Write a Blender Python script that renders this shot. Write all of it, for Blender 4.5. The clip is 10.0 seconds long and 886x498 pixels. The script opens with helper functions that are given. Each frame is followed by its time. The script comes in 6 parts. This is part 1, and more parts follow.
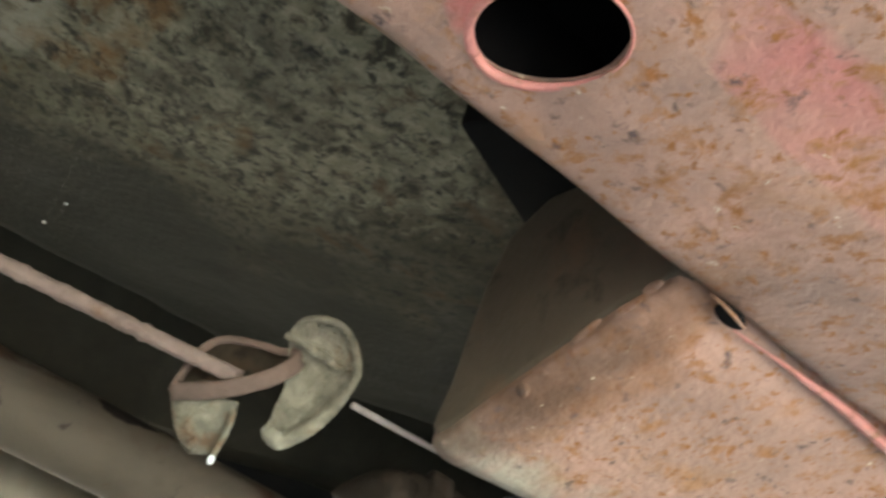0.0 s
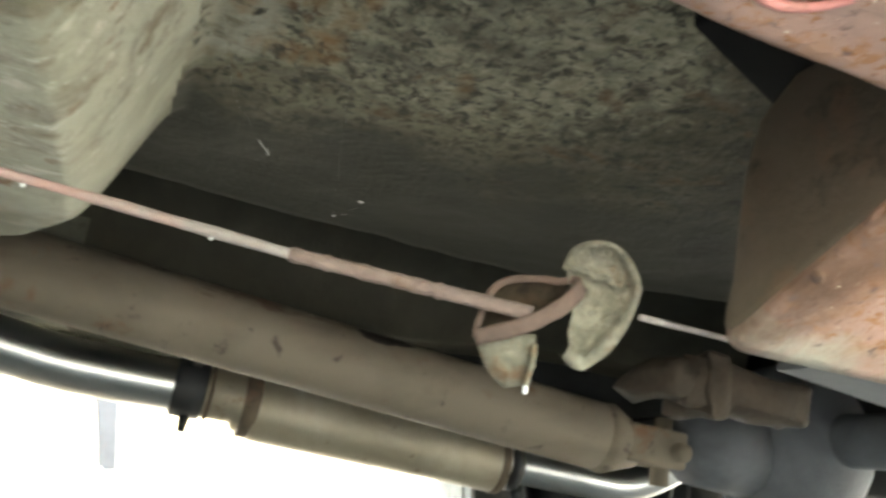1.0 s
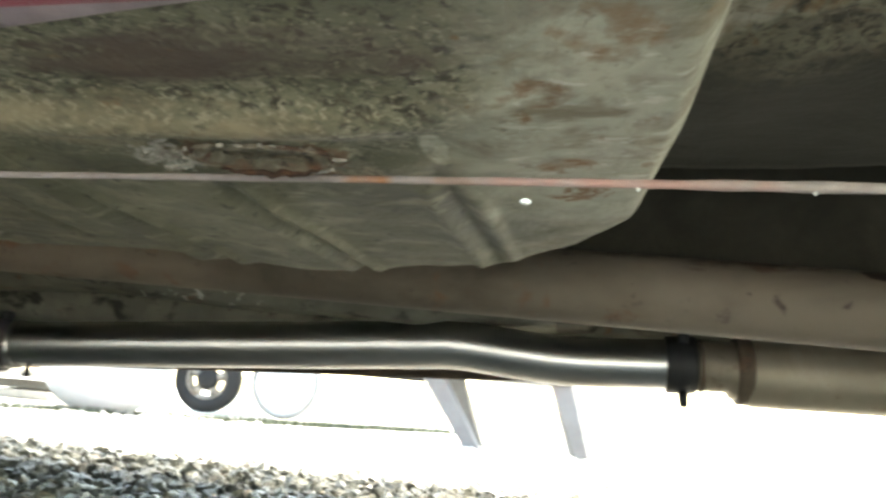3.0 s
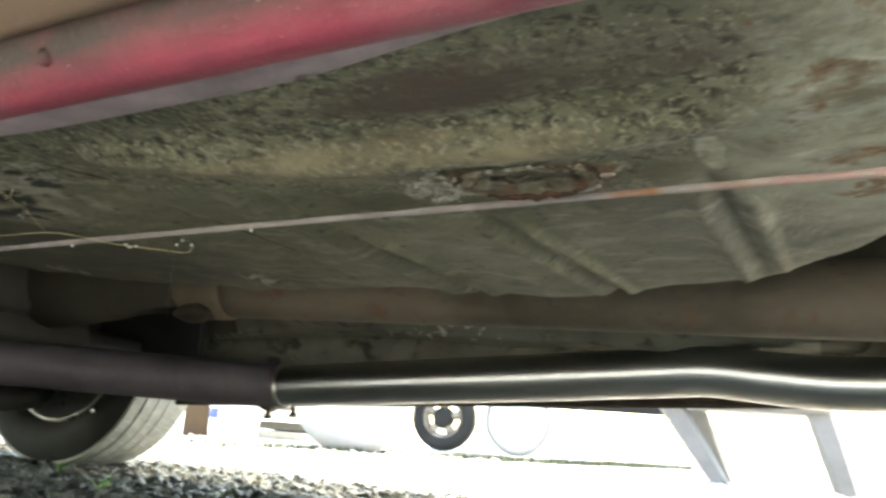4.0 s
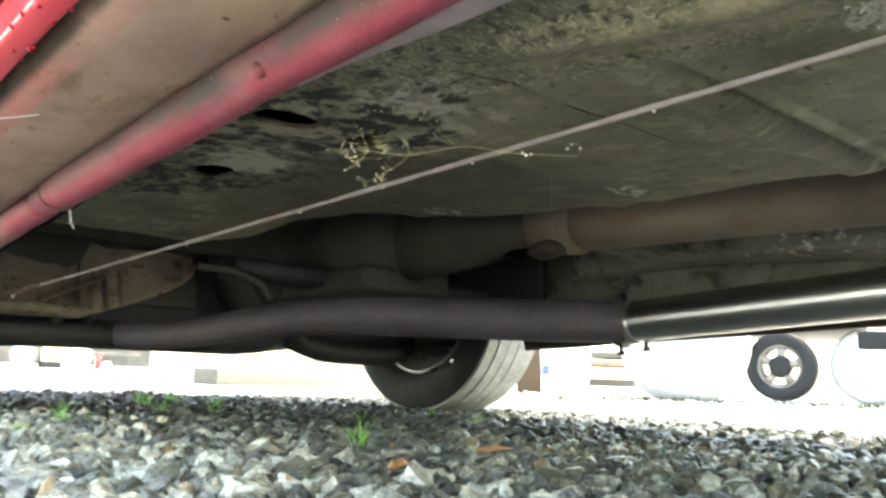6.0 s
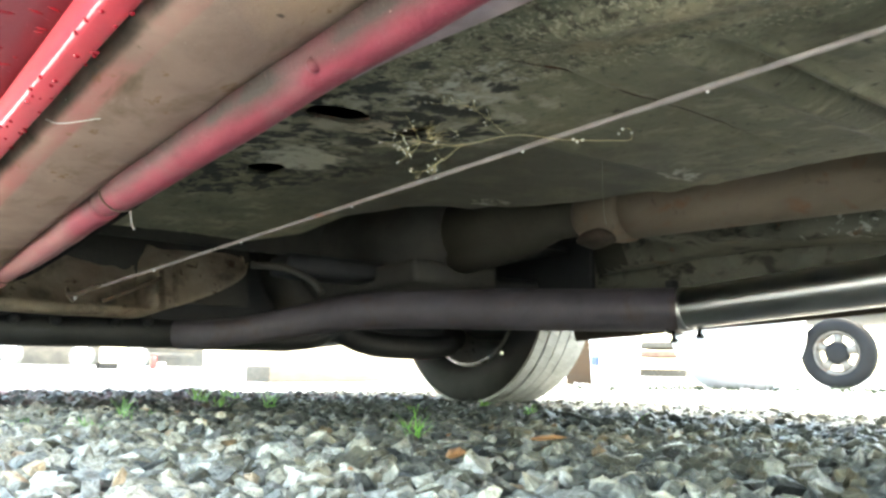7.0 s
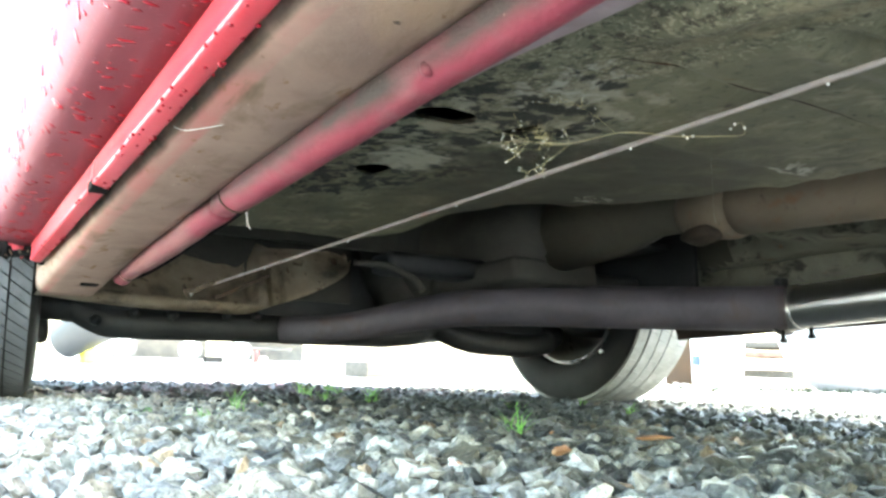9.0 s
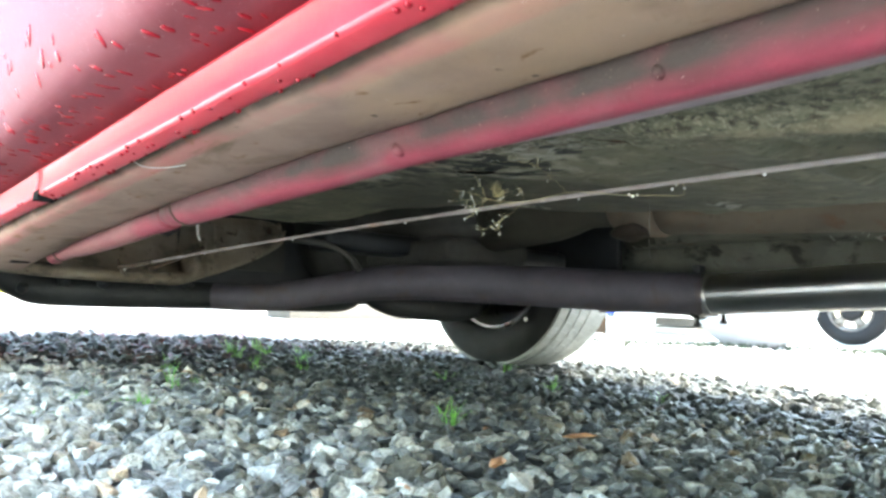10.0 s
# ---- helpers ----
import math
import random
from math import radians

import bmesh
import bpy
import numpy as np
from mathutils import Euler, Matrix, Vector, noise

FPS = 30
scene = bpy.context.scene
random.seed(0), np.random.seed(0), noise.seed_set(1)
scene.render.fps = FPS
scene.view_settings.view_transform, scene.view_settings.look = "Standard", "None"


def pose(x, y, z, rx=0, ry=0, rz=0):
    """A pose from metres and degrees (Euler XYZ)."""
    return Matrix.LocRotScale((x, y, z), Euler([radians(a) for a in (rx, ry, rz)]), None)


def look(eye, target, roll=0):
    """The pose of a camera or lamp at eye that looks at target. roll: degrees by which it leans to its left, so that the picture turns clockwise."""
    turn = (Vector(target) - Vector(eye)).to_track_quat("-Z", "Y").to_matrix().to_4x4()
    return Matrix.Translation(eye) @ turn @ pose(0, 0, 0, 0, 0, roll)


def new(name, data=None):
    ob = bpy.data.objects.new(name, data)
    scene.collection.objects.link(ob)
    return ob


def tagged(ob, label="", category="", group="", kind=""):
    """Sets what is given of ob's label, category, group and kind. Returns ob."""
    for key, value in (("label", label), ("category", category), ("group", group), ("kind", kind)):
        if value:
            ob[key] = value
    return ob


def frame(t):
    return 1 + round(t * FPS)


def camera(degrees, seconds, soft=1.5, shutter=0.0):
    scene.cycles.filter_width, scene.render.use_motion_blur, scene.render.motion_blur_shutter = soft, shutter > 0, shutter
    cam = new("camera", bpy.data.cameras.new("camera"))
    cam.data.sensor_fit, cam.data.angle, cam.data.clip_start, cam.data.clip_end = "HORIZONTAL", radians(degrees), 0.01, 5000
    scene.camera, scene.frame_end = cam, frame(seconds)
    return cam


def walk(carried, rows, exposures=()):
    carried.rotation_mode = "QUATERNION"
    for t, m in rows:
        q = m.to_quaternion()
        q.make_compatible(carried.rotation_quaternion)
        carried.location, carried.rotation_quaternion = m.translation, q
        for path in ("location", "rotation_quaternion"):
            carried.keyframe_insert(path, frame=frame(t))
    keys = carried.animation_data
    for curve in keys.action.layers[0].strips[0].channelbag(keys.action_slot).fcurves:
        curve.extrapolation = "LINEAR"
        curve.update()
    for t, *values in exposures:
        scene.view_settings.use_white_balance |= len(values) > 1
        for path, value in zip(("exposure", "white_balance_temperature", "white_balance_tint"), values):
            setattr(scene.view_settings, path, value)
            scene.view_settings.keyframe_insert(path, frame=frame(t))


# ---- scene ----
cam = camera(57.85, 10.0, soft=2.7, shutter=0.35)
PATH = [
    (0.00, (0.1670, -0.0704, 0.1832), (0.9377, -0.4742, 0.6762), 21.93),
    (0.50, (0.1622, -0.0493, 0.1845), (1.0098, -0.4025, 0.5805), 17.61),
    (1.00, (0.1648, -0.0223, 0.1896), (1.0764, -0.3112, 0.4820), 12.78),
    (1.50, (0.1548, 0.0058, 0.1868), (1.1041, -0.1806, 0.4397), 9.41),
    (2.00, (0.1534, 0.0263, 0.1672), (1.1252, -0.0349, 0.3948), 8.61),
    (2.50, (0.1606, 0.0611, 0.1716), (1.1398, 0.0955, 0.3718), 6.68),
    (3.00, (0.1436, 0.0763, 0.1607), (1.1090, 0.2448, 0.3596), 5.45),
    (4.50, (0.1438, 0.1234, 0.1394), (0.9652, 0.6540, 0.3486), 4.15),
    (5.00, (0.1291, 0.1433, 0.1140), (0.8940, 0.7621, 0.2931), 3.46),
    (5.50, (0.1223, 0.1624, 0.0986), (0.8376, 0.8424, 0.2597), 2.80),
    (6.00, (0.1143, 0.1705, 0.0945), (0.7870, 0.8939, 0.2505), 2.05),
    (7.50, (0.1032, 0.1732, 0.0884), (0.7197, 0.9471, 0.2337), 0.91),
    (8.00, (0.0966, 0.1732, 0.0880), (0.6854, 0.9687, 0.2316), 1.24),
    (8.50, (0.0942, 0.1722, 0.0896), (0.6479, 0.9931, 0.2294), 1.38),
    (9.00, (0.0926, 0.1731, 0.0893), (0.6323, 1.0030, 0.2313), 1.69),
    (9.50, (0.0719, 0.1657, 0.1237), (0.6450, 0.9779, 0.2330), 2.35),
    (10.00, (0.0447, 0.1601, 0.1754), (0.6711, 0.9373, 0.2358), 3.06),
]
EXPOSURES = [(0.0, 2.76, 8700, 2), (0.5, 3.02, 8700, 1), (1.0, 3.13, 8700, 0), (1.5, 3.28, 8700, -1), (2.0, 3.08, 8700, 0), (2.5, 2.83, 8700, 0), (3.0, 2.74, 8700, 0), (4.5, 2.8, 8700, -1), (5.5, 2.95, 8500, -2), (7.5, 3.27, 8000, -2), (9.0, 3.38, 7500, -3), (10.0, 3.1, 7200, -2)]
walk(cam, [(t, look(eye, target, roll)) for t, eye, target, roll in PATH], EXPOSURES)

# ---------------------------------------------------------------- light
RAKE = radians(-3.02)
world = bpy.data.worlds.new("sky")
scene.world = world
world.use_nodes = True
wn = world.node_tree
sky = wn.nodes.new("ShaderNodeTexSky")
sky.sky_type, sky.sun_disc = "NISHITA", False
sky.sun_elevation, sky.sun_rotation = radians(64), radians(124.5)
sky.dust_density, sky.ozone_density = 2.0, 0.6
wn.nodes["Background"].inputs[1].default_value = 0.42
wn.links.new(sky.outputs[0], wn.nodes["Background"].inputs[0])
sun = new("sun", bpy.data.lights.new("sun", "SUN"))
sun.data.energy, sun.data.angle, sun.data.color = 3.0, radians(0.5), (1.0, 0.975, 0.94)
sun.matrix_world = look((1.3, -0.9, 3.3), (0, 0, 0))


# ---------------------------------------------------------------- materials
def material(name, stops, scale=20.0, detail=6.0, rough=(0.6, 0.8), metal=0.0, bump=0.15, bump_scale=150.0,
             spots=(), coat=0.0, stretch=(1, 1, 1), rand=0.0, distort=0.4):
    """Ramp colours over noise in metres, with spots (colour, scale, threshold, softness, stretch) laid over it."""
    m = bpy.data.materials.new(name)
    m.use_nodes = True
    nt = m.node_tree
    n, l = nt.nodes, nt.links
    b = n["Principled BSDF"]
    tc = n.new("ShaderNodeTexCoord")
    src = tc.outputs["Object"]

    def noise_at(sc, det, st=(1, 1, 1), dist=distort, off=0.0):
        mp = n.new("ShaderNodeMapping")
        mp.inputs["Scale"].default_value = st
        mp.inputs["Location"].default_value = (off, off * 0.7, off * 1.3)
        l.new(src, mp.inputs["Vector"])
        t = n.new("ShaderNodeTexNoise")
        t.inputs["Scale"].default_value, t.inputs["Detail"].default_value = sc, det
        t.inputs["Distortion"].default_value = dist
        t.inputs["Roughness"].default_value = 0.62
        l.new(mp.outputs[0], t.inputs["Vector"])
        return t.outputs["Fac"]

    main = noise_at(scale, detail, stretch)
    ramp = n.new("ShaderNodeValToRGB")
    el = ramp.color_ramp.elements
    while len(el) < len(stops):
        el.new(0.5)
    for e, (p, c) in zip(el, stops):
        e.position, e.color = p, (*c, 1)
    l.new(main, ramp.inputs[0])
    col = ramp.outputs[0]
    for k, (c, sc, th, so, st, *where) in enumerate(spots):
        f = noise_at(sc, 4.0, st, 0.3, 3.1 * (k + 1))
        if where:
            sub, div, ln, fall, summ = n.new("ShaderNodeVectorMath"), n.new("ShaderNodeVectorMath"), n.new("ShaderNodeVectorMath"), n.new("ShaderNodeMapRange"), n.new("ShaderNodeMath")
            sub.operation, div.operation, ln.operation, summ.operation = "SUBTRACT", "DIVIDE", "LENGTH", "SUBTRACT"
            sub.inputs[1].default_value, div.inputs[1].default_value = where[0][:3], where[0][3:]
            l.new(src, sub.inputs[0])
            l.new(sub.outputs[0], div.inputs[0])
            l.new(div.outputs[0], ln.inputs[0])
            fall.inputs[1].default_value, fall.inputs[2].default_value, fall.inputs[4].default_value = 0.55, 1.2, 0.6
            l.new(ln.outputs["Value"], fall.inputs[0])
            l.new(f, summ.inputs[0])
            l.new(fall.outputs[0], summ.inputs[1])
            f = summ.outputs[0]
        mr = n.new("ShaderNodeMapRange")
        mr.inputs[1].default_value, mr.inputs[2].default_value = th, th + so
        l.new(f, mr.inputs[0])
        mx = n.new("ShaderNodeMix")
        mx.data_type = "RGBA"
        l.new(mr.outputs[0], mx.inputs[0])
        l.new(col, mx.inputs[6])
        mx.inputs[7].default_value = (*c, 1)
        col = mx.outputs[2]
    if rand:
        oi = n.new("ShaderNodeObjectInfo")
        geo = n.new("ShaderNodeNewGeometry")
        add = n.new("ShaderNodeMath")
        add.operation = "ADD"
        l.new(oi.outputs["Random"], add.inputs[0])
        l.new(geo.outputs["Random Per Island"], add.inputs[1])
        fr = n.new("ShaderNodeMath")
        fr.operation = "FRACT"
        l.new(add.outputs[0], fr.inputs[0])
        r2 = n.new("ShaderNodeValToRGB")
        tones = ((0, (0.3, 0.31, 0.33)), (0.15, (0.55, 0.52, 0.46)), (0.3, (0.75, 0.76, 0.78)), (0.45, (0.94, 0.89, 0.79)), (0.58, (0.45, 0.45, 0.46)),
                 (0.7, (1.2, 1.17, 1.1)), (0.8, (0.6, 0.54, 0.44)), (0.9, (1.4, 1.38, 1.33)), (0.97, (1.1, 0.75, 0.48)))
        while len(r2.color_ramp.elements) < len(tones):
            r2.color_ramp.elements.new(0.5)
        for e, (p, c) in zip(r2.color_ramp.elements, tones):
            e.position, e.color = p, (*c, 1)
        r2.color_ramp.interpolation = "CONSTANT"
        l.new(fr.outputs[0], r2.inputs[0])
        mu = n.new("ShaderNodeMix")
        mu.data_type, mu.blend_type = "RGBA", "MULTIPLY"
        mu.inputs[0].default_value = rand
        l.new(col, mu.inputs[6])
        l.new(r2.outputs[0], mu.inputs[7])
        col = mu.outputs[2]
    l.new(col, b.inputs["Base Color"])
    mr = n.new("ShaderNodeMapRange")
    mr.inputs[3].default_value, mr.inputs[4].default_value = rough
    l.new(main, mr.inputs[0])
    l.new(mr.outputs[0], b.inputs["Roughness"])
    b.inputs["Metallic"].default_value = metal
    b.inputs["Coat Weight"].default_value = coat
    b.inputs["Coat Roughness"].default_value = 0.12
    if bump:
        bp = n.new("ShaderNodeBump")
        bp.inputs["Strength"].default_value, bp.inputs["Distance"].default_value = bump, 0.004
        l.new(noise_at(bump_scale, 5.0, stretch), bp.inputs["Height"])
        l.new(bp.outputs[0], b.inputs["Normal"])
    return m


S1 = (1, 1, 1)
M = {}
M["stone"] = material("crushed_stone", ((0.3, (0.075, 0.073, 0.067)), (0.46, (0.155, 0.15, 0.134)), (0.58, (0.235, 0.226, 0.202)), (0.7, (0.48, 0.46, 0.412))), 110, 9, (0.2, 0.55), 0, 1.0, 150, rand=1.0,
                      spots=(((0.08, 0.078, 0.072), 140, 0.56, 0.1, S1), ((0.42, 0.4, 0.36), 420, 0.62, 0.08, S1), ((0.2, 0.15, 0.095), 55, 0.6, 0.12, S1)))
# stone tones carry the light: sunlit yard, bright open side, engine shade
M["sunlit_stone"] = material("sunlit_tone_stone", ((0.25, (0.34, 0.335, 0.32)), (0.6, (0.5, 0.49, 0.465)), (0.8, (0.6, 0.585, 0.55))), 60, 6, (0.5, 0.8), 0, 0.6, 200, rand=0.25)
M["pale_stone"] = material("pale_skylit_stone", ((0.32, (0.26, 0.236, 0.2)), (0.46, (0.48, 0.44, 0.375)), (0.58, (0.66, 0.606, 0.525)), (0.7, (0.82, 0.76, 0.665))), 130, 10, (0.25, 0.65), 0, 1.0, 190, rand=0.7,
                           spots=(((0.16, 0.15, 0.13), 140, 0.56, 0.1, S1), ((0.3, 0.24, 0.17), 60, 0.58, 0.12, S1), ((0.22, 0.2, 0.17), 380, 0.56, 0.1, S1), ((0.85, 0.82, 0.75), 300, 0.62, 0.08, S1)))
M["shaded_stone"] = material("shade_dark_stone", ((0.3, (0.018, 0.021, 0.02)), (0.46, (0.043, 0.047, 0.044)), (0.58, (0.08, 0.084, 0.079)), (0.7, (0.2, 0.202, 0.19))), 110, 9, (0.35, 0.65), 0, 1.0, 150, rand=0.85)
# single stones: the same rock, scaled to their own unit size
M["stone_piece"] = material("crushed_stone_piece", ((0.3, (0.055, 0.052, 0.044)), (0.46, (0.11, 0.104, 0.087)), (0.58, (0.17, 0.159, 0.132)), (0.7, (0.36, 0.336, 0.285))), 1.7, 10, (0.15, 0.5), 0, 1.0, 2.6, rand=0.9,
                            spots=(((0.07, 0.067, 0.06), 2.2, 0.56, 0.1, S1), ((0.46, 0.43, 0.37), 6.5, 0.6, 0.08, S1), ((0.22, 0.165, 0.1), 0.9, 0.58, 0.12, S1)))
M["pale_piece"] = material("pale_stone_piece", ((0.32, (0.2, 0.18, 0.15)), (0.46, (0.38, 0.347, 0.293)), (0.58, (0.55, 0.503, 0.432)), (0.7, (0.76, 0.7, 0.61))), 1.7, 10, (0.2, 0.6), 0, 1.0, 2.6, rand=0.7,
                           spots=(((0.16, 0.15, 0.13), 2.2, 0.56, 0.1, S1), ((0.3, 0.24, 0.17), 0.9, 0.58, 0.12, S1), ((0.22, 0.2, 0.17), 6, 0.56, 0.1, S1)))
for key in ("stone", "pale_stone", "shaded_stone", "stone_piece", "pale_piece"):
    M[key].node_tree.nodes["Principled BSDF"].inputs["Specular IOR Level"].default_value = 0.22
M["soil"] = material("gravel_bed", ((0.3, (0.2, 0.2, 0.195)), (0.5, (0.38, 0.375, 0.36)), (0.7, (0.48, 0.47, 0.45))), 55, 8, (0.5, 0.8), 0, 1.0, 60)
M["orange_stone"] = material("orange_stone", ((0.3, (0.3, 0.12, 0.048)), (0.7, (0.46, 0.24, 0.12))), 1.3, 7, (0.4, 0.7), 0, 0.5, 3.5)
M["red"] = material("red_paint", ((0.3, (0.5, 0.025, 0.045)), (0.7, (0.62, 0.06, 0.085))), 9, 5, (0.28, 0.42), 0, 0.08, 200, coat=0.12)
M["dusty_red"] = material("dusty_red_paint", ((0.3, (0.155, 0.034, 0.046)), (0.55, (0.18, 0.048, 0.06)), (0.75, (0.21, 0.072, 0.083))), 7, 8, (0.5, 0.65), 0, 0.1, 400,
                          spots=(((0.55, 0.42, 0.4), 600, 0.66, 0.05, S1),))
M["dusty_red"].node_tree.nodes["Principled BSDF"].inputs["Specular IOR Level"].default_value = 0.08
M["water"] = material("water_drop", ((0.3, (0.22, 0.006, 0.016)), (0.7, (0.3, 0.01, 0.022))), 30, 2, (0.12, 0.22), 0, 0)
M["water"].node_tree.nodes["Principled BSDF"].inputs["Specular IOR Level"].default_value = 0.3
M["box"] = material("dust_over_pink_paint", ((0.3, (0.225, 0.149, 0.117)), (0.5, (0.302, 0.208, 0.164)), (0.7, (0.355, 0.247, 0.196))), 13, 8, (0.75, 0.9), 0, 0.14, 260,
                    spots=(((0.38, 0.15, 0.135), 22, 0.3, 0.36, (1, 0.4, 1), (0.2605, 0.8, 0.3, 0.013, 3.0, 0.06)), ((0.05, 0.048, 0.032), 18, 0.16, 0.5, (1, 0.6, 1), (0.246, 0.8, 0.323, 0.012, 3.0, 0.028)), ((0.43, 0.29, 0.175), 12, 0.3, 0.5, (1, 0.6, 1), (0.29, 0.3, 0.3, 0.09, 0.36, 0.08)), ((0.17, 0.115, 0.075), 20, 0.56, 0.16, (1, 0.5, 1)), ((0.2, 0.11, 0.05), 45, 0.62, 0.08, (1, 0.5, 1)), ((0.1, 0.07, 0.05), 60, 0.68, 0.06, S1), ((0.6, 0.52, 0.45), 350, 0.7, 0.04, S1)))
M["rail"] = material("rusty_pink_primer", ((0.26, (0.24, 0.16, 0.135)), (0.42, (0.36, 0.225, 0.18)), (0.56, (0.43, 0.26, 0.205)), (0.74, (0.5, 0.28, 0.225))), 17, 10, (0.55, 0.85), 0, 0.4, 220,
                     spots=(((0.5, 0.16, 0.15), 12, 0.36, 0.3, S1, (0.25, -0.22, 0.315, 0.02, 0.14, 0.1)), ((0.39, 0.2, 0.1), 26, 0.56, 0.2, S1), ((0.34, 0.15, 0.06), 95, 0.55, 0.14, S1), ((0.3, 0.12, 0.04), 190, 0.57, 0.1, S1),
                            ((0.5, 0.17, 0.15), 30, 0.34, 0.16, S1, (0.284, -0.136, 0.315, 0.026, 0.013, 0.05)), ((0.42, 0.385, 0.315), 26, 0.3, 0.3, S1, (0.445, -0.35, 0.275, 0.04, 0.2, 0.03)),
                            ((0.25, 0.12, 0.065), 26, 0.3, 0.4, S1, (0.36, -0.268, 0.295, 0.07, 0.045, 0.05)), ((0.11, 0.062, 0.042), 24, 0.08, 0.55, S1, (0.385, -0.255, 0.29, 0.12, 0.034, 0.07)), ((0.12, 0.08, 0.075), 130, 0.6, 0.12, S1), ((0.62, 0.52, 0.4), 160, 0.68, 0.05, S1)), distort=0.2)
M["sealant"] = material("pink_sealant", ((0.3, (0.46, 0.17, 0.155)), (0.7, (0.6, 0.26, 0.225))), 40, 6, (0.5, 0.8), 0, 0.4, 300,
                        spots=(((0.26, 0.13, 0.08), 60, 0.56, 0.12, S1),))
# darker copy of the floor undercoat, standing in for shade on the far side
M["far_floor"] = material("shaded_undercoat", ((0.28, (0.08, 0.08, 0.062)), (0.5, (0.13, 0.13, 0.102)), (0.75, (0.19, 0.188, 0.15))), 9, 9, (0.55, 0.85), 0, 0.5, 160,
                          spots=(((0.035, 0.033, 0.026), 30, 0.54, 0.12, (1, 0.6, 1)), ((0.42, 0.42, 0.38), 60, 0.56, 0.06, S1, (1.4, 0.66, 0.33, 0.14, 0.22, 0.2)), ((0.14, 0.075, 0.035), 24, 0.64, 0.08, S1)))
M["plug"] = material("flaking_rusty_metal", ((0.3, (0.066, 0.056, 0.038)), (0.5, (0.15, 0.13, 0.088)), (0.7, (0.26, 0.238, 0.175))), 70, 8, (0.6, 0.85), 0, 0.9, 240,
                     spots=(((0.13, 0.06, 0.028), 90, 0.5, 0.16, (1, 0.5, 1)), ((0.3, 0.28, 0.22), 120, 0.6, 0.1, (1, 0.5, 1)), ((0.035, 0.026, 0.018), 110, 0.58, 0.08, S1)))
M["flakes"] = material("lifting_rust_scale", ((0.3, (0.06, 0.044, 0.027)), (0.5, (0.155, 0.125, 0.08)), (0.72, (0.3, 0.27, 0.2))), 80, 6, (0.7, 0.9), 0, 0.6, 300)
M["crack"] = material("dark_rust", ((0.3, (0.018, 0.01, 0.006)), (0.6, (0.06, 0.028, 0.014)), (0.75, (0.14, 0.06, 0.025))), 60, 5, (0.8, 0.95), 0, 0.4, 260)
M["crust"] = material("pale_sealant_crumbs", ((0.3, (0.16, 0.13, 0.1)), (0.5, (0.36, 0.33, 0.27)), (0.7, (0.52, 0.5, 0.44))), 70, 5, (0.7, 0.9), 0, 0.5, 260)
M["rust_ring"] = material("flaking_rust", ((0.3, (0.035, 0.02, 0.013)), (0.46, (0.09, 0.048, 0.026)), (0.56, (0.26, 0.22, 0.155)), (0.72, (0.42, 0.385, 0.305))), 60, 7, (0.7, 0.9), 0, 0.8, 260)
M["tube"] = material("red_rail_paint", ((0.3, (0.2, 0.045, 0.062)), (0.5, (0.28, 0.05, 0.075)), (0.72, (0.26, 0.11, 0.12))), 11, 7, (0.4, 0.65), 0, 0.3, 300,
                     # first spot: dirt plus painted shadow on the flank beside the sill box
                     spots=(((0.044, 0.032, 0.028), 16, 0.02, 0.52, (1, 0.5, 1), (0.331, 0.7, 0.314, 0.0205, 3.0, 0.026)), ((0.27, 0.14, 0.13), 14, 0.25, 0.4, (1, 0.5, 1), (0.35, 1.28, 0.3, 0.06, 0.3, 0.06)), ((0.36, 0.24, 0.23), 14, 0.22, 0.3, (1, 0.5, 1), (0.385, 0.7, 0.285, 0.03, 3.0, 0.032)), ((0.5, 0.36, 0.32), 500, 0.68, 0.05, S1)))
M["tube"].node_tree.nodes["Principled BSDF"].inputs["Specular IOR Level"].default_value = 0.25
M["lip"] = material("greyed_pink_lip", ((0.3, (0.2, 0.155, 0.16)), (0.5, (0.31, 0.24, 0.25)), (0.7, (0.42, 0.33, 0.335))), 26, 8, (0.5, 0.8), 0, 0.3, 300,
                    spots=(((0.1, 0.07, 0.07), 40, 0.64, 0.06, S1),))
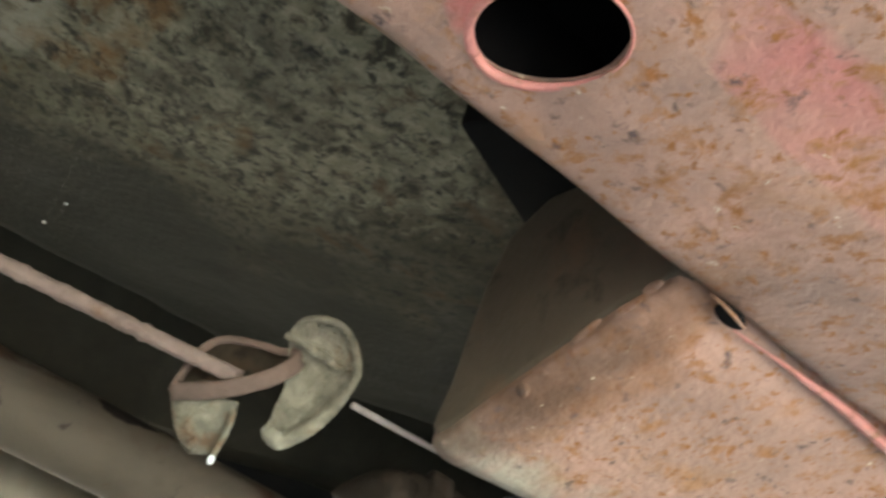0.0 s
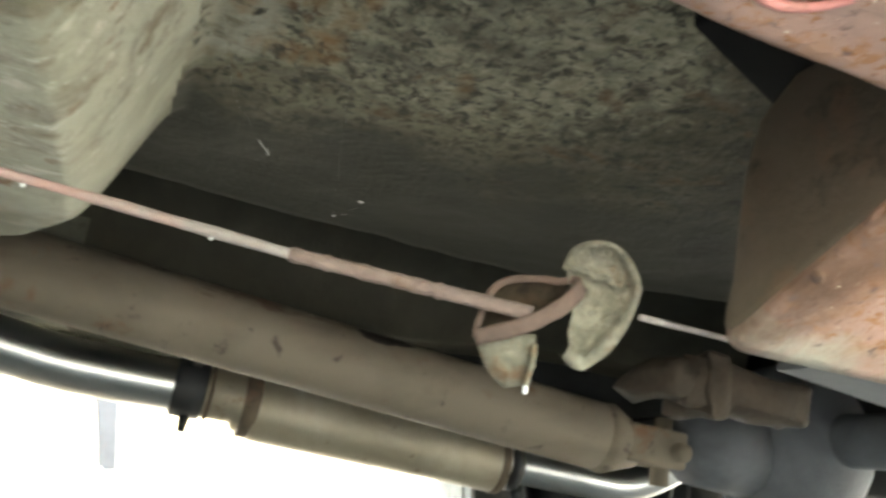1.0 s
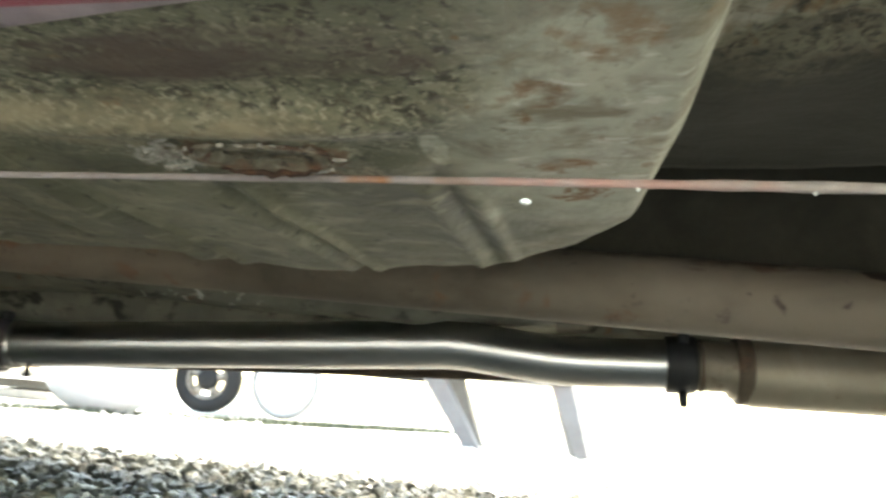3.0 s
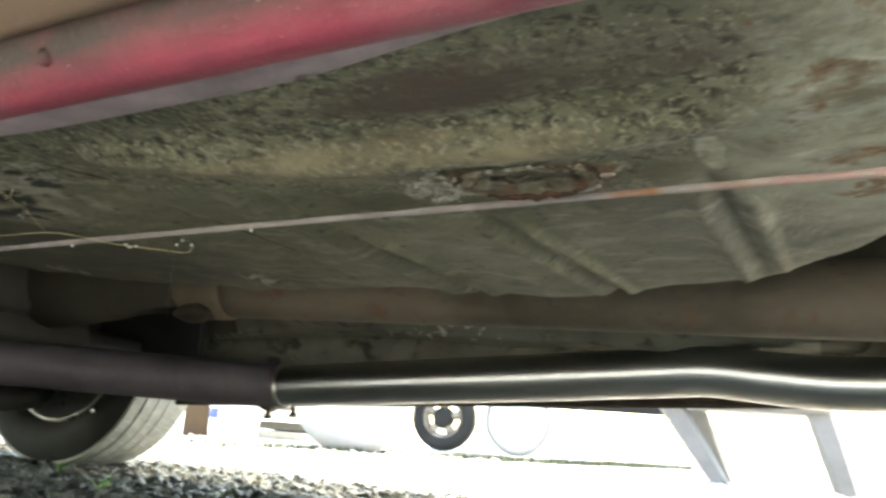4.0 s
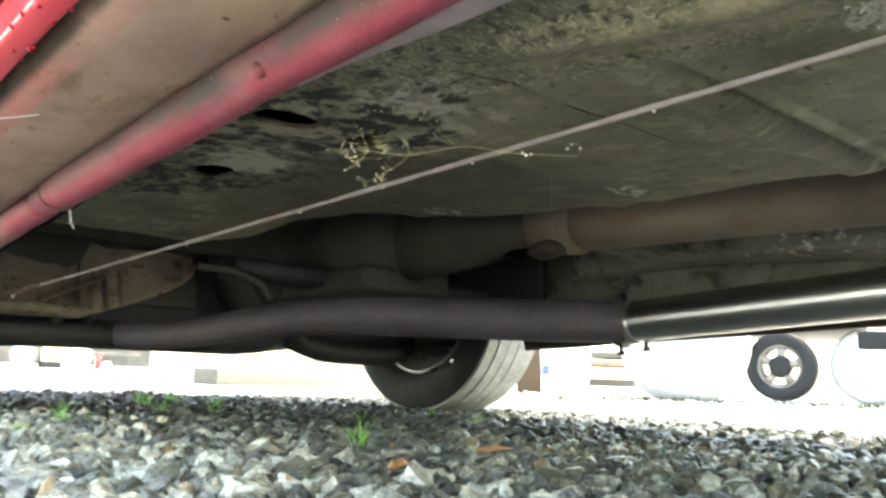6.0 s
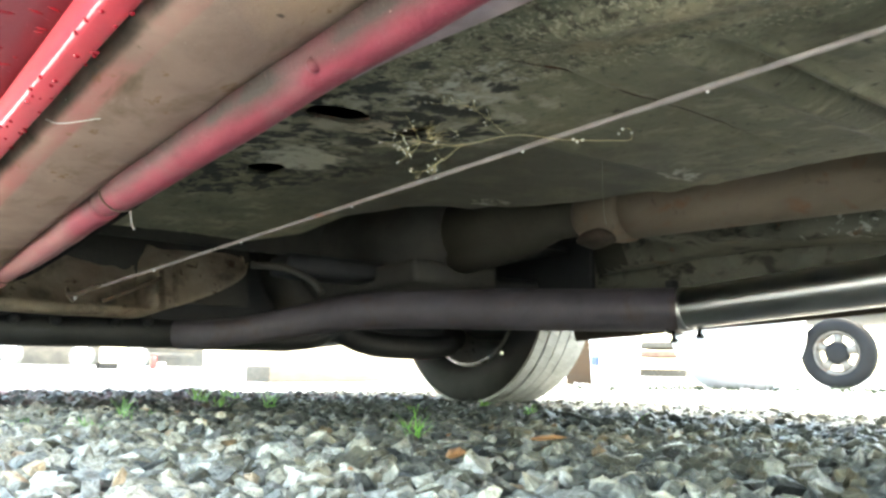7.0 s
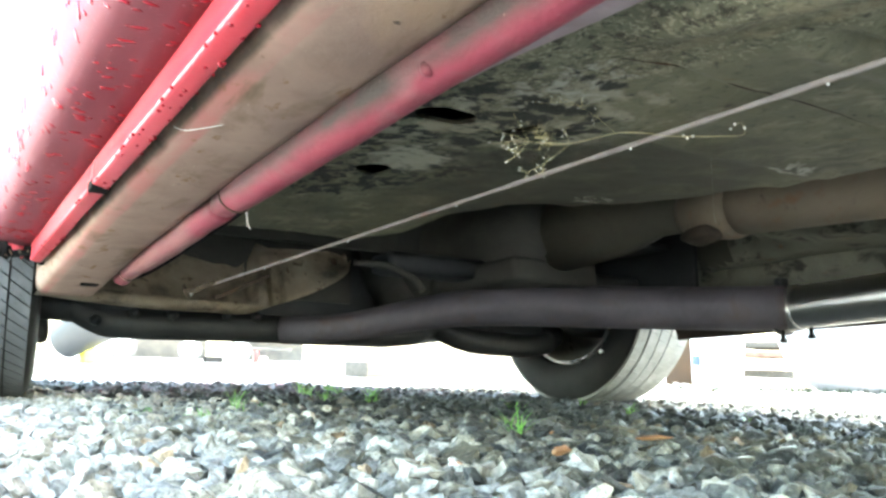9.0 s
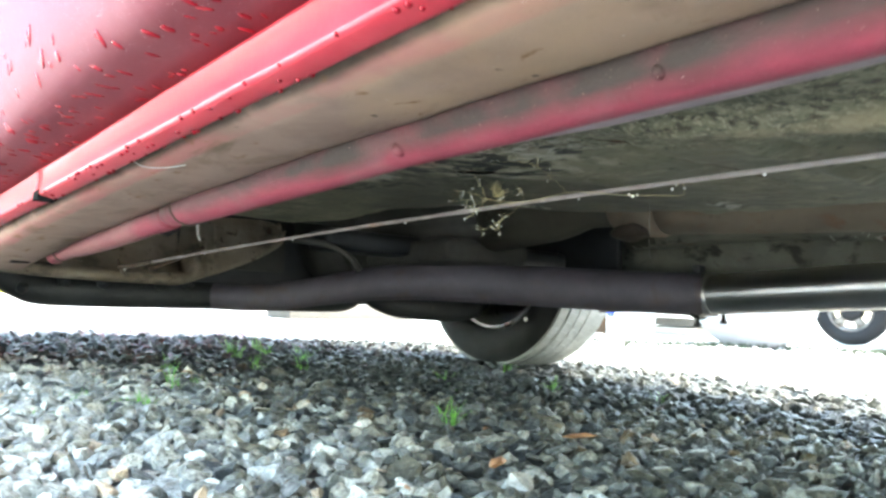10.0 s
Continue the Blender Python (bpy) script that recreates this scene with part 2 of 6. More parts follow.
M["floor"] = material("grey_undercoat", ((0.25, (0.088, 0.084, 0.055)), (0.46, (0.142, 0.136, 0.089)), (0.62, (0.188, 0.178, 0.118)), (0.8, (0.25, 0.236, 0.164))), 8, 10, (0.5, 0.8), 0, 0.45, 170,
                      spots=(((0.075, 0.072, 0.05), 13, 0.55, 0.2, (1, 0.7, 1)), ((0.27, 0.258, 0.18), 45, 0.52, 0.2, (1, 0.6, 1)), ((0.055, 0.05, 0.035), 110, 0.58, 0.14, S1), ((0.05, 0.045, 0.031), 120, 0.47, 0.16, S1, (0.43, 0.35, 0.3, 0.13, 0.5, 0.3)), ((0.3, 0.28, 0.2), 230, 0.52, 0.12, S1, (0.45, 0.3, 0.3, 0.12, 0.6, 0.3)),
                             ((0.095, 0.072, 0.056), 20, 0.34, 0.3, (1, 0.5, 1), (0.41, 0.19, 0.3, 0.035, 0.16, 0.2)),
                             ((0.27, 0.228, 0.145), 30, 0.38, 0.3, (1, 0.5, 1), (0.475, 0.32, 0.3, 0.05, 0.26, 0.2)),
                             ((0.4, 0.385, 0.295), 16, 0.14, 0.4, (1, 1, 1), (0.52, 0.045, 0.34, 0.22, 0.1, 0.2)), ((0.2, 0.172, 0.112), 34, 0.53, 0.1, (1, 0.45, 1), (0.46, 0.05, 0.34, 0.14, 0.1, 0.2)), ((0.52, 0.5, 0.41), 90, 0.56, 0.1, (1, 0.5, 1), (0.5, 0.05, 0.34, 0.18, 0.1, 0.2)),
                             ((0.2, 0.175, 0.125), 40, 0.5, 0.2, S1, (0.46, 0.06, 0.34, 0.2, 0.13, 0.2)),
                             ((0.12, 0.1, 0.068), 90, 0.62, 0.14, S1, (0.44, 0.06, 0.34, 0.2, 0.13, 0.2)),
                             ((0.48, 0.45, 0.34), 70, 0.32, 0.24, S1, (0.51, 0.134, 0.3, 0.03, 0.01, 0.2)),
                             ((0.4, 0.38, 0.32), 130, 0.42, 0.12, S1, (0.53, 0.285, 0.3, 0.03, 0.025, 0.2)),
                             ((0.3, 0.28, 0.2), 110, 0.42, 0.2, S1, (0.526, 0.218, 0.3, 0.055, 0.08, 0.2)),
                             ((0.3, 0.28, 0.215), 34, 0.44, 0.16, S1, (0.5, 0.74, 0.33, 0.17, 0.32, 0.2)),
                             ((0.36, 0.35, 0.3), 90, 0.47, 0.14, S1, (0.47, 0.58, 0.33, 0.06, 0.1, 0.2)),
                             ((0.024, 0.024, 0.02), 55, 0.46, 0.08, (1, 0.7, 1), (0.47, 0.82, 0.33, 0.2, 0.42, 0.2)),
                             # inner front zone: a darker panel, with shade also painted in
                             ((0.088, 0.084, 0.062), 12, 0.2, 0.3, S1, (0.7, 0.82, 0.33, 0.22, 0.36, 0.2)),
                             ((0.4, 0.375, 0.29), 50, 0.3, 0.2, S1, (0.505, 0.87, 0.33, 0.055, 0.075, 0.2)),
                             ((0.36, 0.31, 0.22), 50, 0.34, 0.16, S1, (0.46, 0.71, 0.33, 0.045, 0.05, 0.2)),
                             ((0.14, 0.085, 0.05), 100, 0.42, 0.16, S1, (0.522, 0.225, 0.29, 0.05, 0.075, 0.2)), ((0.19, 0.1, 0.036), 70, 0.36, 0.22, S1, (0.546, 0.07, 0.3, 0.02, 0.022, 0.2)), ((0.21, 0.125, 0.06), 60, 0.42, 0.24, S1, (0.402, 0.055, 0.3, 0.036, 0.03, 0.2)), ((0.18, 0.09, 0.04), 60, 0.3, 0.3, (1, 0.5, 1), (0.548, 0.215, 0.3, 0.011, 0.035, 0.2)),
                             ((0.18, 0.1, 0.05), 70, 0.42, 0.24, S1, (0.452, 0.082, 0.3, 0.022, 0.026, 0.2)), ((0.19, 0.1, 0.042), 110, 0.45, 0.12, S1, (0.6, 0.06, 0.3, 0.03, 0.03, 0.2)),
                             ((0.19, 0.1, 0.04), 50, 0.62, 0.12, S1, (0.46, 0.05, 0.33, 0.2, 0.12, 0.2)),
                             ((0.4, 0.39, 0.33), 80, 0.46, 0.12, S1, (0.795, 0.613, 0.33, 0.035, 0.035, 0.2)),
                             ((0.4, 0.39, 0.33), 80, 0.46, 0.12, S1, (0.795, 0.89, 0.33, 0.04, 0.05, 0.2)),
                             ((0.18, 0.1, 0.045), 40, 0.68, 0.1, S1)), distort=0.15)
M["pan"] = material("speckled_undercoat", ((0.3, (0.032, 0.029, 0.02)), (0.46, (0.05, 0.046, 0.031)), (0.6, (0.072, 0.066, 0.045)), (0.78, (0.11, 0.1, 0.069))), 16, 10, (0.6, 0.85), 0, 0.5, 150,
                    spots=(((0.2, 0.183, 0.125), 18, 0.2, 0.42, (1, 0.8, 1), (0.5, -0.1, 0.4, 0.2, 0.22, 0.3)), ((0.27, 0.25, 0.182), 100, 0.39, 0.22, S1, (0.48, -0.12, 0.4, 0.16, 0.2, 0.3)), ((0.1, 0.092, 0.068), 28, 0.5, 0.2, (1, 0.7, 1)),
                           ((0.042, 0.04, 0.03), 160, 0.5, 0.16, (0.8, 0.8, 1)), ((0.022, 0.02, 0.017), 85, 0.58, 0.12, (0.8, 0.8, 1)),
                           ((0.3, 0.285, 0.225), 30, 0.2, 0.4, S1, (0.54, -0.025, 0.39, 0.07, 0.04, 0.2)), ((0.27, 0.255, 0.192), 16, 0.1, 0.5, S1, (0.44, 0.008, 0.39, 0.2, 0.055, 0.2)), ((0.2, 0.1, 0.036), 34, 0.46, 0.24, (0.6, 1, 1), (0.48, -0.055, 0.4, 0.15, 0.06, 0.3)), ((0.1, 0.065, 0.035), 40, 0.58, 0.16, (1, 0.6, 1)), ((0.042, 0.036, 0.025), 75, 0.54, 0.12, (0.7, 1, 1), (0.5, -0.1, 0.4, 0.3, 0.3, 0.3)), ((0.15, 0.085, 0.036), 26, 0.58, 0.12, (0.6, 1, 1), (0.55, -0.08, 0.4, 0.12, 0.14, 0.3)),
                           # dark zones by the tunnel and rear: shade painted into the undercoat
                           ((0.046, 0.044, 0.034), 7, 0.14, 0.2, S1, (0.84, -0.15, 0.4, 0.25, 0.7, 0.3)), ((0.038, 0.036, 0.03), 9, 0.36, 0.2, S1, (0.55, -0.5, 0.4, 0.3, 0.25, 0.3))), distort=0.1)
# olive kept dark so the recessed tunnel carries its shade in the colour
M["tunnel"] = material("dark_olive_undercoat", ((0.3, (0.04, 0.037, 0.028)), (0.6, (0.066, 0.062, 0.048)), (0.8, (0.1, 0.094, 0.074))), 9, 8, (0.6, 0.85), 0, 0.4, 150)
# near-black that stands in for shade in holes and gaps; also the hose
M["shade_black"] = material("unlit_cavity", ((0.3, (0.006, 0.006, 0.006)), (0.7, (0.012, 0.011, 0.011))), 20, 4, (0.8, 0.95), 0, 0)
M["steel"] = material("stainless_pipe", ((0.3, (0.44, 0.44, 0.435)), (0.7, (0.54, 0.54, 0.53))), 12, 6, (0.27, 0.33), 1.0, 0.0, 400, stretch=(3, 1, 3))
M["downpipe"] = material("heat_darkened_pipe", ((0.3, (0.066, 0.06, 0.073)), (0.7, (0.12, 0.11, 0.13))), 9, 7, (0.5, 0.75), 0.3, 0.2, 260,
                         spots=(((0.09, 0.065, 0.06), 14, 0.55, 0.2, S1),))
M["muffler"] = material("tan_aluminised_steel", ((0.3, (0.22, 0.19, 0.145)), (0.6, (0.31, 0.272, 0.212)), (0.8, (0.38, 0.345, 0.285))), 9, 7, (0.4, 0.6), 0.45, 0.15, 200,
                        spots=(((0.16, 0.11, 0.07), 22, 0.6, 0.08, S1),))
M["shaft"] = material("brown_grey_shaft", ((0.3, (0.07, 0.057, 0.042)), (0.6, (0.118, 0.098, 0.074)), (0.8, (0.17, 0.145, 0.111))), 8, 8, (0.6, 0.8), 0.1, 0.25, 240,
                      spots=(((0.215, 0.18, 0.138), 9, 0.16, 0.4, (1, 0.5, 1), (1.11, -0.3, 0.3, 0.3, 0.62, 0.3)), ((0.19, 0.155, 0.115), 9, 0.2, 0.4, (1, 0.5, 1), (1.11, 0.72, 0.36, 0.3, 0.36, 0.3)), ((0.13, 0.085, 0.055), 11, 0.58, 0.2, (1, 0.4, 1)), ((0.17, 0.09, 0.05), 16, 0.6, 0.14, S1), ((0.08, 0.065, 0.052), 30, 0.62, 0.1, S1), ((0.03, 0.022, 0.018), 40, 0.3, 0.1, (1, 0.6, 1), (1.085, -0.29, 0.345, 0.03, 0.05, 0.022)), ((0.1, 0.062, 0.042), 26, 0.46, 0.16, (1, 0.5, 1), (1.09, -0.05, 0.35, 0.04, 0.3, 0.024))))
M["cable"] = material("pink_grey_cable", ((0.3, (0.25, 0.21, 0.195)), (0.7, (0.4, 0.355, 0.335))), 45, 6, (0.6, 0.85), 0, 0.6, 500,
                      spots=(((0.36, 0.17, 0.09), 8, 0.6, 0.08, S1), ((0.34, 0.155, 0.075), 40, 0.2, 0.4, S1, (0.555, 0.175, 0.29, 0.03, 0.018, 0.05)), ((0.42, 0.25, 0.22), 30, 0.2, 0.4, S1, (0.555, 0.03, 0.28, 0.05, 0.12, 0.06))))
M["sleeve"] = material("pink_cable_sleeve", ((0.3, (0.16, 0.108, 0.092)), (0.7, (0.29, 0.212, 0.184))), 60, 7, (0.6, 0.85), 0, 0.8, 400,
                       spots=(((0.16, 0.085, 0.05), 60, 0.58, 0.12, S1),))
M["clip"] = material("corroded_clip", ((0.3, (0.11, 0.098, 0.072)), (0.5, (0.2, 0.181, 0.136)), (0.64, (0.3, 0.277, 0.213)), (0.8, (0.42, 0.392, 0.312))), 80, 8, (0.65, 0.9), 0, 1.0, 300,
                     spots=(((0.17, 0.1, 0.055), 50, 0.58, 0.14, S1),))
M["saddle"] = material("rust_pink_saddle", ((0.3, (0.075, 0.048, 0.038)), (0.7, (0.16, 0.103, 0.084))), 50, 6, (0.6, 0.85), 0.1, 0.5, 350)
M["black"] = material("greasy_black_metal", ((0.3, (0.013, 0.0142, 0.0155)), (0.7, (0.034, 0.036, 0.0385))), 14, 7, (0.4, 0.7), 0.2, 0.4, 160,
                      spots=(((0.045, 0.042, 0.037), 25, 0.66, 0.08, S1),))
M["dark"] = material("dark_inner_metal", ((0.3, (0.022, 0.0215, 0.0185)), (0.7, (0.056, 0.054, 0.047))), 9, 8, (0.6, 0.85), 0.0, 0.4, 160,
                     spots=(((0.06, 0.055, 0.047), 30, 0.66, 0.08, S1),))
M["torque"] = material("tan_brown_panel", ((0.3, (0.22, 0.18, 0.135)), (0.6, (0.36, 0.305, 0.235)), (0.8, (0.45, 0.395, 0.315))), 14, 8, (0.65, 0.9), 0, 0.35, 200,
                       spots=(((0.09, 0.072, 0.056), 16, 0.5, 0.22, S1), ((0.1, 0.065, 0.042), 40, 0.6, 0.1, S1)))
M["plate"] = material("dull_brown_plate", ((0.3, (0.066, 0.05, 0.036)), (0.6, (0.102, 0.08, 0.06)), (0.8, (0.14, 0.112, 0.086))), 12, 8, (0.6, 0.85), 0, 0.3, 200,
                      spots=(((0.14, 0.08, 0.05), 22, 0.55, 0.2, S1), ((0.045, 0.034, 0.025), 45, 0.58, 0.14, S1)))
M["hanger"] = material("dim_brown_casting", ((0.3, (0.022, 0.017, 0.013)), (0.7, (0.06, 0.046, 0.035))), 30, 8, (0.6, 0.85), 0, 0.5, 160)
M["tyre"] = material("dusty_tyre_rubber", ((0.3, (0.01, 0.01, 0.0105)), (0.7, (0.024, 0.024, 0.0235))), 12, 7, (0.6, 0.85), 0, 0.3, 200)
M["tyre"].node_tree.nodes["Principled BSDF"].inputs["Specular IOR Level"].default_value = 0.2
# blue grey lift stands in for lens haze over dark axle parts
M["axle"] = material("haze_lifted_axle_paint", ((0.3, (0.085, 0.091, 0.1)), (0.7, (0.17, 0.178, 0.19))), 12, 7, (0.6, 0.85), 0, 0.3, 200)
# tread in two tones: lightened for sun, darker copy for the near front wheel
M["tread"] = material("sunlit_tyre_tread", ((0.3, (0.15, 0.149, 0.142)), (0.7, (0.27, 0.267, 0.255))), 15, 7, (0.7, 0.9), 0, 0.4, 200)
M["shaded_tread"] = material("shaded_tyre_tread", ((0.3, (0.055, 0.056, 0.057)), (0.7, (0.1, 0.101, 0.102))), 15, 7, (0.7, 0.9), 0, 0.4, 200)
M["rim"] = material("worn_steel_rim", ((0.3, (0.42, 0.41, 0.39)), (0.7, (0.6, 0.59, 0.57))), 12, 6, (0.2, 0.4), 0.9, 0.1, 200,
                    spots=(((0.16, 0.13, 0.1), 30, 0.62, 0.08, S1),))
M["straw"] = material("dry_straw", ((0.3, (0.5, 0.42, 0.2)), (0.7, (0.68, 0.6, 0.36))), 90, 4, (0.5, 0.7), 0, 0)
M["web"] = material("pale_lint", ((0.3, (0.6, 0.6, 0.55)), (0.7, (0.8, 0.8, 0.76))), 200, 3, (0.5, 0.7), 0, 0)
M["grass"] = material("fresh_grass", ((0.3, (0.13, 0.33, 0.04)), (0.7, (0.24, 0.5, 0.09))), 60, 3, (0.4, 0.6), 0, 0, rand=0.3)
M["white"] = material("white_plastic", ((0.3, (0.72, 0.73, 0.73)), (0.7, (0.82, 0.82, 0.81))), 6, 5, (0.3, 0.5), 0, 0.05, 100)
M["brown"] = material("brown_cardboard", ((0.3, (0.036, 0.017, 0.005)), (0.7, (0.06, 0.031, 0.011))), 12, 6, (0.7, 0.9), 0, 0.2, 120)
M["block"] = material("tan_concrete", ((0.3, (0.2, 0.17, 0.14)), (0.7, (0.27, 0.235, 0.195))), 15, 7, (0.8, 0.95), 0, 0.5, 100)
M["blue"] = material("blue_plastic", ((0.3, (0.02, 0.04, 0.4)), (0.7, (0.03, 0.07, 0.55))), 8, 4, (0.3, 0.5), 0, 0)
M["yellow"] = material("yellow_plastic", ((0.3, (0.7, 0.6, 0.05)), (0.7, (0.8, 0.72, 0.1))), 8, 4, (0.4, 0.5), 0, 0)
M["brown_beam"] = material("rusty_beam", ((0.3, (0.13, 0.07, 0.05)), (0.7, (0.26, 0.16, 0.11))), 14, 7, (0.6, 0.9), 0.1, 0.4, 160)
M["wood"] = material("weathered_wood", ((0.3, (0.04, 0.034, 0.027)), (0.7, (0.085, 0.074, 0.06))), 8, 7, (0.7, 0.9), 0, 0.3, 100, stretch=(1, 8, 8))

# dust and undercoat scatter little at a glance
for key, level in (("pan", 0.12), ("tunnel", 0.15), ("floor", 0.25), ("far_floor", 0.2), ("dark", 0.25), ("black", 0.35), ("downpipe", 0.3), ("hanger", 0.15), ("plate", 0.2), ("box", 0.25), ("rail", 0.35), ("shaft", 0.25), ("shade_black", 0.05), ("torque", 0.25)):
    M[key].node_tree.nodes["Principled BSDF"].inputs["Specular IOR Level"].default_value = level


# ---------------------------------------------------------------- mesh helpers
def part(name, bm, mat, parent=None, label="", smooth=True, m=None, kind=""):
    me = bpy.data.meshes.new(name)
    bmesh.ops.recalc_face_normals(bm, faces=bm.faces[:])
    bm.to_mesh(me)
    bm.free()
    if smooth:
        me.shade_smooth()
    me.materials.append(mat)
    ob = new(name, me)
    if parent is not None:
        ob.parent = parent
    if m is not None:
        ob.matrix_basis = m
    return tagged(ob, label, kind=kind)


def thing(name, label, category, m=None, group="", kind=""):
    ob = new(name)
    ob.empty_display_size = 0.05
    if m is not None:
        ob.matrix_basis = m
    return tagged(ob, label, category, group, kind)


def sweep(bm, pts, radii, seg=16, caps=True):
    """A round tube through pts."""
    pts = [Vector(p) for p in pts]
    if not hasattr(radii, "__len__"):
        radii = [radii] * len(pts)
    rings, side = [], None
    for i, p in enumerate(pts):
        d = (pts[min(i + 1, len(pts) - 1)] - pts[max(i - 1, 0)]).normalized()
        if side is None:
            side = d.orthogonal().normalized()
        side = (side - d * side.dot(d)).normalized()
        up = d.cross(side)
        rings.append([bm.verts.new(p + radii[i] * (math.cos(a) * side + math.sin(a) * up))
                      for a in (2 * math.pi * k / seg for k in range(seg))])
    for a, b in zip(rings, rings[1:]):
        for k in range(seg):
            bm.faces.new((a[k], a[(k + 1) % seg], b[(k + 1) % seg], b[k]))
    if caps:
        bm.faces.new(rings[0][::-1])
        bm.faces.new(rings[-1])
    return bm


def curve_through(pts, n=8):
    """Catmull-Rom points through pts."""
    p = [Vector(q) for q in pts]
    p = [2 * p[0] - p[1], *p, 2 * p[-1] - p[-2]]
    out = []
    for a, b, c, d in zip(p, p[1:], p[2:], p[3:]):
        for k in range(n):
            t = k / n
            out.append(0.5 * (2 * b + (c - a) * t + (2 * a - 5 * b + 4 * c - d) * t * t + (3 * b - a - 3 * c + d) * t ** 3))
    return out + [p[-2]]


def extrude(bm, profile, y0, y1, steps=1, wobble=0.0, closed=True, seed=0):
    """A profile of (x, w) carried along y."""
    rings = []
    for k in range(steps + 1):
        y = y0 + (y1 - y0) * k / steps
        rings.append([bm.verts.new((x + wobble * noise.noise((x * 40 + seed, y * 9, w * 40)), y, w + wobble * noise.noise((x * 40, y * 9 + 7 + seed, w * 40)))) for x, w in profile])
    n = len(profile)
    for a, b in zip(rings, rings[1:]):
        for k in range(n if closed else n - 1):
            bm.faces.new((a[k], a[(k + 1) % n], b[(k + 1) % n], b[k]))
    if closed:
        bm.faces.new(rings[0])
        bm.faces.new(rings[-1][::-1])
    return bm


def box(bm, lo, hi, bevel=0.004, m=None):
    s = [hi[i] - lo[i] for i in range(3)]
    c = [(hi[i] + lo[i]) / 2 for i in range(3)]
    r = bmesh.ops.create_cube(bm, size=1, matrix=Matrix.Translation(c) @ Matrix.Diagonal((*s, 1)))
    vs = r["verts"]
    if bevel:
        es = list({e for v in vs for e in v.link_edges})
        r = bmesh.ops.bevel(bm, geom=es, offset=bevel, segments=2, affect="EDGES", profile=0.6)
        vs = list({v for f in r["faces"] for v in f.verts} | {v for v in vs if v.is_valid})
    if m is not None:
        bmesh.ops.transform(bm, matrix=m, verts=vs)
    return bm


def lathe(bm, profile, seg=48, closed=True):
    """A profile of (along, radius) turned about the x axis."""
    rings = [[bm.verts.new((a, r * math.cos(t), r * math.sin(t))) for a, r in profile] for t in (2 * math.pi * k / seg for k in range(seg))]
    n = len(profile)
    for i in range(seg):
        a, b = rings[i], rings[(i + 1) % seg]
        for k in range(n if closed else n - 1):
            bm.faces.new((a[k], a[(k + 1) % n], b[(k + 1) % n], b[k]))
    return bm


def smoothstep(a, b, v):
    t = np.clip((v - a) / (b - a), 0, 1)
    return t * t * (3 - 2 * t)


# ---------------------------------------------------------------- ground
def ground_sheet():
    bm = bmesh.new()
    marks = [-400, -120, -40, -15, -6, -3, -1.5, -0.5, 0.5, 1.5, 2.5, 4, 6, 10, 16, 30, 60, 140, 400]
    vs = [[bm.verts.new((x, y, -0.012)) for x in marks] for y in marks]
    for a, b in zip(vs, vs[1:]):
        for k in range(len(marks) - 1):
            bm.faces.new((a[k], a[k + 1], b[k + 1], b[k]))
    return part("ground", bm, M["soil"], None, "pale grey crushed gravel yard", kind="structure")


ground = ground_sheet()
# dark sheet under the car: shade between the stones put into its colour
M["shaded_grit"] = material("shade_dark_grit", ((0.3, (0.025, 0.025, 0.024)), (0.7, (0.085, 0.08, 0.07))), 70, 8, (0.4, 0.8), 0, 1.0, 90)
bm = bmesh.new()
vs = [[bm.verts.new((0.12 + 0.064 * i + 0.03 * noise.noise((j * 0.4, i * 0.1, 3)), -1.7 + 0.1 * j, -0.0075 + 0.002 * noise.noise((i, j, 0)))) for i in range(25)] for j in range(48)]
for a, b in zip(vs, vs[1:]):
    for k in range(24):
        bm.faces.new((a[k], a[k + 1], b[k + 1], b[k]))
part("damp_bed", bm, M["shaded_grit"], ground, "grit darkened for shade between the stones")

# ---------------------------------------------------------------- the car
CAR = Matrix.Rotation(RAKE, 4, "X")
car = thing("car", "old red car with a dusty rust-spotted underbody standing on gravel", "car", CAR)


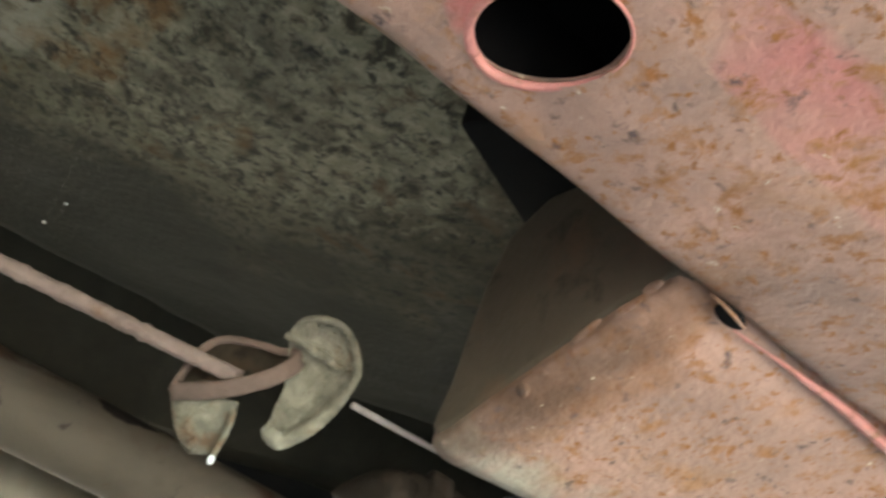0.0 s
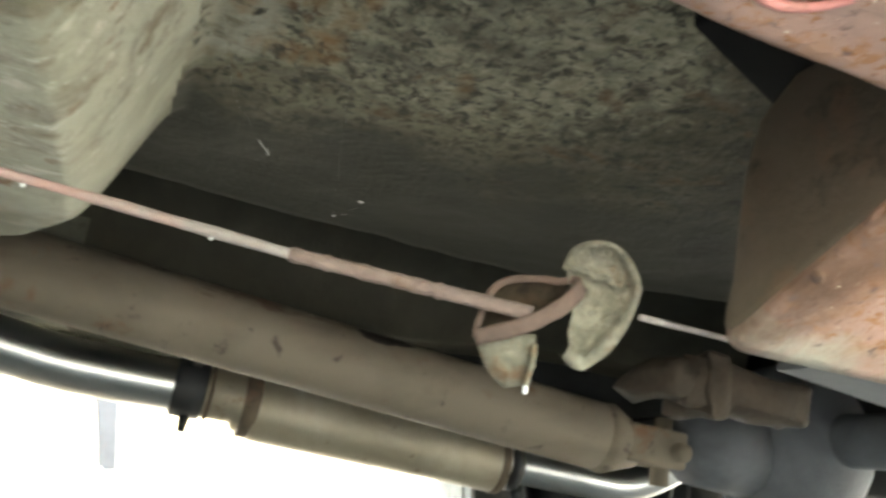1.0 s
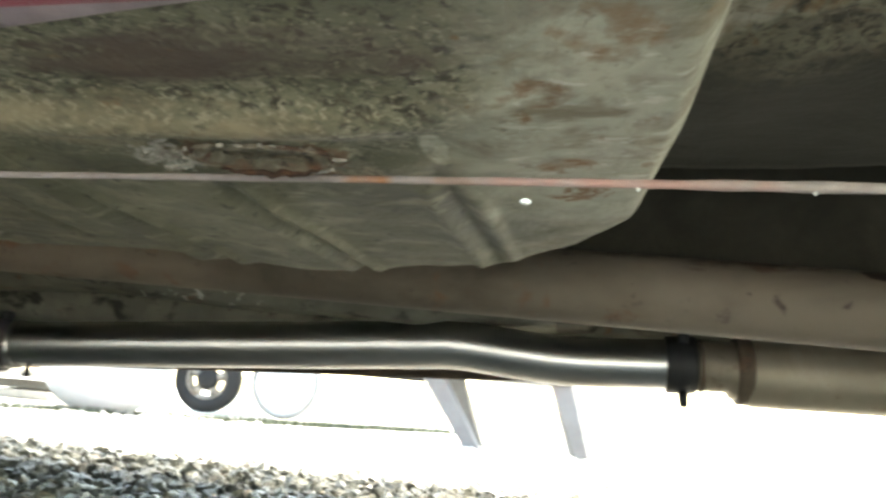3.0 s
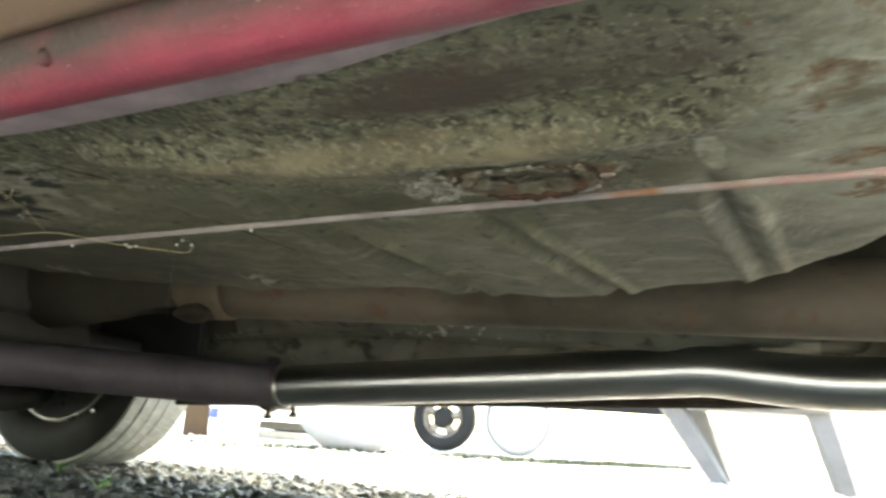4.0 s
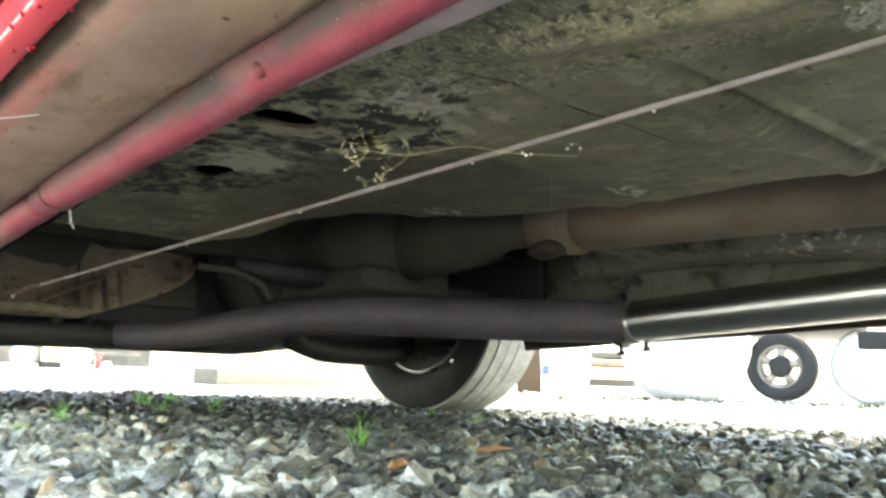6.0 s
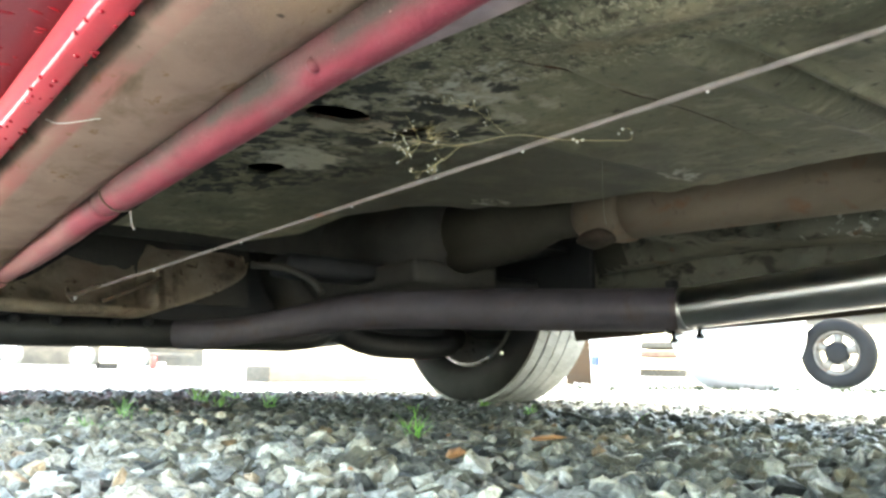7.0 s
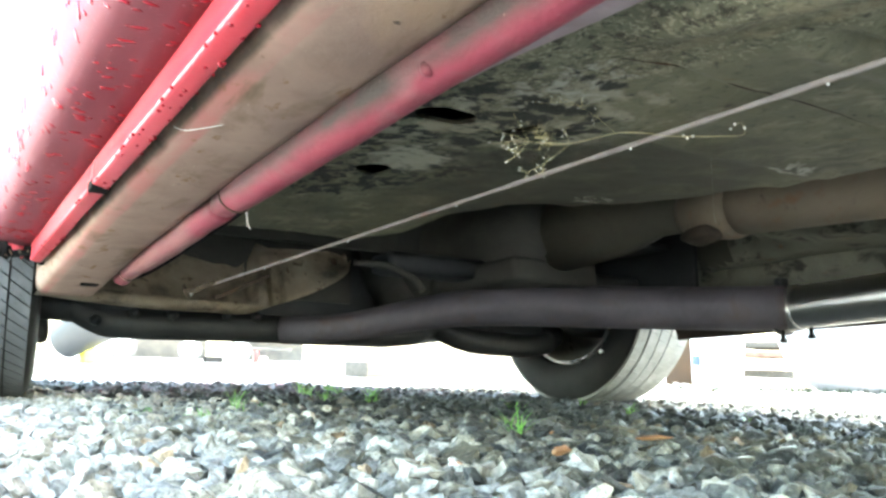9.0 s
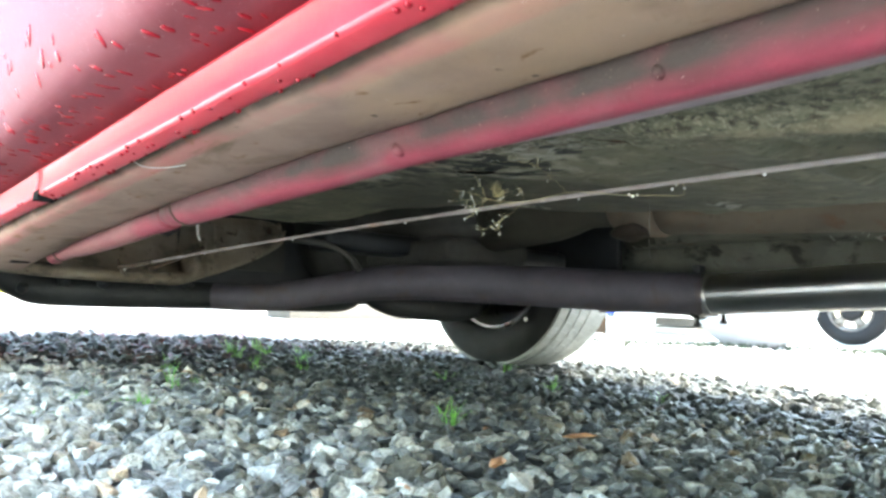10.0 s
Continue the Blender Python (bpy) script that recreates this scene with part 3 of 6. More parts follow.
def floor_height(X, Y):
    """Underside of the body: two foot wells, the tunnel and the raised pan behind."""
    def inside(poly, X, Y):
        d = np.full(X.shape, 1e9)
        ins = np.zeros(X.shape, bool)
        for (x0, y0), (x1, y1) in zip(poly, poly[1:] + poly[:1]):
            ex, ey = x1 - x0, y1 - y0
            t = np.clip(((X - x0) * ex + (Y - y0) * ey) / (ex * ex + ey * ey), 0, 1)
            d = np.minimum(d, np.hypot(X - x0 - t * ex, Y - y0 - t * ey))
            hit = ((y0 > Y) != (y1 > Y)) & (X < (x1 - x0) * (Y - y0) / (y1 - y0 + 1e-12) + x0)
            ins ^= hit
        return np.where(ins, d, -d)
    near = [(0.2, 0.006), (0.53, 0.006), (0.67, 0.014), (0.757, 0.05), (0.822, 0.118), (0.86, 0.23), (0.875, 0.35), (0.87, 0.78), (0.855, 0.88),
            (0.82, 0.95), (0.745, 1.0), (0.72, 1.08), (0.72, 1.22), (0.68, 1.33), (0.2, 1.33)]
    far = [(2.2 - x, y) for x, y in near]
    base = 0.297 + 0.022 * smoothstep(1.33, 1.38, X) + 0.02 * smoothstep(0.28, 0.5, Y) + 0.036 * smoothstep(0.5, 1.0, Y)
    d = np.maximum(inside(near, X, Y), inside(far, X, Y))
    top = 0.392 + 0.22 * smoothstep(0.85, 0.91, X) * smoothstep(1.38, 1.3, X) + 0.16 * smoothstep(1.0, 1.45, Y) + 0.05 * smoothstep(-0.3, -0.8, Y)
    rise = smoothstep(0.02, -0.03, d)
    w = base + (top - base) * rise
    on = smoothstep(0.0, 0.04, d)
    for y, x0, x1, h, s in ((0.12, 0.56, 0.8, 0.0045, 0.0055), (0.148, 0.56, 0.82, 0.0045, 0.0055), (0.134, 0.52, 0.8, -0.004, 0.004), (0.252, 0.56, 0.87, 0.0055, 0.0055), (0.268, 0.56, 0.87, -0.0065, 0.005), (0.281, 0.6, 0.87, 0.0035, 0.005),
                            (0.379, 0.5, 0.9, 0.005, 0.0055), (0.396, 0.5, 0.9, -0.007, 0.005), (0.421, 0.5, 0.9, 0.006, 0.011), (0.62, 0.55, 0.87, 0.004, 0.012)):
        w = w - on * h * np.exp(-((Y + (0.085 if 0.2 < y < 0.3 else 0.05) * (X - 0.65) - y) / s) ** 2) * smoothstep(x0, x0 + 0.05, X) * smoothstep(x1 + 0.02, x1 - 0.03, X)
    q = np.hypot((X - 0.517) / 0.022, (Y - 0.225) / 0.035)
    w = w - 0.003 * np.exp(-((q - 1.15) / 0.14) ** 2) + 0.004 * smoothstep(1.0, 0.7, q)
    w = w - 0.011 * np.exp(-((X - 0.455 - 0.02 * np.sin(Y * 8)) / 0.02) ** 2) * smoothstep(0.06, 0.2, Y) * smoothstep(0.52, 0.44, Y)
    w = w + 0.0035 * np.exp(-((Y - 0.507 + 0.05 * (X - 0.5)) / 0.005) ** 2) * smoothstep(0.47, 0.5, X) * smoothstep(0.82, 0.76, X) - 0.003 * smoothstep(0.507, 0.5, Y) * smoothstep(0.48, 0.52, X) * on
    for hx, hy, r in ((0.878, 0.66, 0.02), (0.84, 0.95, 0.02)):
        w = w - 0.004 * np.exp(-(np.hypot(X - hx + 0.03, Y - hy) / r) ** 2)
    bumps = np.array([noise.noise((x * 9, y * 9, 0)) * 0.004 + noise.noise((x * 38, y * 38, 3)) * 0.0013 for x, y in zip(X.ravel(), Y.ravel())]).reshape(X.shape)
    return w + bumps * (1 - 3.6 * rise * (1 - rise))


HOLES = ((0.437, 0.688, 0.027, 0.022), (0.499, 0.928, 0.02, 0.023), (0.507, 0.682, 0.011, 0.03))


def floor_sheets(x0, x1, y0, y1):
    xs = np.concatenate([np.linspace(x0, 0.9, 150, endpoint=False), np.linspace(0.9, x1, 60)])
    ys = np.concatenate([np.linspace(y0, -0.05, 110, endpoint=False), np.linspace(-0.05, 0.08, 90, endpoint=False), np.linspace(0.08, 0.46, 110, endpoint=False), np.linspace(0.46, 1.0, 90, endpoint=False), np.linspace(1.0, y1, 60)])
    nx, ny = len(xs), len(ys)
    X, Y = np.meshgrid(xs, ys)
    gone = np.zeros(X.shape, bool)
    for hx, hy, a, b in HOLES:
        u, v = (X - hx) / a, (Y - hy) / b
        r = np.hypot(u, v) + 1e-9
        snap = (r > 0.72) & (r < 1.3)
        X, Y = np.where(snap, hx + u / r * a, X), np.where(snap, hy + v / r * b, Y)
        gone |= r < 1.3
    W = floor_height(X, Y)
    for hx, hy, a, b in HOLES:
        W = W - 0.0015 * np.exp(-((np.hypot((X - hx) / a, (Y - hy) / b) - 0.9) / 0.3) ** 2)
    co = np.concatenate([np.stack([X, Y, W], -1).reshape(-1, 3), np.stack([X, Y, W + 0.004], -1).reshape(-1, 3)])
    groups, k = ([], [], [], []), nx * ny
    flat, gz = W.ravel(), gone.ravel()
    fx, fy = X.ravel(), Y.ravel()
    for j in range(ny - 1):
        for i in range(nx - 1):
            a = j * nx + i
            if gz[a] and gz[a + 1] and gz[a + nx] and gz[a + nx + 1]:
                continue
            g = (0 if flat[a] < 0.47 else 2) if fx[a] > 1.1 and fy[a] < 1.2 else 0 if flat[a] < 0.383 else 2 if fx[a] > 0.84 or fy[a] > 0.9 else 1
            # far rear faces take the shade-dark tunnel tone
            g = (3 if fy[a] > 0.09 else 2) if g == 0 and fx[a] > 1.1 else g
            groups[g].append((a, a + nx, a + nx + 1, a + 1))
            groups[g].append((k + a, k + a + 1, k + a + nx + 1, k + a + nx))
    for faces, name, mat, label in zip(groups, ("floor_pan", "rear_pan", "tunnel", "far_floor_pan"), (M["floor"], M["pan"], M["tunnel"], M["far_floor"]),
                                       ("grey undercoated floor pan with ribs, rust and holes", "raised rear pan with flaking speckled undercoat", "shaft tunnel, olive undercoat darkened for its shade", "far floor pan, flaking undercoat darkened for shade")):
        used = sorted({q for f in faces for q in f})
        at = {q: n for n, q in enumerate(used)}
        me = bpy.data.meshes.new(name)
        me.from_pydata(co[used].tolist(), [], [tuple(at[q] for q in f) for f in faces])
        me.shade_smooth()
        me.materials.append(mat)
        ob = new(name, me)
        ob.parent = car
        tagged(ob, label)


floor_sheets(0.34, 1.6, -1.05, 1.5)

# rusty pressed plug in the floor
def under_floor(x, y):
    return float(floor_height(np.array([[x]]), np.array([[y]]))[0, 0])


bm = bmesh.new()
rings = []
for k in range(48):
    a = 2 * math.pi * k / 48
    j = 1 + 0.07 * noise.noise((math.cos(a) * 3, math.sin(a) * 3, 1))
    ring = []
    for r, h in ((0.0325, -0.001), (0.031, 0.003), (0.0285, 0.0055), (0.0255, 0.005), (0.0235, 0.0025), (0.021, 0.0016), (0.014, 0.002), (0.007, 0.0022), (0.001, 0.0022)):
        x, y = 0.517 + 0.72 * r * j * math.cos(a), 0.225 + 1.12 * r * j * math.sin(a)
        ring.append(bm.verts.new((x, y, under_floor(x, y) - h - 0.0012 * abs(noise.noise((x * 160, y * 160, 2))))))
    rings.append(ring)
for a, b in zip(rings, rings[1:] + rings[:1]):
    for k in range(8):
        bm.faces.new((a[k], a[k + 1], b[k + 1], b[k]))
plug = part("drain_plug", bm, M["plug"], car, "rust-ringed pressed floor plug")
bm = bmesh.new()
path = []
for k in range(49):
    t = 2 * math.pi * k / 48
    x, y = 0.517 + 0.0235 * math.cos(t) * (1 + 0.12 * noise.noise((math.cos(t) * 2, math.sin(t) * 2, 5))), 0.225 + 0.0375 * math.sin(t) * (1 + 0.1 * noise.noise((t * 2, 1, 5)))
    path.append((x, y, under_floor(x, y) - 0.001 - 0.0012 * noise.noise((t * 3, 2, 0))))
sweep(bm, path, [0.0013 + 0.0013 * noise.noise((k * 0.5, 3, 0)) for k in range(49)], 8)
part("plug_ring", bm, M["rust_ring"], plug, "flaking rusty ring")
bm = bmesh.new()
path = []
for k in range(30):
    a = math.radians(-62 + 4.1 * k)
    x, y = 0.517 + 0.72 * 0.0288 * math.cos(a) + 0.0022 * noise.noise((k * 0.35, 4, 0)), 0.225 + 1.12 * 0.0288 * math.sin(a)
    path.append((x, y, under_floor(x, y) - 0.0058))
sweep(bm, path, [0.0005 + (0.0012 + 0.0012 * abs(noise.noise((k * 0.4, 7, 0)))) * math.sin(math.pi * k / 29) for k in range(30)], 6)
part("rust_crack", bm, M["crack"], plug, "dark rusty split along the plug")
rnd = random.Random(21)
bm = bmesh.new()
for k in range(110):
    x, y = rnd.gauss(0.523, 0.011), rnd.gauss(0.277, 0.009)
    if k % 4 == 0:
        a = rnd.uniform(0, 6.28)
        x, y = 0.517 + 0.026 * math.cos(a), 0.225 + 0.041 * math.sin(a)
    r = rnd.uniform(0.0008, 0.0026)
    bmesh.ops.create_icosphere(bm, subdivisions=1, radius=1, matrix=Matrix.Translation((x, y, under_floor(x, y) - 0.0004)) @ Matrix.Rotation(rnd.uniform(0, 3), 4, "Z") @ Matrix.Diagonal((r * rnd.uniform(0.8, 2.6), r * 0.7, r * 0.5, 1)))
part("crust", bm, M["crust"], plug, "pale flaking sealant crumbs", kind="stuff")
bm = bmesh.new()
for k in range(46):
    a, q = rnd.uniform(0, 6.28), math.sqrt(rnd.random())
    x, y = 0.517 + 0.019 * q * math.cos(a), 0.225 + 0.031 * q * math.sin(a)
    r = rnd.uniform(0.0014, 0.0042)
    bmesh.ops.create_icosphere(bm, subdivisions=1, radius=1, matrix=Matrix.Translation((x, y, under_floor(x, y) - 0.0024)) @ Euler((rnd.gauss(0, 0.25), rnd.gauss(0, 0.25), rnd.gauss(1.4, 0.5))).to_matrix().to_4x4() @ Matrix.Diagonal((r * rnd.uniform(1.2, 2.8), r * 0.6, r * 0.32, 1)))
part("rust_scale", bm, M["flakes"], plug, "brown rust scales lifting off the plug", kind="stuff")

# open seam where the front floor panel laps over
bm = bmesh.new()
path = [(p.x, p.y) for p in curve_through([(0.455, 0.517, 0), (0.49, 0.511, 0), (0.532, 0.505, 0), (0.614, 0.497, 0), (0.694, 0.495, 0), (0.8, 0.496, 0)], 10)]
sweep(bm, [(x, y, under_floor(x, y) + 0.0002) for x, y in path], [0.0003 + 0.0008 * abs(noise.noise((k * 0.23, 2, 0))) + 0.0005 * math.sin(math.pi * k / (len(path) - 1)) for k in range(len(path))], 6)
part("floor_seam", bm, M["crack"], car, "dark open seam between two floor panels")

# black boards added above the floor to block light and keep the holes dark
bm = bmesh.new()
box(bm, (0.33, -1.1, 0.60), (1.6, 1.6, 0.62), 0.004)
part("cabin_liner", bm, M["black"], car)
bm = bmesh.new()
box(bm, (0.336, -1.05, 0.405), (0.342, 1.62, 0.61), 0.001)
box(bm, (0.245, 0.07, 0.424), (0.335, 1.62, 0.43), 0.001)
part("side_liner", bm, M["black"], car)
# more added boards that shut out light and view at the rear
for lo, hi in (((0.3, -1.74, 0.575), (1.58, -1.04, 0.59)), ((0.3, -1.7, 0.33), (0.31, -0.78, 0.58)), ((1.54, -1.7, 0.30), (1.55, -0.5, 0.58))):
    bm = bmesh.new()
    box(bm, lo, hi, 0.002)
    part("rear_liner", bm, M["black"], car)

# outer sill: a nearly flat underside that turns up into the side, and the pinch flange below it
SILL_Y0, SILL_Y1 = -0.75, 1.5
SILL_UNDER = [(0.2235, 0.3322), (0.206, 0.3334), (0.19, 0.3342), (0.18, 0.3356), (0.1735, 0.339), (0.1685, 0.345), (0.164, 0.356), (0.1605, 0.374), (0.1575, 0.4), (0.1545, 0.44)]


def sill_drop(y):
    """The sill hangs a little lower towards the front."""
    return -0.0115 * (y - 0.9)


def lowered(bm):
    for v in bm.verts:
        v.co.z += sill_drop(v.co.y)
    return bm


bm = bmesh.new()
prof = SILL_UNDER + [(0.152, 0.49), (0.15, 0.56), (0.15, 0.66), (0.15, 0.8), (0.165, 0.8), (0.168, 0.56), (0.18, 0.44), (0.19, 0.37), (0.228, 0.345)]
extrude(bm, prof, SILL_Y0, SILL_Y1, 46, 0.0005)
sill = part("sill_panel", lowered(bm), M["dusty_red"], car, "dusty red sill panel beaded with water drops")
FLANGE = [(0.2234, 0.3335), (0.2226, 0.3325), (0.2228, 0.3305), (0.2238, 0.329), (0.2236, 0.314), (0.2228, 0.3105), (0.2228, 0.3088), (0.2242, 0.3074), (0.2262, 0.3068), (0.2362, 0.3046), (0.2384, 0.305), (0.2392, 0.3066), (0.239, 0.318), (0.2365, 0.34), (0.2285, 0.342)]
for y0, y1, seed in ((-0.02, 1.0, 2), (1.0035, 1.475, 5)):
    bm = bmesh.new()
    extrude(bm, FLANGE, y0, y1, 50, 0.0007, seed=seed)
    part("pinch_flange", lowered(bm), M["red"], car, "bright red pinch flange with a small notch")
# no cut in the flange: a near-black block stands for the notch's shade
bm = bmesh.new()
box(bm, (0.2218, 0.993, 0.3038), (0.2402, 1.013, 0.3128), 0.001)
part("flange_notch", lowered(bm), M["shade_black"], car, "flange notch, near-black block in place of shade")

# inner sill box, closed at the rear by the perforated rusty part
bm = bmesh.new()
prof = [(0.246, 0.336), (0.2475, 0.322), (0.251, 0.3145), (0.257, 0.3105), (0.275, 0.3095), (0.30, 0.3088), (0.325, 0.3092), (0.334, 0.3115), (0.338, 0.318), (0.34, 0.345), (0.34, 0.42), (0.246, 0.42)]
extrude(bm, prof, 0.06, 1.6, 70, 0.0012, seed=9)
for v in bm.verts:
    v.co.z -= 0.042 * max(0.0, (v.co.y - 0.55) / 1.05) ** 2 if v.co.z < 0.35 else 0.0
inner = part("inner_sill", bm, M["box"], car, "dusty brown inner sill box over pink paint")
# near-black block stands for the shaded slot
bm = bmesh.new()
box(bm, (0.298, 1.49, 0.2735), (0.324, 1.515, 0.279), 0.002)
part("drain_slot", bm, M["shade_black"], inner, "drain slot, near-black block in place of shade")


def rear_rail():
    """Bottom plate with a large slot and a smaller hole, with sides."""
    x0, x1, y0, y1, w = 0.236, 0.3195, -0.75, 0.065, 0.3135
    nx, ny = 31, 272
    X, Y = np.meshgrid(np.linspace(x0, x1, nx), np.linspace(y0, y1, ny))
    X = x1 - (x1 - X) * (1 + 0.48 * smoothstep(-0.03, -0.075, Y))
    gone = np.zeros(X.shape, bool)
    for hx, hy, a, b, an in ((0.2845, -0.1535, 0.0195, 0.0155, 0.35),):
        c, s = math.cos(an), math.sin(an)
        u, v = ((X - hx) * c + (Y - hy) * s) / a, (-(X - hx) * s + (Y - hy) * c) / b
        r = np.hypot(u, v) + 1e-9
        snap = (r > 0.7) & (r < 1.22)
        u, v = np.where(snap, u / r, u), np.where(snap, v / r, v)
        X, Y = hx + u * a * c - v * b * s, hy + u * a * s + v * b * c
        gone |= r < 1.22
    W = np.full(X.shape, w) + 0.003 * smoothstep(0.3, 0.236, X) ** 2
    W = W + np.array([noise.noise((x * 40, y * 40, 0)) * 0.0012 for x, y in zip(X.ravel(), Y.ravel())]).reshape(X.shape)
    W = W + 0.002 * smoothstep(x1 - 0.004, x1, X) + 0.014 * smoothstep(0.215, 0.196, X) ** 2
    co = np.concatenate([np.stack([X, Y, W], -1).reshape(-1, 3), np.stack([X, Y, W + 0.003], -1).reshape(-1, 3)]).tolist()
    faces, k = [], nx * ny
    for j in range(ny - 1):
        for i in range(nx - 1):
            a = j * nx + i
            q = (a, a + nx, a + nx + 1, a + 1)
            if all(gone.ravel()[t] for t in q):
                continue
            faces.append(q)
            faces.append(tuple(k + t for t in q[::-1]))
    for j in range(ny - 1):
        for i in (0, nx - 1):
            a = j * nx + i
            faces.append((a, a + nx, k + a + nx, k + a))
    me = bpy.data.meshes.new("rear_rail")
    me.from_pydata(co, [], faces)
    me.shade_smooth()
    me.materials.append(M["rail"])
    ob = new("rear_rail", me)
    ob.parent = car
    tagged(ob, "rust-speckled pink frame rail with an oval hole")
    bm = bmesh.new()
    ca, sa = math.cos(0.35), math.sin(0.35)
    sweep(bm, [(0.2845 + 0.0202 * math.cos(t) * ca - 0.0162 * math.sin(t) * sa, -0.1535 + 0.0202 * math.cos(t) * sa + 0.0162 * math.sin(t) * ca, 0.3145 + 0.0004 * math.sin(3 * t)) for t in (2 * math.pi * k / 40 for k in range(41))], [0.001 + 0.0006 * math.sin(t * 0.157 + 1.5) for t in range(41)], 10)
    part("hole_rim", bm, M["sealant"], ob, "rounded salmon pink hole rim")
    bm = bmesh.new()
    box(bm, (0.3155, -0.75, 0.3165), (0.319, 0.065, 0.41), 0.001)
    part("rail_side", bm, M["rail"], ob)
    # near-black lining added so the oval hole reads as unlit
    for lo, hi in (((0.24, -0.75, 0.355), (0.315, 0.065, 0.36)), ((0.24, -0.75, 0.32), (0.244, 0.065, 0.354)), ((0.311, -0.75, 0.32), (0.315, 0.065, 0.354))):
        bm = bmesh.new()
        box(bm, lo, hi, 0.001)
        part("rail_lining", bm, M["shade_black"], ob)
    # solid block put where the gap beside the rail lies in shade
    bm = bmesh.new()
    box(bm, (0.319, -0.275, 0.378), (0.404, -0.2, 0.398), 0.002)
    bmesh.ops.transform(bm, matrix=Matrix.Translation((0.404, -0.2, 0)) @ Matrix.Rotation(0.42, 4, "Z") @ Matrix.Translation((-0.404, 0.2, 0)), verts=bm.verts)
    part("pan_gap", bm, M["shade_black"], ob, "near-black block in place of the shaded gap by the rail")


rear_rail()

# red tube under the inner sill, with the thinner front length, its clip and the seam lip
bm = bmesh.new()
TX, TW = 0.3515, 0.3085


def tube_w(y):
    """Height of the tube's middle, lower towards the front."""
    return TW - 0.004 * float(smoothstep(0.55, 0.85, y)) - 0.031 * max(0.0, y - 0.9)


path = [(TX + 0.0008 * noise.noise((y * 5, 1, 0)), y, tube_w(y) + 0.0012 * noise.noise((y * 6, 3, 0))) for y in (0.0, 0.003, 0.007, 0.011, *np.linspace(0.015, 0.985, 50))]
sweep(bm, path, [0.0188 + 0.0012 * noise.noise((p[1] * 8, 9, 0)) - 0.004 * float(smoothstep(0.9, 0.985, p[1])) for p in path], 24)
for v in bm.verts:
    if v.co.y < 0.015:
        f = math.sqrt(max(0.02, 1 - ((0.015 - v.co.y) / 0.0155) ** 2))
        v.co = Vector((TX + (v.co.x - TX) * f, v.co.y - 0.008 * (0.015 - v.co.y) / 0.015, TW + (v.co.z - TW) * f))
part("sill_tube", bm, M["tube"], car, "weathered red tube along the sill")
bm = bmesh.new()
path = [(TX + 0.001 + 0.002 * noise.noise((y * 7, 1, 0)), y, tube_w(y) - 0.001 + 0.003 * noise.noise((y * 9, 3, 0))) for y in (*np.linspace(0.98, 1.47, 30), 1.476, 1.481, 1.484)]
sweep(bm, path, [(0.0158 - 0.003 * float(smoothstep(1.2, 1.45, p[1])) + 0.0022 * noise.noise((p[1] * 16, 9, 0))) * math.sqrt(max(0.05, 1 - max(0.0, (p[1] - 1.468) / 0.0165) ** 2)) for p in path], 20)
part("sill_tube", bm, M["tube"], car, "lumpy red tube end")
bm = bmesh.new()
sweep(bm, [(TX + 0.0186 * math.cos(a), 0.945 + 0.004 * math.sin(a), tube_w(0.945) + 0.0186 * math.sin(a)) for a in (2 * math.pi * k / 24 for k in range(25))], 0.0009, 6)
part("tube_clip", bm, M["plate"], car, "rusty wire clip round the tube")
bm = bmesh.new()
sweep(bm, curve_through([(0.363, 0.946, 0.2885), (0.3655, 0.949, 0.283), (0.3675, 0.953, 0.277), (0.372, 0.955, 0.2715)], 4), [0.0013] * 3 + [0.0009] * 9 + [0.0007], 6)
part("clip_tail", bm, M["cable"], car, "pale bent wire end")
bm = bmesh.new()
sweep(bm, [(TX + 0.0145 * math.cos(a), 1.42 + 0.004 * math.sin(a), tube_w(1.42) + 0.0145 * math.sin(a)) for a in (2 * math.pi * k / 24 for k in range(25))], 0.001, 6)
sweep(bm, [(0.366, 1.42, 0.28), (0.376, 1.424, 0.278), (0.381, 1.426, 0.277)], 0.0009, 6)
part("tube_clip", bm, M["plate"], car, "rusty wire clip round the tube")
bm = bmesh.new()
for w0, reach, seed in ((0.2945, 0.0, 0), (0.3005, 0.006, 4)):
    rows = []
    for y in np.linspace(0.12, 0.56, 46):
        xi = 0.366 + 0.018 * float(smoothstep(0.14, 0.3, y)) + reach * float(smoothstep(0.14, 0.3, y)) - 0.016 * float(smoothstep(0.4, 0.56, y)) + 0.0008 * noise.noise((y * 20, seed, 0))
        rows.append([bm.verts.new(p) for p in ((0.355, y, w0), (xi - 0.002, y, w0 + 0.001), (xi, y, w0 + 0.0025), (xi - 0.002, y, w0 + 0.004), (0.355, y, w0 + 0.0045))])
    for a, c in zip(rows, rows[1:]):
        for k in range(5):
            bm.faces.new((a[k], a[(k + 1) % 5], c[(k + 1) % 5], c[k]))
    bm.faces.new(rows[0])
    bm.faces.new(rows[-1][::-1])
part("seam_lip", bm, M["lip"], car, "greyed pink seam lip")
for x, y, w, r in ((0.339, 0.56, 0.2985, 0.0055), (0.336, 0.36, 0.3, 0.004)):
    bm = bmesh.new()
    bmesh.ops.create_uvsphere(bm, u_segments=12, v_segments=8, radius=r, matrix=Matrix.Translation((x, y, w)))
    part("plug", bm, M["tube"], car)

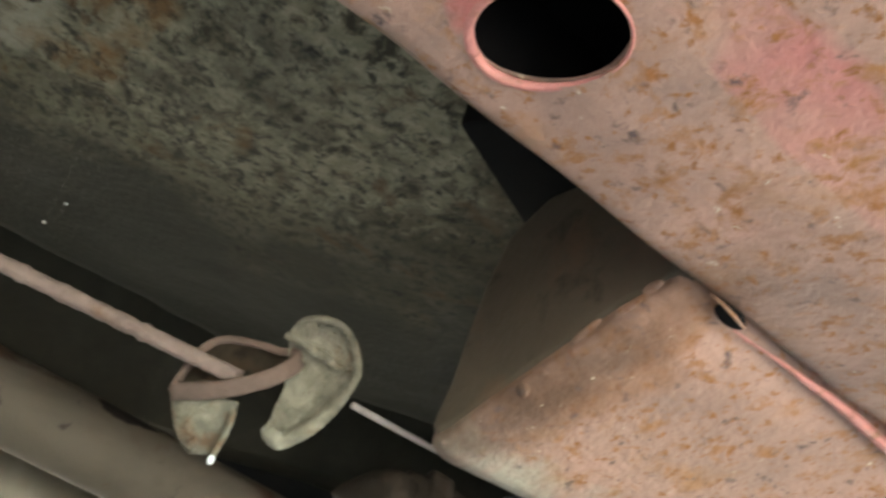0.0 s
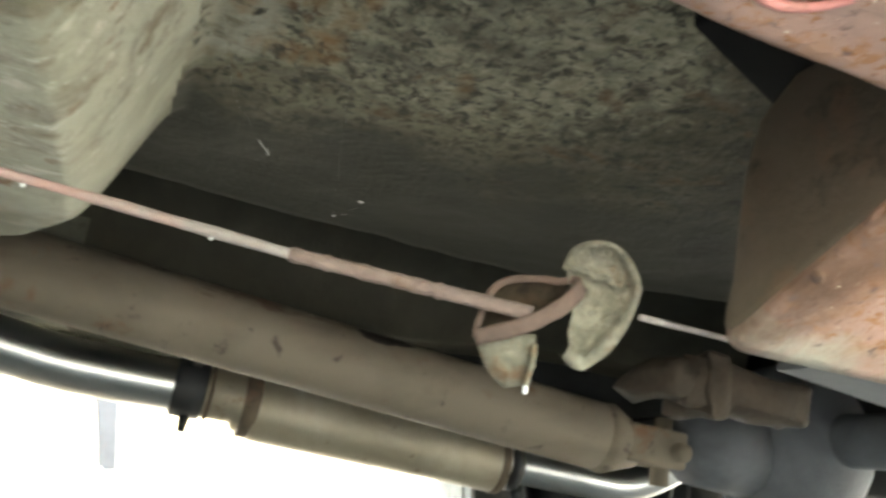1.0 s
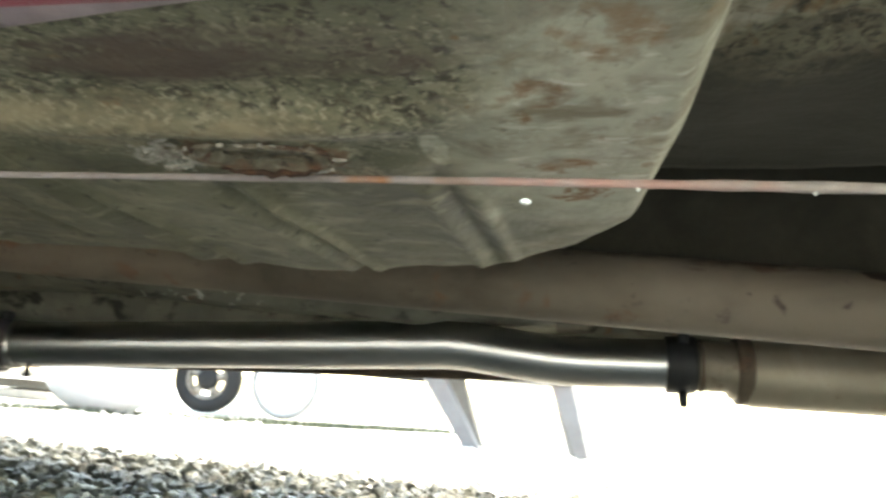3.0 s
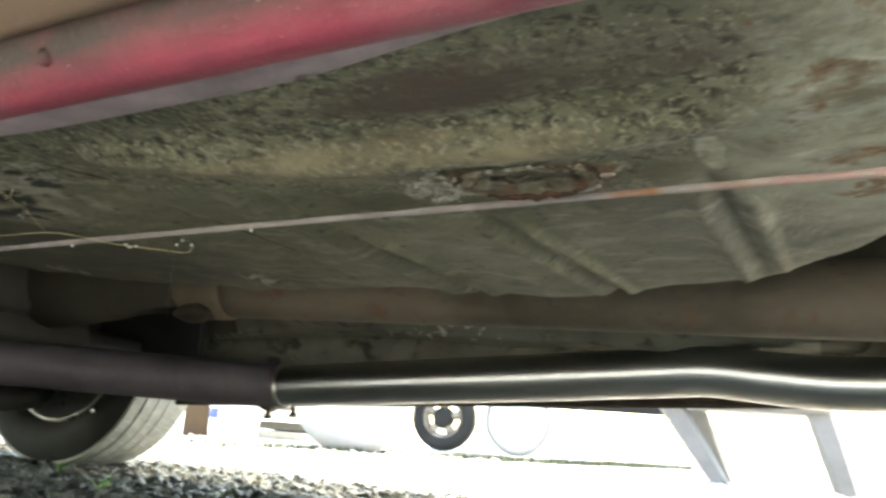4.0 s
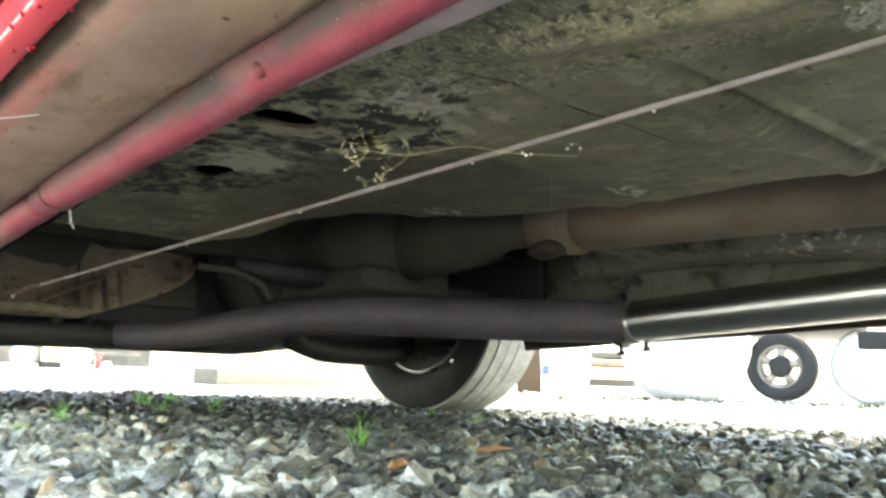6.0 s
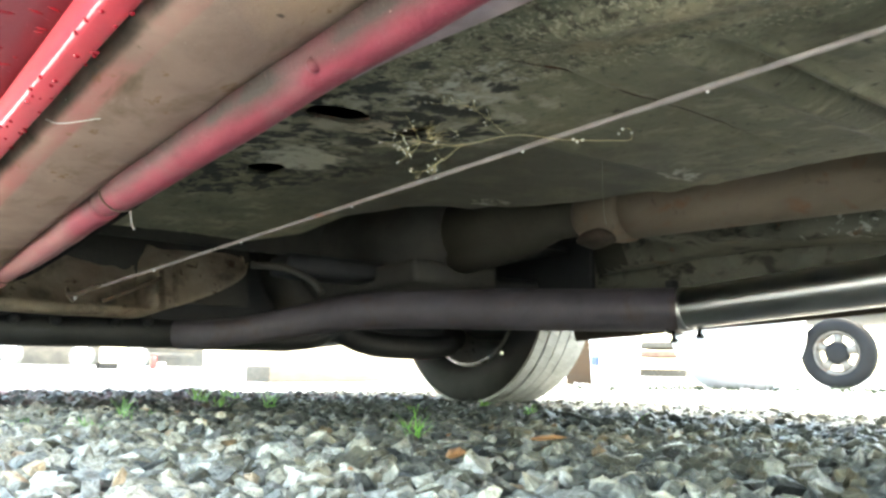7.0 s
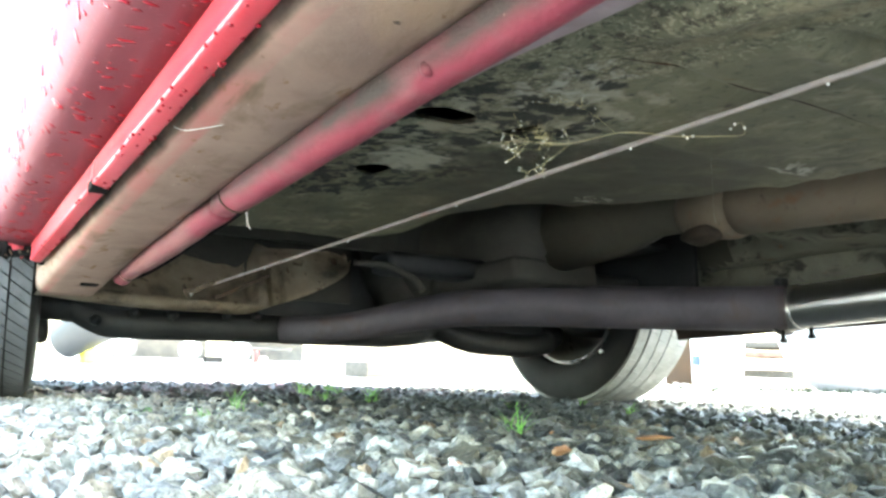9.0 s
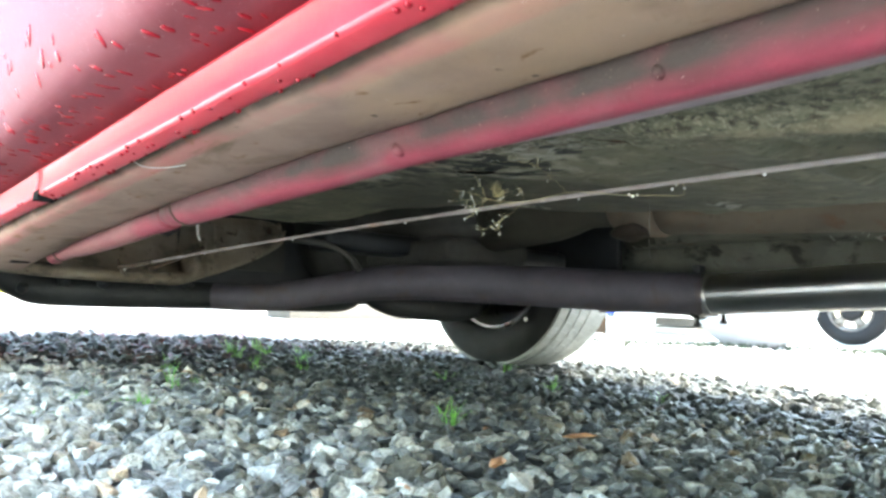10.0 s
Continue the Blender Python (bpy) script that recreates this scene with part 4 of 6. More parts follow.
# torque box at the rear end of the sill
def torque_box():
    bm = bmesh.new()
    ring = [(0.325, 0.3155), (0.35, 0.307), (0.385, 0.2905), (0.415, 0.2755), (0.434, 0.2655), (0.4415, 0.263), (0.446, 0.266), (0.4455, 0.272), (0.442, 0.285), (0.4405, 0.31), (0.438, 0.34), (0.43, 0.366), (0.40, 0.386), (0.325, 0.394)]
    rows = []
    for y, s in ((-0.2575, 0.9), (-0.2582, 0.95), (-0.2605, 0.98), (-0.2645, 0.994), (-0.27, 1.0), *((-0.27 - 0.022 * k, 1.0) for k in range(1, 25))):
        row = []
        for x, w in ring:
            row.append(bm.verts.new((0.385 + (x - 0.385) * s + 0.0012 * noise.noise((x * 30, y * 12, w * 30)), y, 0.335 + (w - 0.335) * s + 0.0018 * noise.noise((x * 30, y * 14, 5)) + 0.02 * max(0, -0.33 - y) / 0.48)))
        rows.append(row)
    n = len(ring)
    for a, b in zip(rows, rows[1:]):
        for k in range(n):
            bm.faces.new((a[k], a[(k + 1) % n], b[(k + 1) % n], b[k]))
    bm.faces.new(rows[0])
    bm.faces.new(rows[-1][::-1])
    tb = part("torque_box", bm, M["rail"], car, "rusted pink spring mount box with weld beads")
    bm = bmesh.new()
    for t, ln, wd in ((0.04, 0.004, 0.0016), (0.13, 0.006, 0.0012), (0.3, 0.007, 0.0013), (0.5, 0.0035, 0.0018), (0.58, 0.0045, 0.0026), (0.68, 0.002, 0.0016), (0.8, 0.003, 0.002), (0.9, 0.002, 0.0016), (0.97, 0.003, 0.0024)):
        x, w = 0.333 + 0.107 * t, 0.316 - 0.05 * t + 0.0015 * math.sin(t * 31)
        bmesh.ops.create_icosphere(bm, subdivisions=2, radius=1, matrix=Matrix.Translation((x, -0.2568 if t < 0.4 else -0.2592, w + 0.004 * math.sin(t * 17) ** 2)) @ Matrix.Rotation(0.3 + 0.9 * t, 4, "Y") @ Matrix.Diagonal((1.1 * (ln if t < 0.4 else wd), 0.0016, 1.1 * (wd if t < 0.4 else ln), 1)))
    part("weld_line", bm, M["rail"], tb, "row of weld beads", kind="stuff")
    bm = bmesh.new()
    rows = []
    for y, s in ((-0.2625, 0.995), (-0.2595, 0.985), (-0.2568, 0.955), (-0.2562, 0.9)):
        rows.append([bm.verts.new((0.385 + (x - 0.385) * s, y, 0.335 + (w - 0.335) * s + (0.0045 if w < 0.32 else 0.0))) for x, w in ring])
    for a, b in zip(rows, rows[1:]):
        for k in range(n):
            bm.faces.new((a[k], a[(k + 1) % n], b[(k + 1) % n], b[k]))
    bm.faces.new(rows[-1][::-1])
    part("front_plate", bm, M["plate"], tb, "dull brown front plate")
    # near-black blob drawn in place of the hole's shade
    bm = bmesh.new()
    bmesh.ops.create_uvsphere(bm, u_segments=16, v_segments=8, radius=1, matrix=Matrix.Translation((0.3205, -0.277, 0.3128)) @ Matrix.Rotation(0.2, 4, "Z") @ Matrix.Diagonal((0.0042, 0.0085, 0.0017, 1)))
    part("drain_hole", bm, M["shade_black"], tb, "drain hole, near-black blob in place of shade")
    bm = bmesh.new()
    sweep(bm, curve_through([(0.3175, -0.262, 0.3128), (0.3155, -0.268, 0.3105), (0.3165, -0.277, 0.3098), (0.319, -0.284, 0.3112)], 4), [0.0003 + 0.0004 * math.sin(math.pi * k / 12) for k in range(13)], 6)
    part("torn_edge", bm, M["rail"], tb, "curled torn edge")
    bm = bmesh.new()
    sweep(bm, [(0.3245 + 0.0012 * math.sin(y * 60), y, 0.3138 + 0.0006 * noise.noise((y * 50, 0, 0))) for y in np.linspace(-0.285, -0.75, 48)], [0.0003 + 0.0022 * float(smoothstep(0, 9, k)) + 0.0005 * noise.noise((k * 0.7, 1, 0)) for k in range(48)], 8)
    part("sealant", bm, M["sealant"], tb, "bright pink seam sealant")


torque_box()

# front panel between sill and foot well: a rolled lower lip and a recessed, folded face
def front_panel():
    low = curve_through([(0.25, 1.62, 0.285), (0.34, 1.64, 0.279), (0.452, 1.65, 0.275), (0.553, 1.65, 0.2745), (0.64, 1.65, 0.275), (0.697, 1.65, 0.288), (0.774, 1.65, 0.32), (0.825, 1.65, 0.352), (0.838, 1.655, 0.375)], 24)
    top = curve_through([(0.25, 1.63, 0.33), (0.40, 1.66, 0.345), (0.527, 1.68, 0.372), (0.658, 1.68, 0.38), (0.791, 1.68, 0.388), (0.836, 1.67, 0.382)], 39)
    bm = bmesh.new()
    n = len(low)
    rows = []
    for k in range(n):
        a = low[min(k, len(low) - 1)]
        c = top[min(k, len(top) - 1)]
        c = Vector((a.x, c.y, max(float(np.interp(a.x, [q.x for q in top], [q.z for q in top])), a.z + 0.012)))
        rf = 1 - float(smoothstep(0.6, 0.68, a.x))
        fold = 0.022 * math.exp(-((a.x - 0.647) / 0.01) ** 4) - 0.012 * math.exp(-((a.x - 0.627) / 0.004) ** 2) - 0.014 * math.exp(-((a.x - 0.666) / 0.004) ** 2) - 0.012 * math.exp(-((a.x - 0.692) / 0.003) ** 2) + 0.004 * noise.noise((a.x * 30, 2, 0))
        rows.append([bm.verts.new(p) for p in (a + Vector((0, 0.07 * rf + 0.004, 0.006)), a + Vector((0, 0.03 * rf, -0.013 * rf)), a + Vector((0, 0.0, -0.0155 * rf)), a + Vector((0, -0.02 * rf, -0.011 * rf)), a + Vector((0, -0.026 * rf, -0.002 * rf)), a + Vector((0, -0.015 * rf, 0.007 * rf)),
                                                    a + Vector((0, 0.012 * rf - fold, 0.012)), a.lerp(c, 0.6) + Vector((0, 0.02 * rf - fold, 0)), c + Vector((0, 0.024 * rf, 0.01 * rf)), c + Vector((0, 0.03 * rf, 0.03 * rf + 0.006)), c + Vector((0, 0.015, 0.04 * rf + 0.02)))])
    for a, c in zip(rows, rows[1:]):
        for k in range(len(a) - 1):
            bm.faces.new((a[k], a[k + 1], c[k + 1], c[k]))
    bmesh.ops.solidify(bm, geom=bm.faces[:], thickness=-0.003)
    fp = part("front_torque_panel", bm, M["torque"], car, "tan brown pressed panel with a rolled lip")
    bm = bmesh.new()
    sweep(bm, curve_through([(0.545, 1.615, 0.283), (0.59, 1.606, 0.305), (0.64, 1.6, 0.33)], 5), 0.0035, 8)
    part("brace_rod", bm, M["plate"], fp)


front_panel()
bm = bmesh.new()
sweep(bm, curve_through([(0.372, 1.6, 0.3), (0.385, 1.45, 0.298), (0.40, 1.22, 0.316), (0.41, 1.02, 0.336), (0.42, 0.94, 0.365)], 6), 0.008, 10)
part("rubber_hose", bm, M["shade_black"], car, "black rubber hose")

# brake cable with its thicker sleeve and front end fitting
def cable_at(y):
    d = y - 0.5
    x, z = 0.5609 + 0.0165 * d - 0.0949 * d * d, 0.2733 - 0.032 * d - 0.0384 * d * d
    return Vector((x, y, z))


def to_car(p):
    return CAR.inverted() @ Vector(p)


bm = bmesh.new()
ys = np.linspace(-0.07, 1.53, 220)
cpts = [to_car(cable_at(y)) for y in ys]
sweep(bm, cpts, [0.0021 + 0.00012 * math.sin(y * 900) + 0.00045 * noise.noise((y * 45, 0, 0)) + 0.0006 * float(smoothstep(0.15, -0.05, y)) for y in ys], 10)
cable = part("brake_cable", bm, M["cable"], car, "pinkish grey steel parking brake cable")
bm = bmesh.new()
A, B = to_car(cable_at(-0.065)), Vector((0.4876, -0.1871, 0.2675))
sweep(bm, [A.lerp(B, t) for t in np.linspace(0, 1, 40)], [0.0035 + 0.0011 * noise.noise((t * 30, 5, 0)) for t in np.linspace(0, 1, 40)], 12)
part("sleeve", bm, M["sleeve"], cable, "thicker pink cable sleeve")
bm = bmesh.new()
Cc, D = Vector((0.45, -0.2, 0.268)), Vector((0.531, -0.35, 0.292))
sweep(bm, [Cc.lerp(D, 0.2), Cc.lerp(D, 0.5), D], 0.0016, 8)
part("rear_strand", bm, M["cable"], cable)
bm = bmesh.new()
e = to_car(cable_at(1.53))
sweep(bm, [e + Vector((0.005, -0.09, 0.003)), e + Vector((0.003, -0.06, 0.002)), e + Vector((0.001, -0.045, 0.001)), e + Vector((0.001, -0.02, 0)), e, e + Vector((-0.008, 0.02, 0))], [0.0024, 0.0045, 0.0032, 0.0046, 0.0036, 0.0048], 10)
sweep(bm, [e + Vector((-0.012, 0.02, 0.012)), e + Vector((-0.009, 0.02, 0.002)), e + Vector((-0.004, 0.02, -0.006)), e + Vector((0.0, 0.02, -0.012))], [0.0018, 0.0036, 0.0034, 0.002], 8)
part("end_fitting", bm, M["plate"], cable, "rust-lumped cable end")
bm = bmesh.new()
bmesh.ops.create_uvsphere(bm, u_segments=10, v_segments=8, radius=0.0042, matrix=Matrix.Translation((0.482, 1.55, 0.279)) @ Matrix.Diagonal((0.8, 0.8, 1.3, 1)))
part("end_drop", bm, M["white"], cable, "hanging white water drop")


# cable saddle on the sleeve: a stirrup with a hooked cheek and a hanging tongue
def strip(bm, pts, wide, half, thick, taper=1.0):
    """A bent strap through pts, of the given half width along wide."""
    pts = curve_through(pts, 5)
    rings = []
    for i, p in enumerate(pts):
        d = (pts[min(i + 1, len(pts) - 1)] - pts[max(i - 1, 0)]).normalized()
        w = Vector(wide)
        w = (w - d * w.dot(d)).normalized()
        u = d.cross(w)
        h = half * (1 + (taper - 1) * i / (len(pts) - 1)) * (1 + 0.12 * noise.noise((i * 0.7, 3, 0)))
        e = thick * (1 + 0.3 * noise.noise((i * 0.8, 7, 0)))
        rings.append([bm.verts.new(p + w * a * h + u * b * e) for a, b in ((-1, -0.6), (-0.8, -1), (0.8, -1), (1, -0.6), (1, 0.6), (0.8, 1), (-0.8, 1), (-1, 0.6))])
    for a, b in zip(rings, rings[1:]):
        for k in range(8):
            bm.faces.new((a[k], a[(k + 1) % 8], b[(k + 1) % 8], b[k]))
    bm.faces.new(rings[0][::-1])
    bm.faces.new(rings[-1])
    return bm


def saddle():
    """A stirrup of pink strap round the cable, a dished half-round cheek with a thick rim and a hanging tongue."""
    right, up = Vector((-0.356, -0.920, 0.163)), Vector((-0.205, 0.247, 0.947))
    face = right.cross(up)
    mid = Vector((0.4781, -0.2011, 0.2691))

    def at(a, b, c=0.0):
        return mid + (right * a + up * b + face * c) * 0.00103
    front = [at(-41, -10.5, -6), at(-31, -8, -3), at(-21, -5, 0), at(-12, -1, 1.5), at(-4, 3.5, 2), at(2.5, 9, 1), at(5, 12.5, -2)]
    back = [at(5, 12.5, -2), at(3, 15, -5), at(-3, 14, -9), at(-11, 15, -13), at(-25, 14.5, -15), at(-33, 9.5, -14), at(-39, -3, -10), at(-41, -10.5, -6)]
    root = part("cable_saddle", strip(bmesh.new(), front, up * 0.9 - right * 0.4, 0.0037, 0.0016), M["saddle"], car, "corroded hooked saddle holding the brake cable")
    part("rim", strip(bmesh.new(), back, up, 0.0018, 0.0012), M["saddle"], root)
    bm = bmesh.new()
    vs = [bm.verts.new(p - face * 0.0015) for p in front + back[1:-1]]
    c = bm.verts.new(at(-18, 2, -19))
    for p, q in zip(vs, vs[1:] + vs[:1]):
        bm.faces.new((p, q, c))
    bmesh.ops.solidify(bm, geom=bm.faces[:], thickness=0.0012)
    part("cup", bm, M["plate"], root, "rust brown cup")
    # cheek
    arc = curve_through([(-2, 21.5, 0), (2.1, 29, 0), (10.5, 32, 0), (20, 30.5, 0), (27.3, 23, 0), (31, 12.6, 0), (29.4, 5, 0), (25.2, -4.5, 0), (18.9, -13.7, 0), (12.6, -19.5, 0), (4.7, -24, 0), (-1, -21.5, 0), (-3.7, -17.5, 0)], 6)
    bm = bmesh.new()
    rows = []
    n = len(arc)
    for k, p in enumerate(arc):
        j = 0.5 * noise.noise((k * 0.9, 4, 0))
        t = k / (n - 1)
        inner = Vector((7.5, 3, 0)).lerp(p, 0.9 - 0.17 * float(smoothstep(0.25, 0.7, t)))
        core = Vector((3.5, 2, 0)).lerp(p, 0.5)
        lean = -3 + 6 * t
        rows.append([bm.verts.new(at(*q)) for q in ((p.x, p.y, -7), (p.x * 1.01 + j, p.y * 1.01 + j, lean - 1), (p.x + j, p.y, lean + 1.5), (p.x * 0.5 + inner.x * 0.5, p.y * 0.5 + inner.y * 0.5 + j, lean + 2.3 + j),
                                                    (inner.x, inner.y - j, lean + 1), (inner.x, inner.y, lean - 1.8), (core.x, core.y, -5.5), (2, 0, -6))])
    for p, q in zip(rows, rows[1:]):
        for k in range(7):
            bm.faces.new((p[k], p[k + 1], q[k + 1], q[k]))
    bmesh.ops.remove_doubles(bm, verts=bm.verts[:], dist=0.00005)
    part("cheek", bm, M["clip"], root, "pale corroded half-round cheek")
    bm = bmesh.new()
    pts = curve_through([at(-3, 21, 0), at(2, 19.5, 0.5), at(6.5, 18.6, 0), at(11, 16.2, 0), at(15, 16, -0.5), at(20, 12.8, -1.5), at(23, 13, -3)], 5)
    sweep(bm, pts, [0.0016 + 0.0008 * noise.noise((k * 0.8, 2, 0)) for k in range(len(pts))], 8)
    part("ridge", bm, M["clip"], root, "rough corroded ridge")
    bm = bmesh.new()
    out = [(-40.5, -9), (-40, -15), (-37, -23), (-33, -29), (-28.5, -33), (-24, -31.5), (-18.4, -31.5), (-15.8, -21), (-14.5, -9)]
    rings = [[bm.verts.new(at(a + 0.3 * noise.noise((a, b, 1)), b, c - 5 + 0.12 * (a + 30))) for a, b in out] for c in (-1.2, 1.2)]
    m = len(out)
    for k in range(m):
        bm.faces.new((rings[0][k], rings[0][(k + 1) % m], rings[1][(k + 1) % m], rings[1][k]))
    bm.faces.new(rings[0])
    bm.faces.new(rings[1][::-1])
    bmesh.ops.bevel(bm, geom=bm.edges[:], offset=0.0005, segments=2, affect="EDGES")
    tongue = part("tongue", bm, M["clip"], root, "pale hanging tongue")
    bm = bmesh.new()
    pts = curve_through([at(-15.5, -13, -1), at(-16, -20, -0.5), at(-18, -27, -0.5), at(-19.5, -32, -1)], 4)
    sweep(bm, pts, [0.0014 + 0.0006 * noise.noise((k * 0.9, 8, 0)) for k in range(len(pts))], 8)
    part("tongue_edge", bm, M["clip"], tongue, "whitened wet edge")
    bm = bmesh.new()
    bmesh.ops.create_uvsphere(bm, u_segments=12, v_segments=8, radius=0.0017, matrix=Matrix.Translation(at(-19.5, -32.5, 0)) @ Matrix.Diagonal((0.8, 0.8, 1.4, 1)))
    part("water_bead", bm, M["white"], root)


saddle()

# propeller shaft
def shaft_c(y):
    return Vector((1.11, y, 0.323 + 0.07 * y))


bm = bmesh.new()
ys = np.linspace(-0.6, 0.9, 40)
sweep(bm, [shaft_c(y) for y in ys], 0.0445, 40)
shaft = part("propeller_shaft", bm, M["shaft"], car, "brown grey tubular propeller shaft")
bm = bmesh.new()
sweep(bm, [shaft_c(y) for y in (0.9, 0.91, 0.93, 0.985, 1.0)], [0.046, 0.049, 0.049, 0.043, 0.034], 32)
part("weld_collar", bm, M["shaft"], shaft)
bm = bmesh.new()
bmesh.ops.create_icosphere(bm, subdivisions=3, radius=1, matrix=Matrix.Translation((1.085, 0.955, 0.347)) @ Matrix.Diagonal((0.028, 0.036, 0.014, 1)))
for v in bm.verts:
    v.co += Vector((0, 0, 0.005 * noise.noise(v.co * 40)))
part("balance_lump", bm, M["hanger"], shaft, "greasy lump under the shaft end")
bm = bmesh.new()
sweep(bm, [shaft_c(y) for y in (1.0, 1.06, 1.1, 1.14, 1.3)], [0.03, 0.032, 0.045, 0.055, 0.075], 28)
part("tail_housing", bm, M["tunnel"], shaft, "greasy olive tail housing")
bm = bmesh.new()
sweep(bm, [shaft_c(y) for y in (-0.6, -0.615, -0.63, -0.66)], [0.0445, 0.047, 0.04, 0.028], 28)
for s in (-1, 1):
    box(bm, (1.11 + s * 0.03 - 0.008, -0.72, 0.255), (1.11 + s * 0.03 + 0.008, -0.63, 0.305), 0.006)
sweep(bm, [(1.06, -0.705, 0.277), (1.16, -0.705, 0.277)], 0.013, 14)
sweep(bm, [(1.11, -0.705, 0.232), (1.11, -0.705, 0.322)], 0.013, 14)
part("universal_joint", bm, M["shaft"], shaft, "worn universal joint")

# gearbox and engine underside
bm = bmesh.new()
sweep(bm, [(1.1, 1.28, 0.42), (1.1, 1.4, 0.42), (1.1, 1.5, 0.42), (1.1, 1.62, 0.42), (1.1, 1.66, 0.43)], [0.07, 0.1, 0.115, 0.13, 0.16], 20)
sweep(bm, [(1.1, 1.66, 0.43), (1.1, 1.75, 0.43), (1.1, 1.86, 0.43)], [0.16, 0.17, 0.17], 24)
box(bm, (0.99, 1.3, 0.315), (1.2, 1.58, 0.36), 0.012)
part("gearbox", bm, M["dark"], car, "oily gearbox casing")
bm = bmesh.new()
path = curve_through([(0.742, 1.45, 0.343), (0.795, 1.42, 0.337), (0.824, 1.38, 0.312), (0.832, 1.36, 0.288)], 6)
sweep(bm, path, 0.0065, 10)
part("gear_rod", bm, M["dark"], car, "bent gear linkage rod")
bm = bmesh.new()
box(bm, (0.80, 1.42, 0.33), (1.45, 1.5, 0.37), 0.015)
part("gearbox_crossmember", bm, M["black"], car)

# front crossmember and suspension, black against the daylight
bm = bmesh.new()
path = [(0.33, 1.83, 0.285), (0.38, 1.82, 0.255), (0.43, 1.81, 0.245), (0.62, 1.80, 0.246), (0.85, 1.80, 0.249), (1.03, 1.80, 0.251), (1.08, 1.80, 0.257), (1.115, 1.80, 0.276), (1.145, 1.80, 0.279), (1.175, 1.80, 0.262), (1.23, 1.80, 0.246), (1.3, 1.8, 0.239), (1.42, 1.8, 0.238), (1.5, 1.8, 0.25)]
sweep(bm, curve_through(path, 4), 0.03, 12)
box(bm, (0.36, 1.79, 0.26), (1.48, 1.95, 0.44), 0.02)
cm = part("front_crossmember", bm, M["black"], car, "black greasy front crossmember")
for x, w in ((0.37, 0.245), (0.44, 0.262), (0.51, 0.262), (0.62, 0.265), (0.68, 0.268)):
    bm = bmesh.new()
    sweep(bm, [(x, 1.772, w), (x, 1.76, w), (x, 1.757, w), (x, 1.745, w)], [0.011, 0.011, 0.006, 0.005], 6)
    part("bolt", bm, M["black"], cm)
bm = bmesh.new()
box(bm, (0.9, 1.85, 0.25), (1.3, 2.3, 0.45), 0.04)
part("oil_pan", bm, M["black"], car)
for s, x0, x1 in ((1, 1.3, 1.56), (-1, 0.22, 0.42)):
    bm = bmesh.new()
    sweep(bm, [(x0, 1.82, 0.28), (x1, 1.84, 0.27)], 0.03, 12)
    part("control_arm", bm, M["black"], car)

bm = bmesh.new()
sweep(bm, [(0.285, 1.93, 0.33), (0.287, 1.92, 0.27), (0.295, 1.91, 0.23), (0.3, 1.9, 0.212)], [0.02, 0.022, 0.018, 0.01], 12)
part("steering_knuckle", bm, M["black"], car)

# exhaust
bm = bmesh.new()
path = curve_through([(1.42, 1.03, 0.263), (1.372, 1.1, 0.266), (1.315, 1.168, 0.269), (1.218, 1.294, 0.277), (1.099, 1.41, 0.283), (0.999, 1.503, 0.279), (0.915, 1.587, 0.264), (0.845, 1.651, 0.249), (0.8, 1.692, 0.244), (0.765, 1.75, 0.245), (0.74, 1.83, 0.25)], 6)
sweep(bm, path, [0.041 - 0.013 * float(smoothstep(1.15, 0.8, q.x)) for q in path], 32)
part("down_pipe", bm, M["downpipe"], car, "heat-darkened purple brown exhaust down pipe")
bm = bmesh.new()
path = curve_through([(1.42, 1.05, 0.262), (1.42, 0.8, 0.268), (1.42, 0.5, 0.275), (1.42, 0.3, 0.281), (1.42, 0.24, 0.281), (1.42, 0.16, 0.271), (1.42, 0.08, 0.262), (1.42, 0.0, 0.26), (1.42, -0.09, 0.26)], 8)
sweep(bm, path, 0.0385, 40)
pipe = part("exhaust_pipe", bm, M["steel"], car, "new shiny stainless exhaust pipe")
bm = bmesh.new()
d = Vector((0.0, 1, -0.02)).normalized()
c0 = Vector((1.42, 1.035, 0.2625))
sweep(bm, [c0 - d * 0.02, c0 - d * 0.018, c0 + d * 0.012, c0 + d * 0.014], [0.0395, 0.042, 0.042, 0.0395], 36)
sweep(bm, [c0 + d * 0.022, c0 + d * 0.0225, c0 + d * 0.027, c0 + d * 0.0275], [0.043, 0.0455, 0.0455, 0.043], 36)
clamp = part("pipe_clamp", bm, M["steel"], pipe, "steel band clamp")
bm = bmesh.new()
sweep(bm, [c0 + d * 0.013, c0 + d * 0.0135, c0 + d * 0.0195, c0 + d * 0.02], [0.042, 0.0475, 0.0475, 0.042], 36)
box(bm, tuple(c0 + Vector((-0.012, 0.008, 0.04))), tuple(c0 + Vector((0.012, 0.024, 0.058))), 0.004)
part("clamp_collar", bm, M["black"], clamp, "black clamp collar")
for dx, dy, ln in ((-0.012, 0.012, 0.062), (0.01, -0.03, 0.056)):
    bm = bmesh.new()
    sweep(bm, [c0 + Vector((dx, dy, -0.036)), c0 + Vector((dx, dy, -ln + 0.008)), c0 + Vector((dx, dy, -ln + 0.0075)), c0 + Vector((dx, dy, -ln))], [0.004, 0.004, 0.007, 0.007], 8)
    part("clamp_bolt", bm, M["black"], clamp)
bm = bmesh.new()
sweep(bm, [(1.42, y, 0.2605) for y in (-0.075, -0.078, -0.118, -0.121)], [0.041, 0.0435, 0.0435, 0.041], 32)
